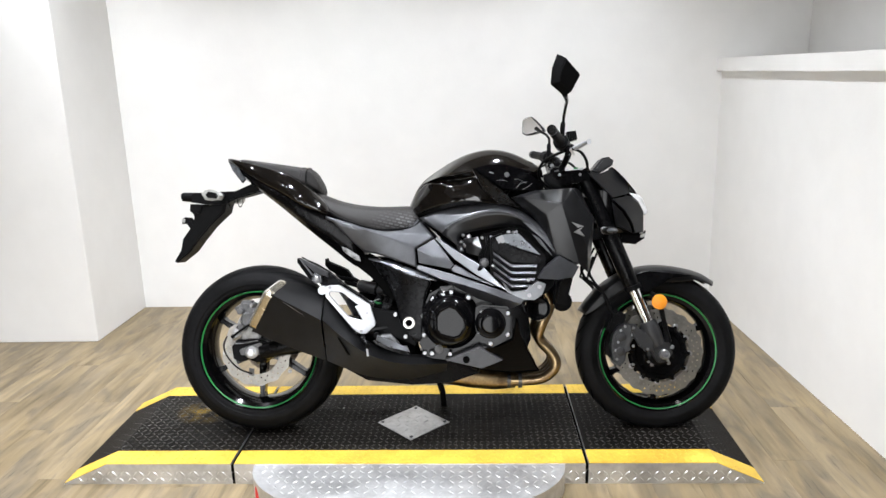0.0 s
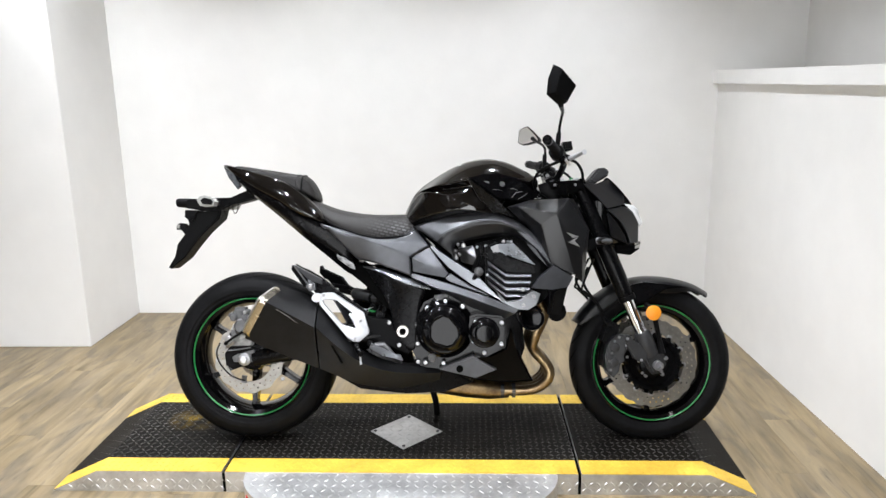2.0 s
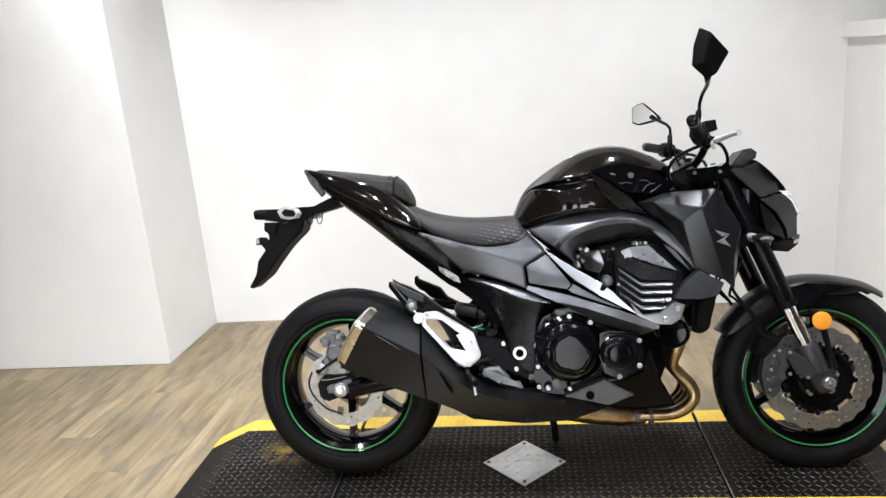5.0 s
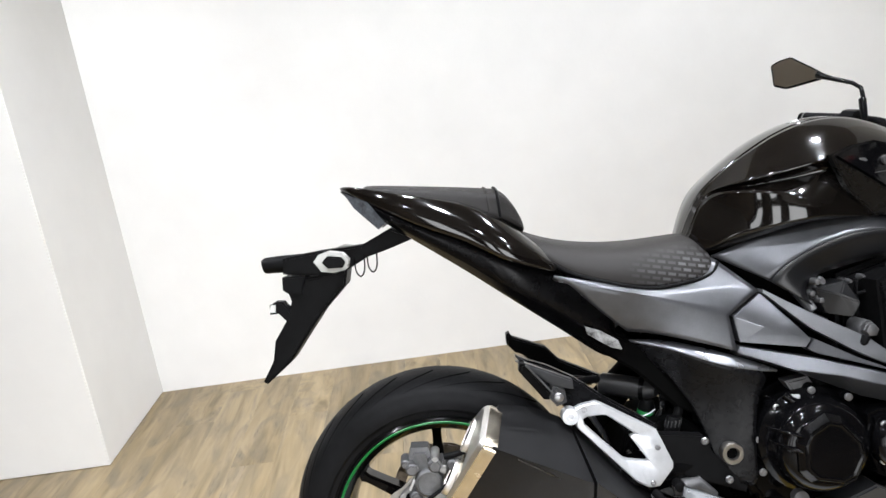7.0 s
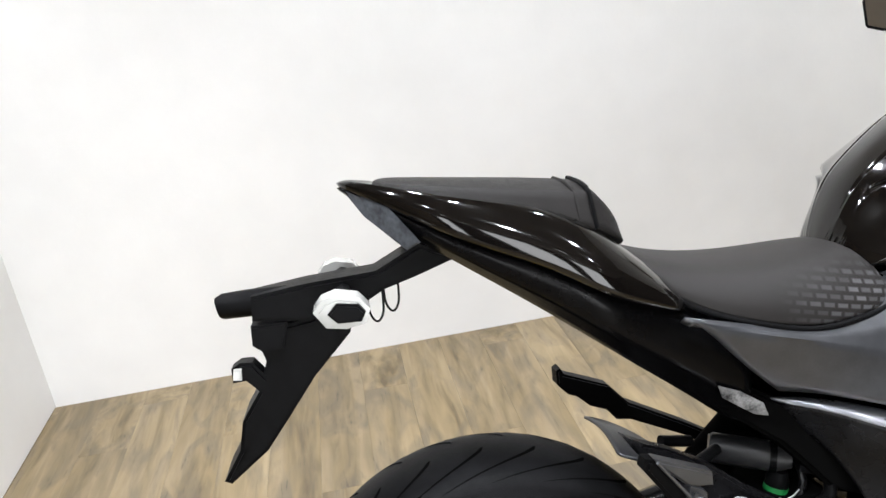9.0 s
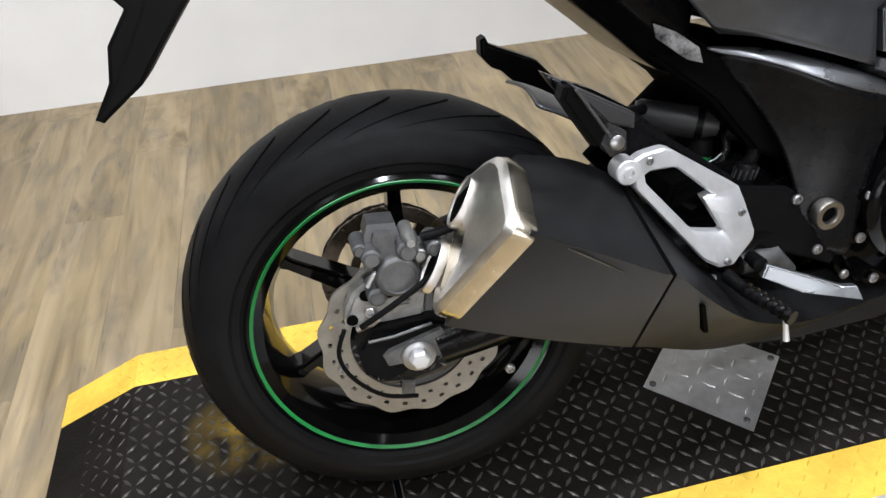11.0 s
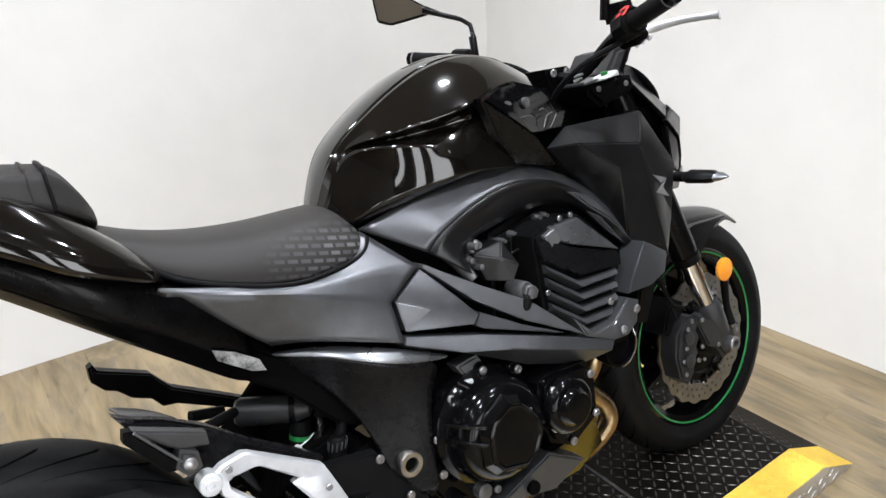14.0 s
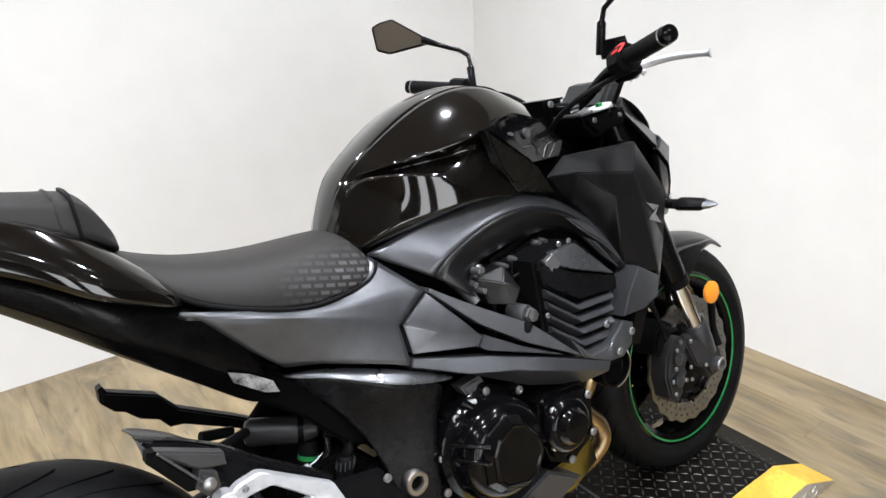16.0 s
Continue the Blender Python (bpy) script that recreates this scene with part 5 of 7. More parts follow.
for bx, by, bz in ((0.708, -0.178, 0.519), (0.767, -0.192, 0.502), (0.644, -0.171, 0.493), (0.610, -0.166, 0.435), (0.611, -0.162, 0.371), (0.638, -0.169, 0.307)):
    part("bolt_lug", lathe([(0.013, 0.04), (0.013, 0.002), (0.011, -0.001)], 14, (bx, by, bz)), M_ENGINE, eng, smooth=40)
part("filler_cap", lathe([(0.014, 0), (0.014, -0.016), (0.006, -0.018)], 12, [(0.663, -0.185, 0.326)][0]), M_CASTGREY, eng, smooth=40)
part("sensor_block", slab([(0.668, -0.175, 0.537), (0.711, -0.175, 0.542), (0.726, -0.178, 0.513), (0.691, -0.178, 0.494)], 0.03, 0.004), M_CASTGREY, eng, "grey cover bracket", smooth=40)
part("hose_clamp", slab([(0.671, -0.190, 0.515), (0.685, -0.190, 0.514), (0.691, -0.190, 0.499), (0.677, -0.190, 0.497)], 0.02, 0.002), M_CAST, eng, "silver hose clamp", smooth=35)
part("oil_pipe", tube([(0.661, -0.180, 0.516), (0.675, -0.188, 0.502), (0.701, -0.188, 0.487), (0.721, -0.180, 0.456)], 0.008, 10, smooth_steps=4), M_ENGINE, eng, "black oil pipe", smooth=60)
# finned cylinder cover
fc = part("cylinder_cover", slab([(0.845, -0.196, 0.705), (0.883, -0.196, 0.718), (0.955, -0.198, 0.716), (1.030, -0.204, 0.640), (1.030, -0.204, 0.592), (0.988, -0.206, 0.540), (0.904, -0.204, 0.535), (0.845, -0.200, 0.575)], 0.08, 0.006), M_MATTE, bike, "black and silver finned cylinder cover", smooth=40)
folded("cover_cap", [(0.866, -0.203, 0.700), (0.884, -0.203, 0.713), (0.939, -0.207, 0.716), (1.012, -0.223, 0.642), (0.914, -0.217, 0.676)], [[0, 1, 4], [1, 2, 3, 4]], M_SATIN_LIGHT, "light satin upper cover", 0.02, 0.002, fc, both=False)
folded("cover_face", [(0.849, -0.203, 0.692), (0.864, -0.205, 0.697), (0.912, -0.219, 0.671), (1.011, -0.226, 0.637), (1.008, -0.228, 0.615), (0.914, -0.224, 0.622), (0.851, -0.210, 0.664)], [[0, 1, 2, 6], [2, 5, 6], [2, 3, 4, 5]], M_SHOULDER, "dark satin middle cover face", 0.02, 0.002, fc, both=False)
part("cap_tab", slab([(0.862, -0.206, 0.703), (0.884, -0.207, 0.712), (0.896, -0.211, 0.690), (0.872, -0.210, 0.676)], 0.012, 0.002), M_BOLT, fc, "silver corner tab", smooth=40)
for k in range(4):
    dz, dx = -0.0222 * k, 0.0035 * k
    up = [(0.853, -0.206, 0.656), (0.912, -0.218, 0.612), (0.999 - dx, -0.222, 0.611)]
    lo = [(0.853, -0.214, 0.648), (0.912, -0.226, 0.603), (0.996 - dx, -0.230, 0.602)]
    in_ = [(0.853, -0.200, 0.640), (0.912, -0.206, 0.594), (0.993 - dx, -0.208, 0.594)]
    pts = [(x, y, z + dz) for x, y, z in up + lo + in_]
    part("fin", facets(pts, [[0, 1, 4, 3], [1, 2, 5, 4], [3, 4, 7, 6], [4, 5, 8, 7]], 0.02, 0.0012), M_SATIN, fc, "satin fin with bright worn edge", smooth=25)
bolts([(0.968, -0.228, 0.560)], fc)
bolts([(0.851, -0.205, 0.609), (0.907, -0.196, 0.722), (0.932, -0.196, 0.722)], fc, BOLT_S)
folded("throttle_box", [(0.751, -0.155, 0.698), (0.803, -0.165, 0.708), (0.814, -0.190, 0.668), (0.800, -0.186, 0.642), (0.762, -0.166, 0.652), (0.782, -0.184, 0.686)], [[0, 5, 1], [1, 5, 2], [2, 5, 3], [3, 5, 4], [4, 5, 0]], M_SHROUD, "graphite throttle sensor cover", 0.05, 0.002, both=False, smooth=20)
sens = part("sensor", lathe([(0.013, 0.05), (0.013, 0.0), (0.011, -0.002), (0.0115, -0.008), (0.006, -0.010)], 6, (0.822, -0.196, 0.618)), M_CASTGREY, bike, "silver hexagonal engine sensor", smooth=25)
part("sensor_collar", lathe([(0.016, 0.05), (0.016, 0.012), (0.014, 0.008)], 18, (0.822, -0.196, 0.618)), M_CASTGREY, sens, smooth=40)
part("sensor_plug", tube([(0.812, -0.198, 0.606), (0.806, -0.200, 0.598), (0.800, -0.196, 0.590)], [0.008, 0.007, 0.005], 10), M_MATTE, sens, "black sensor plug", smooth=40)
for q in ((0.752, -0.158, 0.712), (0.744, -0.152, 0.690), (0.758, -0.156, 0.676)):
    part("hose_fitting", lathe([(0.0065, 0.03), (0.0065, 0.0), (0.0045, -0.004), (0.0052, -0.008), (0.003, -0.009)], 12, q), M_CASTGREY, bike, "small grey metal fitting", smooth=40)
part("hose_joint", tube([(0.735, -0.100, 0.696), (0.741, -0.140, 0.671), (0.747, -0.150, 0.656)], [0.01, 0.011, 0.008], 10), M_CASTGREY, bike, "metal hose joint", smooth=40)
for q, r in zip([(0.770, -0.140, 0.708), (0.758, -0.140, 0.695), (0.757, -0.145, 0.681), (0.908, -0.140, 0.720), (0.925, -0.140, 0.720), (0.817, -0.150, 0.703), (0.848, -0.140, 0.706)], (0.009, 0.008, 0.007, 0.007, 0.006, 0.005, 0.006)):
    part("fitting", lathe([(r, 0.03), (r, 0), (r * 0.7, -0.003), (r * 0.6, -0.009), (r * 0.3, -0.009)], 12, q), M_BOLT, bike, "small silver fitting", smooth=40)
part("intake_bar", tube([(0.832, -0.150, 0.706), (0.830, -0.150, 0.677), (0.881, -0.160, 0.688), (0.942, -0.175, 0.665)], [0.005, 0.004, 0.003, 0.003], 8), M_SHOULDER, bike, "black throttle linkage", smooth=50)
for pts in ([(0.817, -0.100, 0.705), (0.830, -0.130, 0.676), (0.821, -0.140, 0.637), (0.844, -0.130, 0.606)], [(0.835, -0.080, 0.715), (0.849, -0.120, 0.665), (0.833, -0.130, 0.616), (0.867, -0.120, 0.546)]):
    part("cable", tube(pts, 0.004, 8, smooth_steps=4), M_MATTE, bike, "black engine cable", smooth=60)
# lower engine cowl
panel("belly_cover", [(0.325, -0.130, 0.251), (0.405, -0.130, 0.206), (0.564, -0.130, 0.189), (0.704, -0.130, 0.196), (0.803, -0.140, 0.233), (0.706, -0.150, 0.285), (0.548, -0.150, 0.276), (0.428, -0.140, 0.275)], 0.08, M_DARK, "black lower cover", 0.006)
panel("engine_cowl", [(0.933, -0.150, 0.440), (0.945, -0.165, 0.373), (0.970, -0.150, 0.312), (1.011, -0.120, 0.233), (0.900, -0.170, 0.238), (0.803, -0.190, 0.252), (0.765, -0.190, 0.262), (0.804, -0.195, 0.331), (0.862, -0.195, 0.336), (0.911, -0.185, 0.357)], 0.06, M_ENGINE, "gloss black engine cowl", 0.006)
panel("cowl_badge", [(0.684, -0.200, 0.288), (0.800, -0.208, 0.335), (0.880, -0.208, 0.288), (0.809, -0.200, 0.258)], 0.05, M_SATIN, "graphite diamond cowl panel", 0.004)
part("cowl_bolt", lathe([(0.012, 0.01), (0.012, -0.003), (0.006, -0.003)], 16, [(0.756, -0.208, 0.291)][0]), M_HOLE, bike, smooth=40)
# side stand and centre parts
part("side_stand", tube([(0.62, 0.10, 0.25), (0.655, 0.17, 0.10), (0.665, 0.215, -0.042)], [0.014, 0.012, 0.014], 12), M_MATTE, bike, "black side stand", smooth=60)
part("stand_foot", tube([(0.64, 0.215, -0.044), (0.72, 0.222, -0.046)], [0.018, 0.014], 10), M_MATTE, bike, "side stand foot", smooth=60)

# swingarm and rear brake
swing = part("swingarm", tube([(0.56, -0.10, 0.405), (0.40, -0.125, 0.385), (0.15, -0.13, 0.34), (0.03, -0.128, 0.312)], [0.045, 0.042, 0.036, 0.03], 8, smooth_steps=3), M_DARK, bike, "black swingarm", smooth=50)
part("swingarm_beam", tube([(0.56, 0.10, 0.405), (0.40, 0.125, 0.385), (0.15, 0.14, 0.34), (0.0, 0.138, 0.308)], [0.045, 0.042, 0.036, 0.03], 8, smooth_steps=3), M_DARK, swing, smooth=50)
part("cross_beam", tube([(0.42, -0.12, 0.40), (0.42, 0.12, 0.40)], 0.045, 12), M_DARK, swing, smooth=50)
part("axle_block", slab([(-0.075, -0.140, 0.330), (-0.055, -0.142, 0.356), (0.028, -0.145, 0.357), (0.086, -0.145, 0.339), (0.091, -0.145, 0.306), (0.014, -0.145, 0.296), (-0.041, -0.145, 0.275), (-0.069, -0.142, 0.289)], 0.035, 0.006), M_MATTE, swing, "black axle adjuster block", smooth=40)
part("block_rib", tube([(-0.059, -0.145, 0.343), (-0.025, -0.147, 0.346), (0.023, -0.147, 0.355)], 0.0022, 6), M_CASTGREY, swing, "worn grey rib", smooth=40)
part("axle_plate", slab([(-0.044, -0.148, 0.319), (-0.035, -0.149, 0.327), (0.033, -0.149, 0.347), (0.043, -0.149, 0.327), (0.079, -0.149, 0.308), (0.018, -0.149, 0.303), (-0.005, -0.149, 0.302), (-0.038, -0.149, 0.303)], 0.006, 0.002), M_CASTGREY, swing, "grey axle slider plate", smooth=40)
part("axle_nut", lathe([(0.0135, 0.004), (0.0135, -0.013), (0.011, -0.016), (0.006, -0.0165)], 6, (0.001, -0.150, 0.313)), M_CAST, swing, "steel rear axle nut", smooth=25)
part("axle_washer", lathe([(0.022, 0.004), (0.022, -0.003), (0.020, -0.0045), (0.012, -0.0045)], 28, (0.001, -0.150, 0.313)), M_BOLT, swing, "polished axle washer", smooth=40)
cal = part("rear_caliper", slab([(-0.044, -0.135, 0.479), (-0.038, -0.135, 0.494), (-0.005, -0.135, 0.491), (0.000, -0.138, 0.470), (0.022, -0.136, 0.462), (0.019, -0.136, 0.445), (0.011, -0.138, 0.427), (-0.031, -0.138, 0.439), (-0.044, -0.135, 0.451)], 0.045, 0.009), M_CASTGREY, bike, "grey cast rear brake caliper", smooth=40)
part("piston_housing", lathe([(0.0275, 0.04), (0.0275, -0.004), (0.025, -0.008), (0.022, -0.009), (0.021, -0.006), (0.004, -0.006)], 28, [(-0.011, -0.140, 0.428)][0]), M_CASTGREY, cal, smooth=40)
part("caliper_bracket", slab([(-0.084, -0.122, 0.353), (-0.081, -0.122, 0.377), (-0.070, -0.122, 0.400), (-0.052, -0.122, 0.412), (-0.040, -0.124, 0.398), (-0.023, -0.126, 0.396), (0.012, -0.126, 0.413), (0.019, -0.126, 0.436), (0.041, -0.126, 0.451), (0.056, -0.126, 0.460), (0.061, -0.126, 0.435), (0.033, -0.126, 0.409), (0.018, -0.126, 0.353), (-0.028, -0.126, 0.351), (-0.064, -0.124, 0.352)], 0.022, 0.006), M_CASTLIGHT, cal, "silver caliper bracket", smooth=40)
part("pad_window", slab([(-0.021, -0.132, 0.383), (0.002, -0.132, 0.383), (0.004, -0.132, 0.373), (-0.020, -0.132, 0.369)], 0.008, 0.003), M_CASTLIGHT, cal, "silver raised pad", smooth=40)
part("pad_recess", slab([(0.025, -0.129, 0.404), (0.034, -0.129, 0.402), (0.028, -0.129, 0.361), (0.018, -0.129, 0.362)], 0.006, 0.002), M_CASTGREY, cal, smooth=40)
for q, r, h, mt in zip([(0.004, -0.140, 0.461), (0.007, -0.145, 0.479), (0.037, -0.140, 0.458), (-0.040, -0.138, 0.458), (-0.052, -0.130, 0.467), (-0.039, -0.135, 0.402), (0.019, -0.138, 0.451)], (0.014, 0.008, 0.011, 0.0125, 0.009, 0.013, 0.009), (0.02, 0.03, 0.02, 0.018, 0.016, 0.014, 0.016), (M_CASTGREY, M_CASTLIGHT, M_CASTGREY, M_CASTGREY, M_CASTGREY, M_CASTGREY, M_CASTLIGHT)):
    part("boss", lathe([(r * 1.1, 0.03), (r, 0), (r * 0.95, -h * 0.4), (r * 0.7, -h * 0.5), (r * 0.65, -h * 0.7), (r * 0.3, -h * 0.7)], 14, q), mt, cal, smooth=40)
for q in [(-0.053, -0.124, 0.398), (-0.074, -0.124, 0.366)]:
    part("bracket_hole", lathe([(0.0075, 0.001), (0.0075, -0.0008)], 14, q), M_HOLE, cal)
part("pad_spring", tube([(-0.049, -0.135, 0.416), (-0.039, -0.140, 0.435), (-0.020, -0.142, 0.438)], 0.003, 6), M_CAST, cal, smooth=40)
part("banjo_hose", tube([(0.023, -0.140, 0.473), (0.044, -0.140, 0.475), (0.071, -0.130, 0.476), (0.105, -0.110, 0.474)], 0.006, 8, smooth_steps=4), M_MATTE, cal, "black banjo hose", smooth=60)
part("pad_pin", tube([(-0.070, -0.130, 0.355), (-0.050, -0.135, 0.364), (-0.040, -0.138, 0.372)], [0.004, 0.005, 0.004], 8), M_STEEL, cal, smooth=40)
part("brake_hose", tube([(-0.065, -0.150, 0.370), (-0.028, -0.160, 0.396), (0.025, -0.160, 0.428), (0.079, -0.150, 0.466), (0.135, -0.130, 0.462)], 0.004, 8, smooth_steps=5), M_MATTE, cal, "black brake hose", smooth=60)
part("sensor_wire", tube([(-0.086, -0.150, 0.371), (-0.098, -0.150, 0.336), (-0.086, -0.150, 0.298), (-0.050, -0.140, 0.254), (-0.005, -0.130, 0.234)], 0.003, 8, smooth_steps=5), M_MATTE, cal, smooth=60)
part("clip", slab([(-0.021, -0.115, 0.251), (-0.004, -0.115, 0.247), (-0.007, -0.115, 0.221), (-0.024, -0.115, 0.226)], 0.01, 0.002), M_CASTGREY, cal, "grey cable clip")
bolts([(-0.052, -0.150, 0.390), (-0.096, -0.145, 0.311), (0.128, -0.120, 0.240), (0.038, -0.140, 0.454)], cal)
# hugger
hug = [[(RW[0] + r * math.cos(a), RWY + y, RW[1] + r * math.sin(a)) for y in (-0.075, -0.06, -0.02, 0.02, 0.06, 0.075) for r in (r0 - 2.0 * y * y,)] for a, r0 in [(math.radians(d), q) for d, q in ((55, 0.352), (50, 0.362), (40, 0.374), (30, 0.380), (18, 0.380))]]
hugger = part("hugger", skin(hug, crease_cols=(1, 4), crease_rows=(0,)), M_SATIN, bike, "satin graphite rear wheel hugger", smooth=60, subsurf=2, solid=0.004)
part("strut", tube([(0.300, 0.03, 0.545), (0.352, 0.04, 0.530)], 0.009, 10), M_MATTE, hugger, smooth=50)

# foot peg brackets
loop = [(0.273, -0.185, 0.542), (0.283, -0.183, 0.547), (0.315, -0.175, 0.548), (0.325, -0.174, 0.544), (0.423, -0.168, 0.478), (0.431, -0.174, 0.455), (0.444, -0.180, 0.416), (0.442, -0.181, 0.406), (0.412, -0.190, 0.380), (0.392, -0.191, 0.380), (0.371, -0.192, 0.393), (0.273, -0.187, 0.509)]
inner = [(0.287, -0.186, 0.522), (0.294, -0.184, 0.525), (0.327, -0.177, 0.522), (0.333, -0.177, 0.520), (0.384, -0.172, 0.476), (0.372, -0.173, 0.473), (0.375, -0.174, 0.468), (0.399, -0.180, 0.427), (0.395, -0.180, 0.425), (0.359, -0.186, 0.435), (0.352, -0.186, 0.439), (0.288, -0.187, 0.512)]
def ring_plate(outer, hole, depth):
    """A plate with an opening: both outlines are sampled to the same count and bridged."""
    def sample(P, n):
        V = [Vector(p) for p in P] + [Vector(P[0])]
        L = [0.0]
        for a, b in zip(V, V[1:]):
            L.append(L[-1] + (b - a).length)
        out = []
        for k in range(n):
            d = L[-1] * k / n
            i = max(j for j in range(len(L) - 1) if L[j] <= d + 1e-9)
            out.append(V[i].lerp(V[i + 1], (d - L[i]) / max(1e-9, L[i + 1] - L[i])))
        return out
    A, B = sample(outer, 120), sample(hole, 120)
    bm = bmesh.new()
    rings = [[bm.verts.new((p.x, p.y + d, p.z)) for p in P] for P, d in ((A, depth), (A, 0.003), ([a.lerp(b, 0.12) for a, b in zip(A, B)], 0.0), ([a.lerp(b, 0.88) for a, b in zip(A, B)], 0.0), (B, 0.003), (B, depth))]
    for r0, r1 in zip(rings, rings[1:] + rings[:1]):
        for k in range(120):
            bm.faces.new((r0[k], r0[(k + 1) % 120], r1[(k + 1) % 120], r1[k]))
    bmesh.ops.recalc_face_normals(bm, faces=bm.faces[:])
    return bm


hanger = part("heel_guard", ring_plate(loop, inner, 0.016), M_CAST, bike, "silver cast foot peg hanger loop", smooth=35)
bolts([(0.290, -0.188, 0.541), (0.416, -0.186, 0.452), (0.398, -0.195, 0.391)], hanger, BOLT_S)
boss = part("hanger_boss", lathe([(0.0155, 0.02), (0.0155, -0.003), (0.014, -0.005), (0.008, -0.005), (0.0075, -0.009), (0.0045, -0.009), (0.004, -0.004)], 28, (0.264, -0.186, 0.531)), M_CAST, bike, "silver round hanger boss", smooth=35)
panel("rearset_plate", [(0.423, -0.150, 0.465), (0.512, -0.155, 0.451), (0.527, -0.158, 0.416), (0.584, -0.162, 0.347), (0.580, -0.162, 0.333), (0.472, -0.158, 0.377), (0.432, -0.155, 0.407)], 0.02, M_MATTE, "black rearset plate", 0.003, both=False)
bolts([(0.512, -0.160, 0.442), (0.547, -0.168, 0.366)], hanger)
arm = part("passenger_peg_arm", slab([(0.181, -0.140, 0.647), (0.204, -0.145, 0.635), (0.235, -0.150, 0.623), (0.286, -0.150, 0.592), (0.336, -0.150, 0.549), (0.395, -0.145, 0.506), (0.433, -0.145, 0.477), (0.430, -0.145, 0.463), (0.329, -0.155, 0.530), (0.283, -0.160, 0.528), (0.259, -0.165, 0.542), (0.237, -0.165, 0.569), (0.223, -0.160, 0.592), (0.193, -0.150, 0.627)], 0.02, 0.004), M_SHOULDER, bike, "graphite passenger peg arm", smooth=35)
part("arm_facet", slab([(0.192, -0.206, 0.645), (0.279, -0.172, 0.594), (0.279, -0.172, 0.576), (0.239, -0.19, 0.592), (0.198, -0.205, 0.634)], 0.02, 0.003), M_SATIN_MID, arm, "pale satin arm facet", smooth=35)
part("peg_tip", slab([(0.183, -0.203, 0.644), (0.193, -0.206, 0.643), (0.236, -0.196, 0.582), (0.23, -0.192, 0.568), (0.22, -0.192, 0.57), (0.18, -0.2, 0.63)], 0.022, 0.005), M_MATTE, arm, "black folded passenger peg", smooth=35)
part("peg_edge", tube([(0.193, -0.21, 0.643), (0.236, -0.2, 0.582)], 0.0022, 6), M_SATIN_LIGHT, arm, "bright strip along the peg edge", smooth=60)
part("bracket", slab([(0.239, -0.198, 0.595), (0.26, -0.194, 0.581), (0.261, -0.192, 0.559), (0.242, -0.194, 0.554), (0.229, -0.196, 0.572)], 0.03, 0.005), M_SATIN, arm, "dark peg hinge", smooth=35)
part("hinge_pin", lathe([(0.009, 0.01), (0.009, -0.002), (0.006, -0.004)], 12, (0.246, -0.195, 0.572)), M_BOLT, arm, smooth=40)
part("cross_tube", tube([(0.295, -0.100, 0.571), (0.347, -0.050, 0.557)], 0.008, 10), M_MATTE, arm, smooth=40)
arm = part("passenger_peg_arm", slab([(0.196, 0.190, 0.625), (0.204, 0.190, 0.629), (0.209, 0.190, 0.617), (0.285, 0.190, 0.583), (0.310, 0.170, 0.553), (0.399, 0.140, 0.508), (0.485, 0.120, 0.456), (0.479, 0.120, 0.431), (0.393, 0.140, 0.488), (0.311, 0.170, 0.522), (0.290, 0.180, 0.522), (0.277, 0.190, 0.539), (0.248, 0.190, 0.552), (0.228, 0.190, 0.573), (0.212, 0.190, 0.580), (0.195, 0.190, 0.601)], 0.03, 0.004), M_MATTE, bike, "black passenger peg arm with folded peg", smooth=35)
peg = part("foot_peg", tube([(0.402, -0.19, 0.368), (0.408, -0.225, 0.362), (0.43, -0.278, 0.352)], [0.009, 0.008, 0.0075], 10), M_MATTE, bike, "black ribbed rider foot peg", smooth=40)
for k in range(7):
    v = Vector((0.408, -0.222, 0.364)).lerp(Vector((0.43, -0.28, 0.353)), k / 6)
    part("rib", tube([v, v + Vector((0.0015, -0.004, -0.0006))], 0.0098, 10), M_DARK, peg, smooth=40)
part("feeler", tube([(0.428, -0.276, 0.348), (0.431, -0.279, 0.318)], [0.003, 0.004], 8), M_CAST, peg, "silver feeler bolt", smooth=40)
pedal = folded("brake_pedal", [(0.453, -0.200, 0.377), (0.543, -0.232, 0.343), (0.557, -0.238, 0.344), (0.566, -0.243, 0.324), (0.542, -0.238, 0.330), (0.495, -0.220, 0.337), (0.448, -0.200, 0.359)], [[0, 1, 5, 6], [1, 2, 3, 4], [1, 4, 5]], M_SATIN_LIGHT, "silver brake pedal", 0.010, 0.002, both=False)
part("pedal_pivot", lathe([(0.010, 0.02), (0.010, -0.002), (0.007, -0.004)], 16, (0.448, -0.190, 0.374)), M_MATTE, pedal, "black pedal pivot", smooth=40)
part("return_spring", tube([(0.440 + 0.006 * math.cos(k * 1.05) + k * 0.0011, -0.176 + 0.006 * math.sin(k * 1.05), 0.372 - k * 0.0007) for k in range(44)], 0.0014, 5), M_STEEL, pedal, "coiled steel return spring", smooth=60)
part("master_cylinder", tube([(0.446, -0.150, 0.356), (0.491, -0.155, 0.361), (0.520, -0.155, 0.333)], [0.016, 0.016, 0.01], 12), M_CASTGREY, bike, "rear brake master cylinder", smooth=40)
part("yellow_tag", slab([(0.357, -0.160, 0.370), (0.371, -0.160, 0.373), (0.375, -0.160, 0.363), (0.371, -0.160, 0.352), (0.356, -0.160, 0.361)], 0.006, 0.001), M_YELLOW, bike, "small yellow tag")
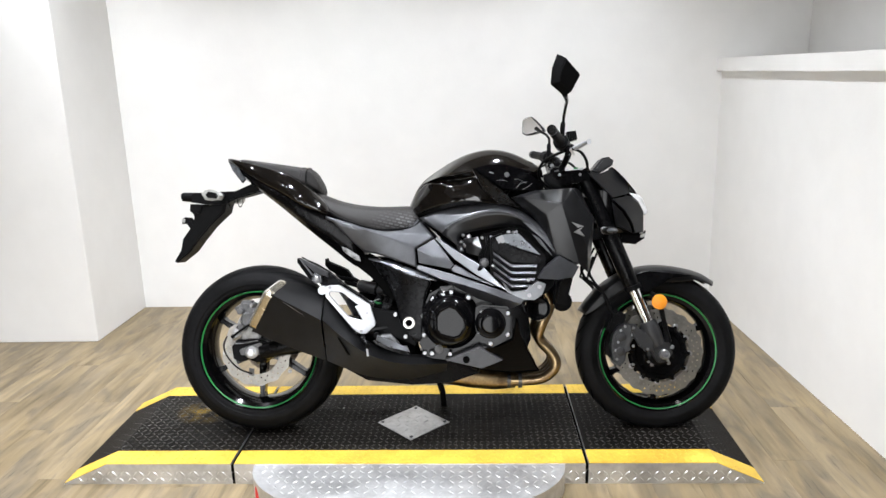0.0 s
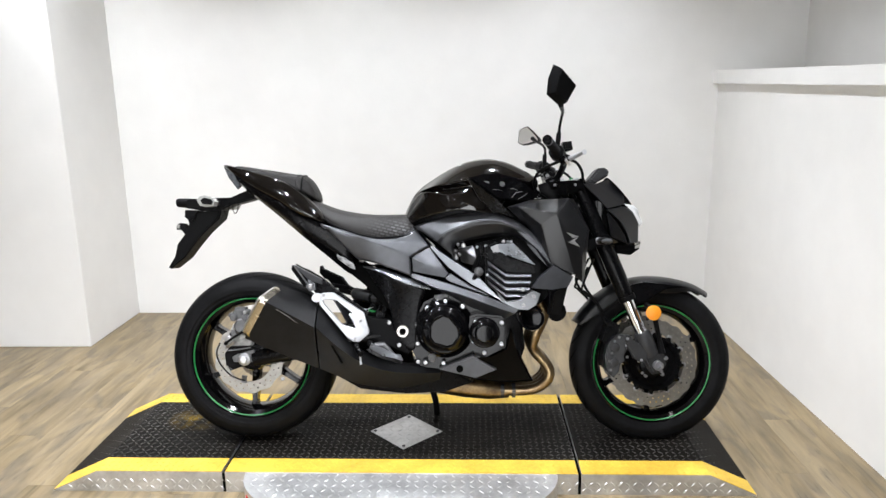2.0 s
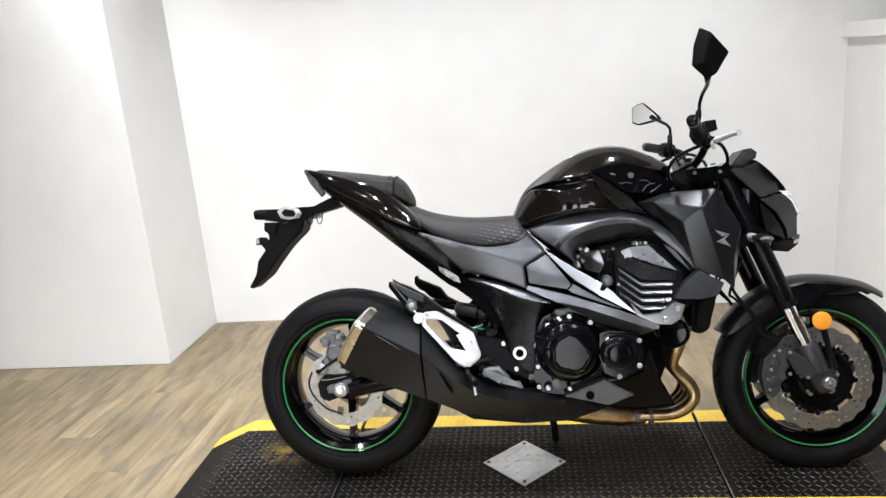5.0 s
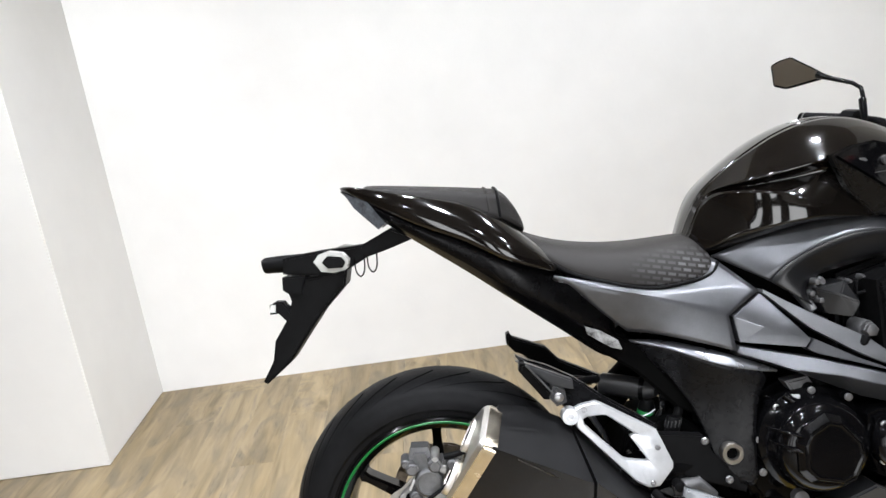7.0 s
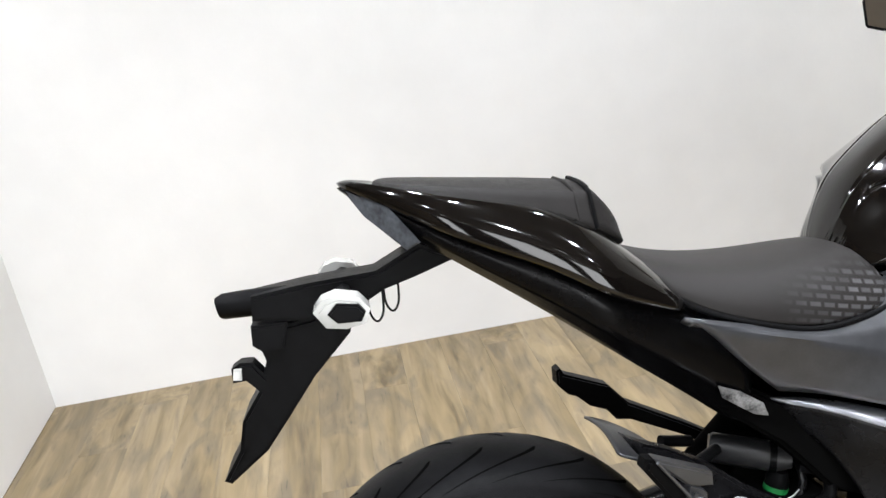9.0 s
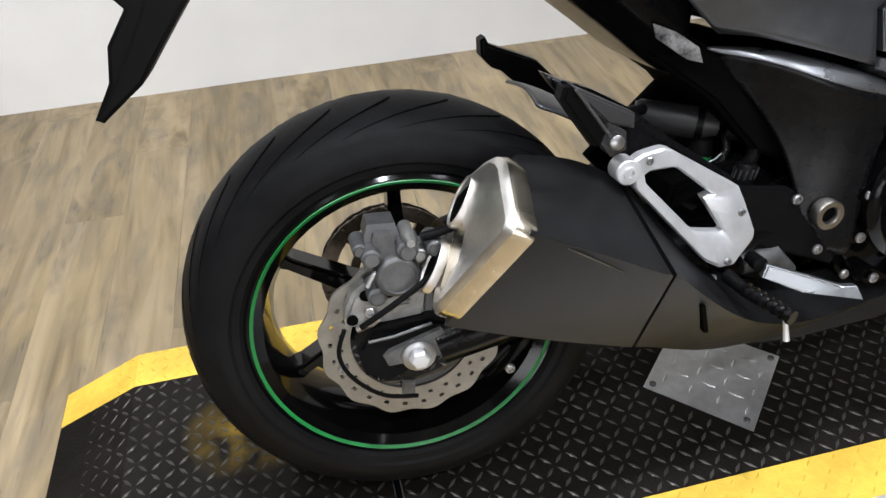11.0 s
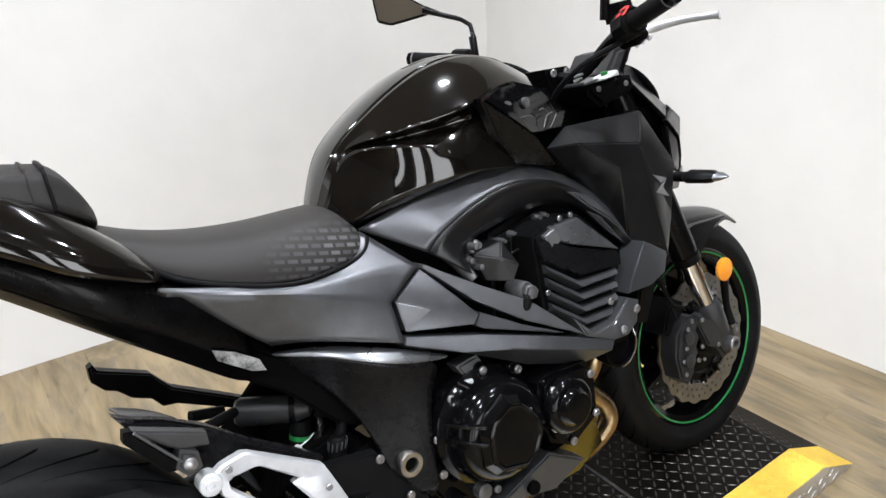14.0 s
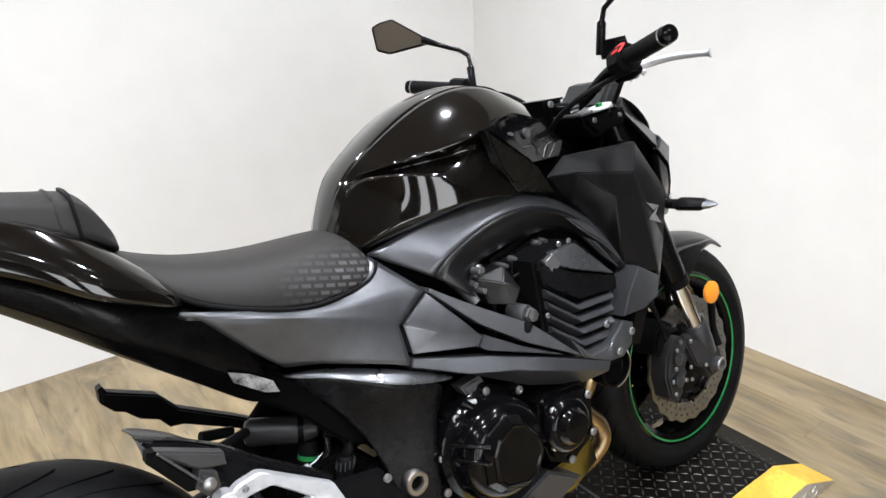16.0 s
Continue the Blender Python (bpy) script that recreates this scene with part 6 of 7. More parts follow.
part("brake_switch", tube([(0.385, -0.150, 0.346), (0.396, -0.160, 0.342), (0.400, -0.160, 0.327)], [0.012, 0.014, 0.01], 10), M_CAST, bike, "silver brake light switch", smooth=40)
cup = part("fluid_cup", tube([(0.446, -0.040, 0.498), (0.443, -0.040, 0.486), (0.437, -0.040, 0.462), (0.436, -0.040, 0.456)], [0.013, 0.0165, 0.0165, 0.013], 18), M_MATTE, bike, "black shock fluid cup with a green ring", smooth=40)
part("hose_label", tube([(0.4405, -0.040, 0.476), (0.4385, -0.040, 0.469)], 0.0175, 18), M_GREEN, cup, "green ring on the fluid cup", smooth=60)
lid = part("fluid_bottle", tube([(0.478, -0.100, 0.476), (0.477, -0.100, 0.472), (0.473, -0.100, 0.456), (0.466, -0.100, 0.425)], [0.012, 0.0145, 0.0145, 0.013], 20), M_MATTE, bike, "grey-black brake fluid bottle with a ribbed cap", smooth=40)
for k in range(12):
    a = 2 * math.pi * k / 12
    part("cap_rib", tube([(0.477 + 0.0148 * math.cos(a), -0.100 + 0.0148 * math.sin(a), 0.471), (0.473 + 0.0148 * math.cos(a), -0.100 + 0.0148 * math.sin(a), 0.458)], 0.0014, 5), M_RESERVOIR, lid)
part("shock_reservoir", tube([(0.366, 0.006, 0.532), (0.369, 0.004, 0.5315), (0.442, -0.038, 0.520), (0.462, -0.050, 0.517)], [0.020, 0.0225, 0.0225, 0.014], 24), M_RESERVOIR, bike, "black shock reservoir cylinder", smooth=40)
part("reservoir_cap", tube([(0.3635, 0.0075, 0.5324), (0.3665, 0.0057, 0.532)], 0.0188, 24), M_BROWNCAP, bike, "brown reservoir end cap", smooth=40)
part("shock", tube([(0.47, 0.05, 0.56), (0.40, 0.05, 0.50), (0.33, 0.05, 0.44)], 0.035, 14), M_HOLE, bike, "rear shock absorber", smooth=40)
part("shock_hose", tube([(0.469, -0.060, 0.508), (0.491, -0.080, 0.505), (0.490, -0.090, 0.479), (0.467, -0.080, 0.445)], 0.009, 10, smooth_steps=4), M_MATTE, bike, "black shock hose", smooth=60)
part("oil_hose", tube([(0.444, -0.060, 0.447), (0.454, -0.065, 0.464), (0.466, -0.065, 0.483), (0.473, -0.050, 0.503), (0.477, -0.030, 0.512)], 0.006, 10, smooth_steps=4), M_SHOULDER, bike, "curved black rubber hose", smooth=60)
part("hose_elbow", lathe([(0.011, 0.012), (0.011, -0.004), (0.006, -0.008)], 14, [(0.462, -0.030, 0.509)][0]), M_CASTGREY, bike, smooth=40)
part("reservoir_clamp", tube([(0.436, -0.0345, 0.521), (0.444, -0.039, 0.5197)], 0.0235, 20), M_DARK, bike, "black reservoir clamp", smooth=40)
part("link_rod", tube([(0.419, -0.090, 0.481), (0.435, -0.090, 0.486), (0.447, -0.085, 0.490)], 0.0011, 6), M_CAST, bike, "thin silver link rod", smooth=60)
part("rod_end", lathe([(0.005, 0.004), (0.005, -0.004), (0.002, -0.005)], 10, [(0.416, -0.090, 0.480)][0]), M_CAST, bike, smooth=40)
part("frame_bracket", slab([(0.488, -0.130, 0.373), (0.577, -0.140, 0.274), (0.547, -0.140, 0.274), (0.426, -0.130, 0.274), (0.386, -0.120, 0.332)], 0.2, 0.005), M_ENGINE, bike, "black lower frame bracket", smooth=40)
# Solid near-black block put in for the shade behind the rearset.
part("rearset_shade_block", slab([(0.382, -0.080, 0.452), (0.485, -0.090, 0.479), (0.546, -0.100, 0.428), (0.583, -0.100, 0.267), (0.422, -0.100, 0.268), (0.360, -0.080, 0.377)], 0.16, 0.006), M_HOLE, bike, "added black block for the shade behind the rearset", smooth=40)
part("silver_decal_plate", slab([(0.323, -0.121, 0.680), (0.352, -0.121, 0.667), (0.383, -0.121, 0.645), (0.389, -0.121, 0.626), (0.369, -0.121, 0.632), (0.327, -0.121, 0.663)], 0.003, 0.001), M_WORNDECAL, under, "worn silver warning label")
# Subframe plate in near-black too, so the hollow under the tail stays dark.
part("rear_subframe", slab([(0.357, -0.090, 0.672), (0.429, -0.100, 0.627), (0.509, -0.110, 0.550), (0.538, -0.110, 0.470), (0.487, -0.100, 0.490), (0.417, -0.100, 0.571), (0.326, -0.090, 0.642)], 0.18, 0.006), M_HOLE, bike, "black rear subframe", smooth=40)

# front fork
steer = Vector((0.40, 0, -0.93)).normalized()
fork_top, fork_low = Vector((1.168, -0.1, 0.935)), Vector((1.438, -0.1, 0.286))
fork = []
for side in (-1, 1):
    ly = FWY + side * 0.128 if side > 0 else -0.1
    a, b = Vector((fork_top.x, ly, fork_top.z)), Vector((fork_low.x, ly, fork_low.z))
    leg = part("fork_leg", tube([a.lerp(b, u) for u in (0.0, 0.01, 0.32, 0.33, 0.6, 0.63)], [0.025, 0.026, 0.026, 0.029, 0.029, 0.027], 20), M_DARK, bike, "black upside-down fork leg", smooth=40)
    part("stanchion", tube([a.lerp(b, u) for u in (0.62, 0.84)], 0.0205, 20), M_CHROME, leg, "chrome fork stanchion", smooth=60)
    part("dust_seal", tube([a.lerp(b, u) for u in (0.625, 0.65)], 0.03, 20), M_MATTE, leg, smooth=40)
    foot = part("fork_foot", tube([a.lerp(b, u) for u in (0.82, 0.83, 0.9, 0.95)], [0.024, 0.030, 0.030, 0.026], 14), M_RESERVOIR, leg, "black fork foot", smooth=40)
    part("axle_clamp", slab([(x, -y * side, z) for x, y, z in [(1.383, -0.112, 0.352), (1.439, -0.112, 0.343), (1.470, -0.112, 0.322), (1.476, -0.112, 0.290), (1.458, -0.112, 0.258), (1.428, -0.112, 0.254), (1.404, -0.112, 0.290)]], 0.045 * -side, 0.008), M_RESERVOIR, leg, "black axle clamp of the fork foot", smooth=35)
    part("axle_nut", lathe([(0.017, side * 0.012), (0.017, side * 0.030), (0.015, side * 0.032), (0.0095, side * 0.032), (0.009, side * 0.014), (0.0, side * 0.014)], 20, (1.443, b.y, 0.288)), M_BOLT, leg, "hollow silver front axle end", smooth=35)
    fork.append(leg)
    f = (lambda P: [(x, -y * side, z) for x, y, z in P])
    c = part("front_caliper", slab(f([(1.272, -0.112, 0.362), (1.288, -0.116, 0.380), (1.309, -0.118, 0.395), (1.330, -0.118, 0.392), (1.340, -0.118, 0.372), (1.330, -0.118, 0.358), (1.338, -0.118, 0.340), (1.326, -0.118, 0.322), (1.330, -0.118, 0.304), (1.314, -0.118, 0.290), (1.310, -0.118, 0.266), (1.291, -0.116, 0.243), (1.270, -0.112, 0.262), (1.262, -0.112, 0.314)]), 0.045 * -side, 0.005), M_RESERVOIR, bike, "dark grey four-piston front brake caliper", smooth=35)
    part("caliper_outer", slab(f([(1.250, -0.096, 0.372), (1.266, -0.098, 0.420), (1.292, -0.100, 0.440), (1.318, -0.100, 0.424), (1.312, -0.100, 0.398), (1.286, -0.098, 0.384), (1.268, -0.096, 0.360)]), 0.06 * -side, 0.005), M_MATTE, c, "black caliper half behind the disc", smooth=35)
    for q in f([(1.296, -0.120, 0.352), (1.292, -0.120, 0.300)]):
        part("piston_cap", lathe([(0.015, 0), (0.015, side * 0.005), (0.011, side * 0.007), (0.0, side * 0.007)], 16, q), M_RESERVOIR, c, "round piston cover", smooth=40)
    part("caliper_mount", slab(f([(1.330, -0.124, 0.394), (1.344, -0.124, 0.394), (1.360, -0.124, 0.376), (1.386, -0.124, 0.362), (1.410, -0.124, 0.336), (1.402, -0.124, 0.304), (1.380, -0.124, 0.300), (1.358, -0.124, 0.314), (1.344, -0.124, 0.342), (1.326, -0.124, 0.378)]), 0.018 * -side, 0.004), M_RESERVOIR, c, "black caliper mount", smooth=35)
    bolts(f([(1.309, -0.122, 0.387), (1.336, -0.128, 0.382), (1.294, -0.122, 0.373), (1.284, -0.122, 0.332), (1.276, -0.118, 0.303), (1.280, -0.118, 0.272), (1.336, -0.122, 0.318), (1.384, -0.128, 0.308), (1.455, -0.117, 0.266), (1.468, -0.117, 0.311), (1.399, -0.075, 0.254), (1.345, -0.075, 0.245)]), c, BOLT_S)
    rf = part("reflector", lathe([(0.026, side * 0.0), (0.026, side * 0.006), (0.022, side * 0.009)], 28, (1.425, side * 0.128, 0.472)), M_AMBER, bike, "round amber side reflector", smooth=40)
    part("reflector_arm", tube([(1.405, side * 0.1, 0.5), (1.425, side * 0.125, 0.472), (1.45, side * 0.11, 0.38), (1.46, side * 0.11, 0.33)], [0.008, 0.01, 0.008, 0.012], 8, smooth_steps=3), M_MATTE, rf, "black reflector arm", smooth=50)
    part("brake_line", tube(f([(1.210, -0.070, 0.628), (1.191, -0.090, 0.580), (1.208, -0.100, 0.540), (1.238, -0.110, 0.501), (1.259, -0.115, 0.442), (1.293, -0.120, 0.422)]), 0.005, 8, smooth_steps=5), M_MATTE, c, "black brake line", smooth=60)
    part("brake_line", tube(f([(1.234, -0.050, 0.658), (1.188, -0.080, 0.559), (1.198, -0.090, 0.540), (1.253, -0.100, 0.480), (1.269, -0.115, 0.402)]), 0.004, 8, smooth_steps=5), M_MATTE, c, smooth=60)
clamp = part("triple_clamp", slab([(1.062, -0.150, 0.925), (1.150, -0.152, 0.932), (1.193, -0.140, 0.927), (1.192, -0.140, 0.898), (1.105, -0.140, 0.880), (1.070, -0.145, 0.905)], 0.29, 0.008), M_DARK, bike, "black upper triple clamp", smooth=40)
part("clamp_top", slab([(1.075, -0.120, 0.9285), (1.180, -0.110, 0.9345), (1.182, -0.110, 0.926), (1.078, -0.120, 0.921)], 0.22, 0.002), M_CASTGREY, clamp, "grey machined clamp face", smooth=40)
part("lower_clamp", slab([(1.184, -0.140, 0.719), (1.268, -0.140, 0.747), (1.287, -0.140, 0.721), (1.199, -0.140, 0.684)], 0.28, 0.006), M_DARK, bike, "black lower triple clamp", smooth=40)
part("stem_nut", tube([(1.12, 0, 0.928), (1.115, 0, 0.944)], [0.022, 0.02], 12), M_CAST, clamp, "silver steering stem nut", smooth=30)
part("fork_cap_disc", tube([(1.149, -0.112, 0.928), (1.147, -0.112, 0.935), (1.1468, -0.112, 0.936)], [0.026, 0.025, 0.018], 24), M_CAST, clamp, "silver fork cap disc", smooth=40)
part("adjuster", tube([(1.147, -0.112, 0.935), (1.146, -0.112, 0.942)], [0.008, 0.007], 6), M_GREEN, clamp, "small green preload adjuster", smooth=30)
part("steering_head", slab([(1.040, -0.050, 0.925), (1.085, -0.050, 0.940), (1.130, -0.050, 0.925), (1.170, -0.050, 0.780), (1.060, -0.050, 0.780)], 0.10, 0.008), M_DARK, bike, "black steering head of the frame", smooth=40)
bolts([(1.155, -0.153, 0.915), (1.085, -0.151, 0.915)], clamp, BOLT_S)
for q in ((1.050, -0.128, 0.935), (1.062, -0.118, 0.942), (1.072, -0.132, 0.928)):
    part("cable_clip", tube([q, (q[0] + 0.010, q[1] - 0.012, q[2] + 0.004)], [0.0032, 0.0025], 8), M_CASTGREY, clamp, "grey cable fitting", smooth=40)
# front fender
rows = []
for d in (152, 138, 122, 106, 90, 74, 60, 50):
    a = math.radians(d)
    w = 0.072 if d > 60 else 0.05
    r = 0.312 + (0.012 if d < 70 else 0)
    drop = 0.055 if 70 < d < 145 else 0.02
    rows.append([(FW[0] + q * math.cos(a), y, FW[1] + q * math.sin(a)) for y, q in ((FWY - w, r - drop), (FWY - w * 0.95, r - 0.016), (FWY - w * 0.5, r), (FWY, r + 0.004), (FWY + w * 0.5, r), (FWY + w * 0.95, r - 0.016), (FWY + w, r - drop))])
fender = part("front_fender", skin(rows, crease_cols=(1, 5)), M_SHROUD, bike, "satin black front fender", smooth=60, subsurf=2, solid=0.004)
part("fender_wing", slab([(1.324, -0.090, 0.558), (1.404, -0.085, 0.576), (1.568, -0.050, 0.556), (1.485, -0.075, 0.551), (1.422, -0.090, 0.517), (1.382, -0.095, 0.498), (1.333, -0.095, 0.528)], 0.02, 0.004), M_DARK, fender, "dark fender side wing", smooth=40)
part("fender_wing", slab(mirrored([(1.324, -0.090, 0.558), (1.404, -0.085, 0.576), (1.568, -0.050, 0.556), (1.485, -0.075, 0.551), (1.422, -0.090, 0.517), (1.382, -0.095, 0.498), (1.333, -0.095, 0.528)]), -0.02, 0.004), M_DARK, fender, smooth=40)

# shrouds
SHROUD = [(0.918, -0.185, 0.839), (0.956, -0.215, 0.839), (1.082, -0.234, 0.815), (1.125, -0.206, 0.866), (0.999, -0.150, 0.863), (1.030, -0.229, 0.779), (1.190, -0.217, 0.760), (0.991, -0.157, 0.774), (1.036, -0.190, 0.710), (1.065, -0.199, 0.644), (1.141, -0.217, 0.609), (1.171, -0.193, 0.581), (1.168, -0.216, 0.668), (1.150, -0.150, 0.866), (1.202, -0.150, 0.762), (1.185, -0.150, 0.590)]
for side in (1, -1):
    f = (lambda P: [(x, y * side, z) for x, y, z in P])
    turn = (lambda F: F if side > 0 else [q[::-1] for q in F])
    s = part("radiator_shroud", facets(f(SHROUD), turn([[0, 1, 4], [1, 2, 3, 4], [2, 6, 3], [0, 7, 1], [1, 7, 5], [1, 5, 2], [7, 8, 5], [8, 9, 5], [5, 9, 10, 2], [2, 10, 12], [2, 12, 6], [10, 11, 12], [3, 6, 14, 13], [6, 12, 15, 14], [12, 11, 15]]), 0.006 * side, 0.003), M_SHROUD, bike, "satin black faceted radiator shroud", smooth=26)
    part("shroud_lower", facets(f([(1.072, -0.229, 0.640), (1.138, -0.221, 0.602), (1.118, -0.228, 0.568), (1.066, -0.238, 0.560), (0.999, -0.245, 0.566), (1.022, -0.243, 0.602), (1.092, -0.234, 0.596)]), turn([[0, 6, 5], [0, 1, 6], [1, 2, 6], [2, 3, 6], [3, 4, 5, 6]]), 0.05 * side, 0.002), M_SATIN, s, "graphite lower shroud facet", smooth=22)
    part("radiator_side", slab(f([(1.090, -0.216, 0.562), (1.120, -0.214, 0.571), (1.099, -0.190, 0.469), (1.065, -0.190, 0.476), (1.072, -0.205, 0.549)]), 0.05 * side, 0.004), M_MATTE, s, "black radiator side cover", smooth=30)
    def on_face(x, z):
        a, b, c = Vector(SHROUD[2]), Vector(SHROUD[6]), Vector(SHROUD[12])
        n = (b - a).cross(c - a)
        return (x, side * (a.y - (n.x * (x - a.x) + n.z * (z - a.z)) / n.y - 0.0022), z)
    for tri in ([(1.113, 0.752), (1.156, 0.737), (1.136, 0.732)], [(1.120, 0.718), (1.156, 0.737), (1.142, 0.723)], [(1.120, 0.718), (1.160, 0.702), (1.142, 0.723)]):
        part("emblem", slab([on_face(x, z) for x, z in tri], 0.0015 * side, 0.0), M_DECAL, s, "small silver slash emblem")
part("radiator", slab([(1.072, -0.150, 0.643), (1.120, -0.150, 0.662), (1.108, -0.150, 0.467), (1.060, -0.150, 0.468)], 0.30, 0.004), M_MATTE, bike, "black radiator core", smooth=30)
bolts([(1.003, -0.253, 0.539), (0.969, -0.250, 0.511)], bike)
part("horn", lathe([(0.035, 0.0), (0.035, 0.02), (0.03, 0.024), (0.02, 0.02)], 24, (1.10, -0.06, 0.47)), M_MATTE, bike, "round horn", smooth=40)

# headlight and meter
def head_rows():
    st = [
        # x, top z, side y at top, shoulder y, shoulder z, low y, low z
        (1.185, 0.925, 0.075, 0.112, 0.875, 0.095, 0.810),
        (1.240, 0.930, 0.075, 0.118, 0.862, 0.105, 0.760),
        (1.310, 0.892, 0.055, 0.112, 0.830, 0.096, 0.712),
        (1.362, 0.842, 0.045, 0.084, 0.790, 0.072, 0.700),
        (1.388, 0.800, 0.030, 0.056, 0.765, 0.046, 0.705),
    ]
    return [[(x, 0, zt), (x, -ty, zt), (x, -sy, sz), (x + 0.005, -ly, lz), (x - 0.02, -ly * 0.5, lz - 0.008)] for x, zt, ty, sy, sz, ly, lz in st]


cowl = part("headlight_cowl", skin(ring_rows(head_rows()), crease_cols=(1, 2, 3, 6, 7, 8), wrap=True, cap=True), M_ENGINE, bike, "gloss black headlight cowl", smooth=30, subsurf=1)
for side in (1, -1):
    f = (lambda P: [(x, y * side, z) for x, y, z in P])
    turn = (lambda F: F if side > 0 else [q[::-1] for q in F])
    part("cowl_panel", facets(f([(1.177, -0.135, 0.928), (1.235, -0.090, 0.922), (1.289, -0.050, 0.943), (1.340, -0.046, 0.889), (1.333, -0.096, 0.849), (1.266, -0.148, 0.833)]), turn([[0, 5, 4, 1], [1, 4, 3, 2]]), 0.012 * side, 0.002), M_SHROUD, cowl, "satin black upper cowl panel", smooth=25)
    part("cowl_cheek", facets(f([(1.262, -0.152, 0.829), (1.330, -0.112, 0.842), (1.361, -0.104, 0.819), (1.386, -0.080, 0.787), (1.386, -0.075, 0.714), (1.352, -0.100, 0.712), (1.338, -0.118, 0.746), (1.308, -0.140, 0.790)]), turn([[0, 7, 2, 1], [7, 6, 3, 2], [6, 5, 4, 3]]), 0.014 * side, 0.002), M_SHROUD, cowl, "satin black cowl cheek beside the lamp", smooth=25)
    part("cheek_fin", facets(f([(1.266, -0.146, 0.818), (1.298, -0.142, 0.786), (1.330, -0.118, 0.742), (1.342, -0.104, 0.712), (1.279, -0.140, 0.737)]), turn([[0, 4, 1], [1, 4, 2], [2, 4, 3]]), 0.014 * side, 0.002), M_SHROUD, cowl, "satin black lower cowl fin", smooth=25)
    part("headlight_lens", facets(f([(1.332, -0.100, 0.852), (1.376, -0.050, 0.848), (1.395, -0.034, 0.833), (1.412, -0.030, 0.784), (1.391, -0.078, 0.773), (1.362, -0.106, 0.820)]), turn([[0, 5, 2, 1], [5, 4, 3, 2]]), 0.012 * side, 0.002), M_GLASSY, cowl, "clear headlight lens", smooth=30)
    lamp = part("position_lamp", slab(f([(1.302, -0.110, 0.707), (1.377, -0.080, 0.706), (1.396, -0.070, 0.720), (1.391, -0.070, 0.692), (1.355, -0.090, 0.671), (1.302, -0.110, 0.678)]), 0.03 * side, 0.003), M_ENGINE, cowl, "black lower lamp housing", smooth=30)
    part("lamp_strip", slab(f([(1.374, -0.086, 0.704), (1.394, -0.074, 0.712), (1.390, -0.074, 0.696), (1.372, -0.086, 0.694)]), 0.006 * side, 0.001), M_WHITELENS, lamp, "pale position lamp lens")
    sg = part("turn_signal", tube([(1.236, side * -0.13, 0.722), (1.245, side * -0.17, 0.72)], [0.013, 0.011], 10), M_CAST, bike, "front turn signal on a short stalk", smooth=40)
    part("stalk", tube([(1.243, side * -0.165, 0.72), (1.25, side * -0.20, 0.718)], 0.010, 10), M_MATTE, sg, smooth=40)
    bm = tube([(0, 0, 0), (0, side * -0.012, 0), (0, side * -0.052, 0), (0, side * -0.070, 0)], [0.013, 0.022, 0.021, 0.012], 8)
    bm.transform(Matrix.Translation((1.240, side * -0.200, 0.721)) @ Matrix.Diagonal((1.15, 1, 0.62, 1)))
    part("lamp_body", bm, M_MATTE, sg, "black lamp body", smooth=40)
    bm = tube([(0, side * -0.069, 0), (0, side * -0.074, 0), (0, side * -0.090, 0)], [0.0145, 0.013, 0.003], 8)
    bm.transform(Matrix.Translation((1.240, side * -0.200, 0.721)) @ Matrix.Diagonal((1.3, 1, 0.6, 1)))
    part("lamp_lens", bm, M_SATIN_LIGHT, sg, "clear lens tip", smooth=40)
meter = part("meter", slab([(1.213, -0.060, 0.937), (1.249, -0.060, 0.980), (1.272, -0.060, 0.983), (1.288, -0.060, 0.970), (1.284, -0.060, 0.953), (1.240, -0.060, 0.925)], 0.12, 0.008), M_RESERVOIR, bike, "black instrument meter", smooth=40)
part("windscreen", skin([[(1.287, -0.060, 0.946), (1.327, -0.075, 0.900), (1.373, -0.060, 0.846)], [(x, 0, z + 0.006) for x, y, z in [(1.287, -0.060, 0.946), (1.327, -0.075, 0.900), (1.373, -0.060, 0.846)]], mirrored([(1.287, -0.060, 0.946), (1.327, -0.075, 0.900), (1.373, -0.060, 0.846)])]), M_MATTE, meter, "dark fly screen", smooth=60, subsurf=2, solid=0.003)

# handlebar
GR_END, GR_IN = Vector((1.034, -0.376, 1.042)), Vector((1.076, -0.258, 1.018))
bar_path = [(1.076, -0.258, 1.018), (1.115, -0.17, 0.995), (1.10, -0.10, 0.945), (1.085, -0.04, 0.945), (1.085, 0.04, 0.945), (1.10, 0.10, 0.945), (1.115, 0.17, 0.995), (1.076, 0.258, 1.018)]
bar = part("handlebar", tube(bar_path, 0.0115, 14, smooth_steps=5), M_DARK, bike, "black tapered handlebar", smooth=60)
part("riser", slab([(1.055, -0.055, 0.965), (1.115, -0.055, 0.965), (1.12, -0.055, 0.90), (1.075, -0.055, 0.90)], 0.11, 0.006), M_DARK, bar, "black bar clamp", smooth=40)
bolts([(1.07, -0.056, 0.955), (1.105, -0.056, 0.955)], bar)
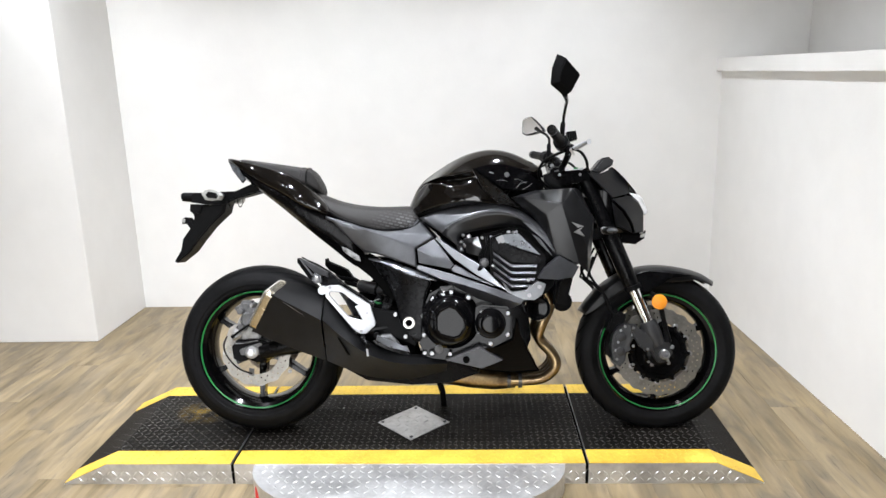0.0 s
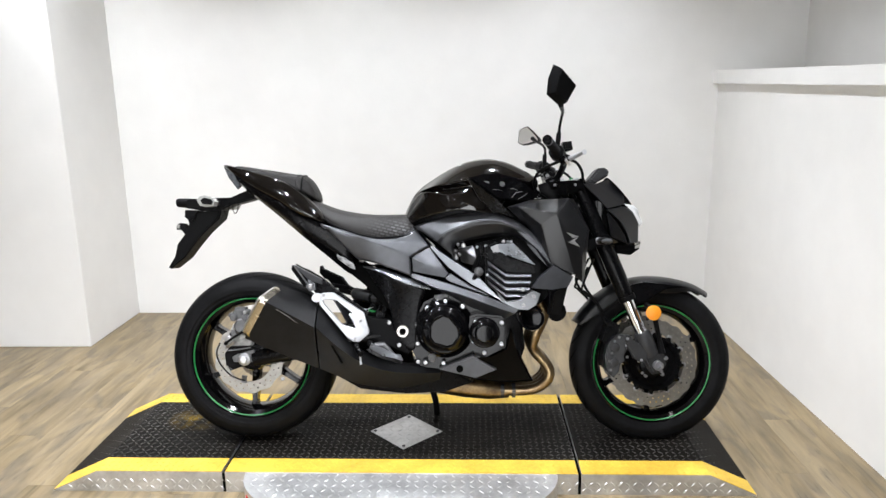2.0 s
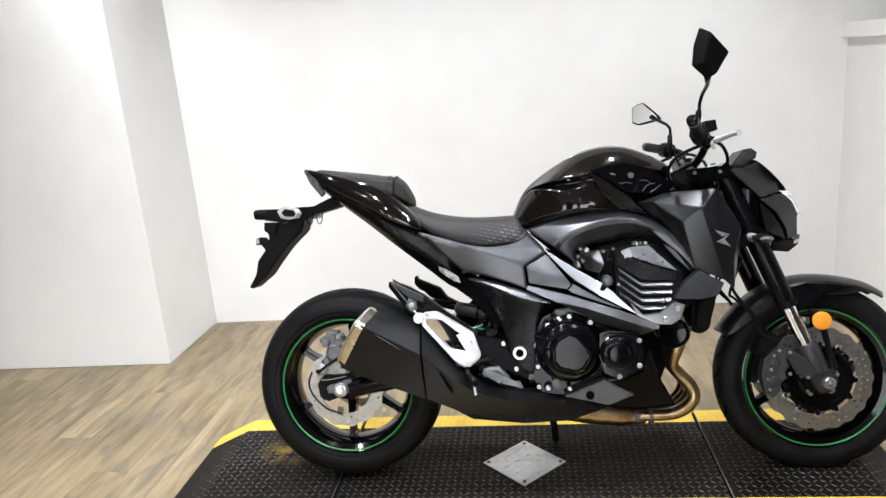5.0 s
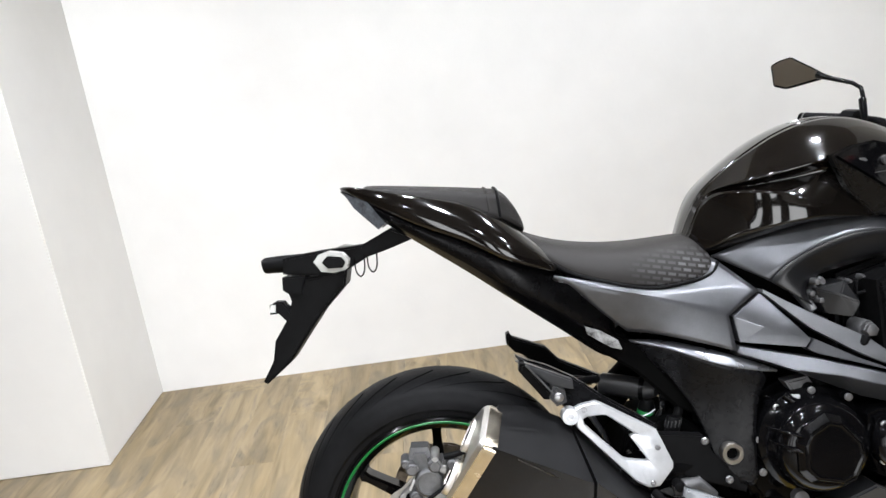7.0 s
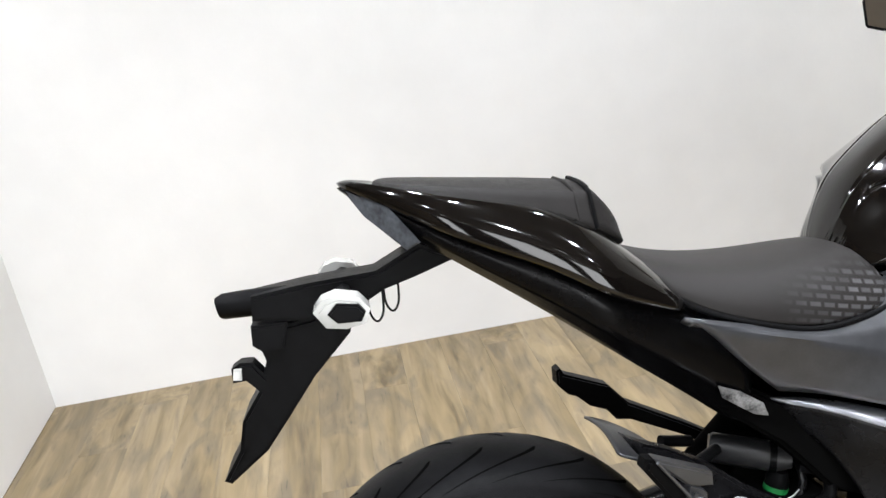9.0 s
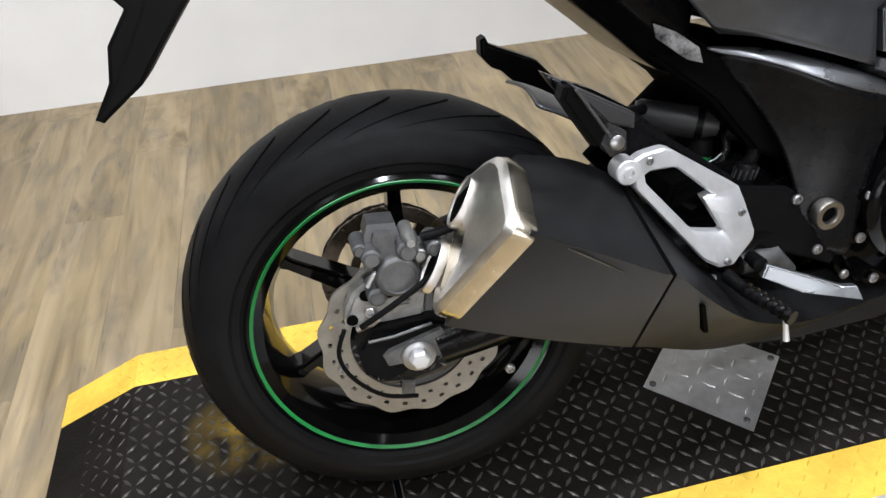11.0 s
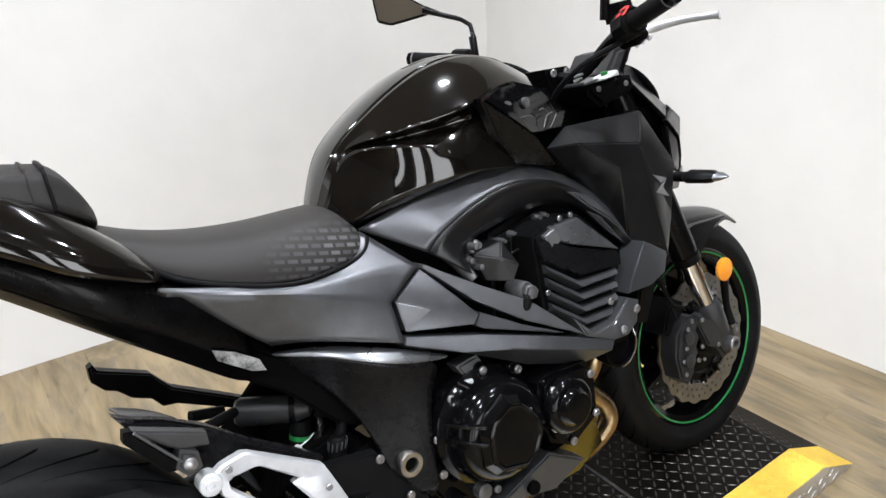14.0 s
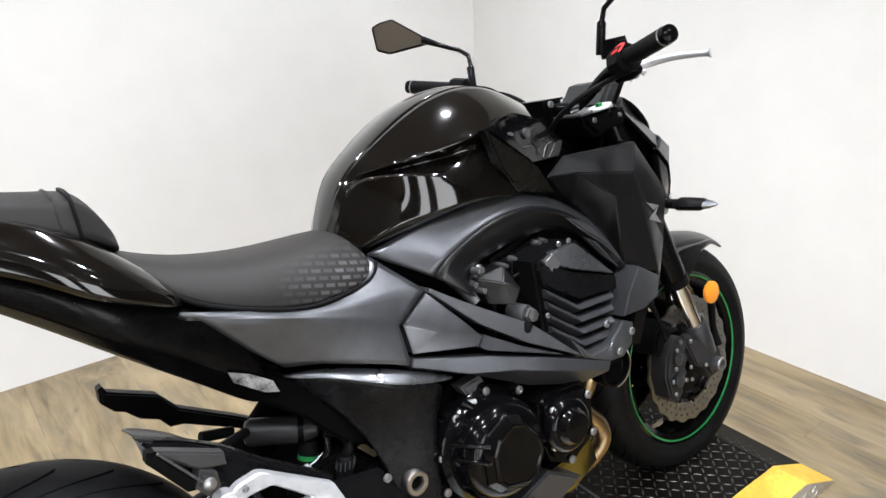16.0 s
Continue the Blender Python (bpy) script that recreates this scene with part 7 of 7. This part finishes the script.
for side in (-1, 1):
    e, i = Vector((GR_END.x, side * -GR_END.y, GR_END.z)), Vector((GR_IN.x, side * -GR_IN.y, GR_IN.z))
    d = (e - i).normalized()
    part("grip", tube([i, i + d * 0.005, i + d * 0.105, i + d * 0.11], [0.0175, 0.016, 0.0155, 0.016], 18), M_RUBBER, bar, "black rubber grip", smooth=50)
    part("bar_end", tube([i + d * 0.11, i + d * 0.124, i + d * 0.128], [0.0155, 0.015, 0.009], 16), M_DARK, bar, "dark bar end weight", smooth=40)
    part("bar_ring", tube([i + d * 0.1085, i + d * 0.1115], 0.0163, 18), M_BOLT, bar, "thin silver bar end ring", smooth=40)
    sw = part("switch_housing", tube([i - d * 0.045, i - d * 0.04, i - d * 0.004, i], [0.02, 0.026, 0.026, 0.022], 10), M_MATTE, bar, "black switch housing", smooth=35)
    if side < 0:
        part("kill_switch", slab([tuple(i - d * 0.03 + Vector((-0.022, -0.008, 0.014))), tuple(i - d * 0.012 + Vector((-0.022, -0.008, 0.014))), tuple(i - d * 0.012 + Vector((-0.006, -0.008, 0.028))), tuple(i - d * 0.03 + Vector((-0.006, -0.008, 0.028)))], 0.012, 0.002), M_RED, sw, "red stop switch")
    piv = i - d * 0.05 + Vector((0.03, 0, -0.012))
    tip = Vector((1.153, side * 0.362, 1.002))
    lev = part("lever", tube([piv, piv.lerp(tip, 0.2) + Vector((0.012, 0, 0.004)), piv.lerp(tip, 0.5) + Vector((0.014, 0, 0.006)), piv.lerp(tip, 0.85) + Vector((0.004, 0, 0.002)), piv.lerp(tip, 0.97), tip], [0.009, 0.008, 0.0065, 0.0055, 0.006, 0.009], 10, smooth_steps=3), M_CAST, bar, "silver hand lever", smooth=50)
    part("lever_mount", tube([i - d * 0.05, piv, piv + d * 0.012], [0.016, 0.014, 0.012], 10), M_MATTE, lev, smooth=40)
    if side < 0:
        part("fluid_reservoir", slab([(1.105, -0.21, 1.055), (1.135, -0.21, 1.058), (1.14, -0.21, 1.03), (1.11, -0.21, 1.022)], 0.045, 0.006), M_MATTE, lev, "black brake fluid reservoir", smooth=40)
        part("master_cylinder", tube([i - d * 0.062 + Vector((0.012, 0, -0.020)), i - d * 0.02 + Vector((0.020, 0, -0.022)), i - d * 0.004 + Vector((0.022, 0, -0.022))], [0.012, 0.014, 0.009], 12), M_DARK, lev, "black brake master cylinder", smooth=40)
        for w in (0.012, 0.034, 0.054):
            part("clamp_bolt", tube([i - d * w + Vector((0.030, -0.004, -0.026)), i - d * w + Vector((0.031, -0.010, -0.030))], 0.005, 8), M_CAST, lev, "small bright clamp bolt", smooth=40)
    part("cable", tube([piv, (1.16, side * 0.17, 0.985), (1.185, side * 0.12, 0.94), (1.165, side * 0.08, 0.85)], 0.005, 8, smooth_steps=5), M_MATTE, bar, "black control cable", smooth=60)
    part("cable", tube([i - d * 0.05 + Vector((0, 0, -0.02)), (1.03, side * 0.17, 0.96), (1.02, side * 0.10, 0.91), (1.08, side * 0.06, 0.86)], 0.005, 8, smooth_steps=5), M_MATTE, bar, smooth=60)

# mirrors
lm = [(1.000, 0.440, 1.195), (1.011, 0.420, 1.204), (1.040, 0.400, 1.204), (1.071, 0.330, 1.151), (1.078, 0.310, 1.130), (1.016, 0.400, 1.122), (0.999, 0.430, 1.136)]
stem = [(1.078, 0.310, 1.134), (1.097, 0.270, 1.124)]
def mirror_thing(side):
    f = (lambda P: [(x, y * side, z) for x, y, z in P])
    zc = 0.0
    outl = [Vector(p) for p in f(lm)]
    cen = sum(outl, Vector()) / len(outl)
    n = Vector()
    for p, q in zip(outl, outl[1:] + outl[:1]):
        n += (p - cen).cross(q - cen)
    n = n.normalized() if n.x < 0 else -n.normalized()
    outl = [p - n * (p - cen).dot(n) for p in outl]
    body = bmesh.new()
    fr = [body.verts.new(p) for p in outl]
    bk = [body.verts.new(cen + (p - cen) * 0.78 - n * 0.03) for p in outl]
    body.faces.new(fr)
    body.faces.new(bk[::-1])
    for k in range(len(fr)):
        body.faces.new((fr[k], bk[k], bk[(k + 1) % len(fr)], fr[(k + 1) % len(fr)]))
    bmesh.ops.recalc_face_normals(body, faces=body.faces[:])
    bmesh.ops.bevel(body, geom=body.edges[:], offset=0.003, segments=2, affect="EDGES", clamp_overlap=True)
    mir = part("mirror", body, M_MATTE, bike, "black angular rear-view mirror", smooth=40)
    g = bmesh.new()
    a = [g.verts.new(cen + (p - cen) * 0.87 + n * 0.0012) for p in outl]
    fc = g.faces.new(a)
    if fc.normal.dot(n) < 0:
        bmesh.ops.reverse_faces(g, faces=[fc])
    part("mirror_glass", g, M_MIRROR, mir, "mirror glass")
    part("mirror_stem", tube(f([(1.048, 0.30, 1.138), (1.062, 0.262, 1.120), (1.080, 0.215, 1.100), (1.088, 0.196, 1.084), (1.088, 0.192, 1.062), (1.086, 0.192, 1.058), (1.084, 0.190, 1.0)]), [0.009, 0.0055, 0.005, 0.005, 0.005, 0.0085, 0.0085], 10), M_DARK, mir, "black mirror stem", smooth=60)
    return mir


mirror_thing(1)
mr = [(1.049, -0.420, 1.267), (1.109, -0.400, 1.202), (1.077, -0.360, 1.142), (1.027, -0.420, 1.170), (1.032, -0.430, 1.219)]
body = bmesh.new()
n = Vector((-0.8, 0.5, 0.1)).normalized()
outl = [Vector(p) for p in mr]
cen = sum(outl, Vector()) / len(outl)
fr = [body.verts.new(p) for p in outl]
bk = [body.verts.new(cen + (p - cen) * 0.78 - n * 0.03) for p in outl]
body.faces.new(fr)
body.faces.new(bk[::-1])
for k in range(len(fr)):
    body.faces.new((fr[k], bk[k], bk[(k + 1) % len(fr)], fr[(k + 1) % len(fr)]))
bmesh.ops.recalc_face_normals(body, faces=body.faces[:])
bmesh.ops.bevel(body, geom=body.edges[:], offset=0.003, segments=2, affect="EDGES", clamp_overlap=True)
mir = part("mirror", body, M_MATTE, bike, "black angular rear-view mirror", smooth=40)
part("mirror_stem", tube([(1.080, -0.362, 1.150), (1.094, -0.300, 1.140), (1.098, -0.225, 1.128), (1.097, -0.195, 1.110), (1.096, -0.188, 1.090), (1.095, -0.187, 1.086), (1.090, -0.180, 1.030)], [0.009, 0.0055, 0.005, 0.005, 0.005, 0.0085, 0.0085], 10), M_DARK, mir, "black mirror stem", smooth=60)

# ---- floor planks, last ----
PW, PL = 0.152, 1.21
me = bpy.data.meshes.new("plank")
bm = box(0.0003, PW - 0.0003, 0.0003, PL - 0.0003, -0.006, 0.0)
bm.to_mesh(me)
bm.free()
me.materials.append(M_WOOD)
rng = random.Random(7)
x, col = -4.1, 0
while x < 2.73:
    cuts = [-5.1]
    y = -5.1 + (col * 0.437 + rng.uniform(-0.1, 0.1)) % PL
    while y < BACK + 0.05:
        if y - cuts[-1] > 0.1:
            cuts.append(y)
        y += PL
    cuts.append(BACK + 0.1)
    for y0, y1 in zip(cuts, cuts[1:]):
        ob = new("plank", me)
        ob.parent = floor
        ob.location = (x, y0, 0.0)
        ob.scale = (1, (y1 - y0) / PL, 1)
    x += PW
    col += 1
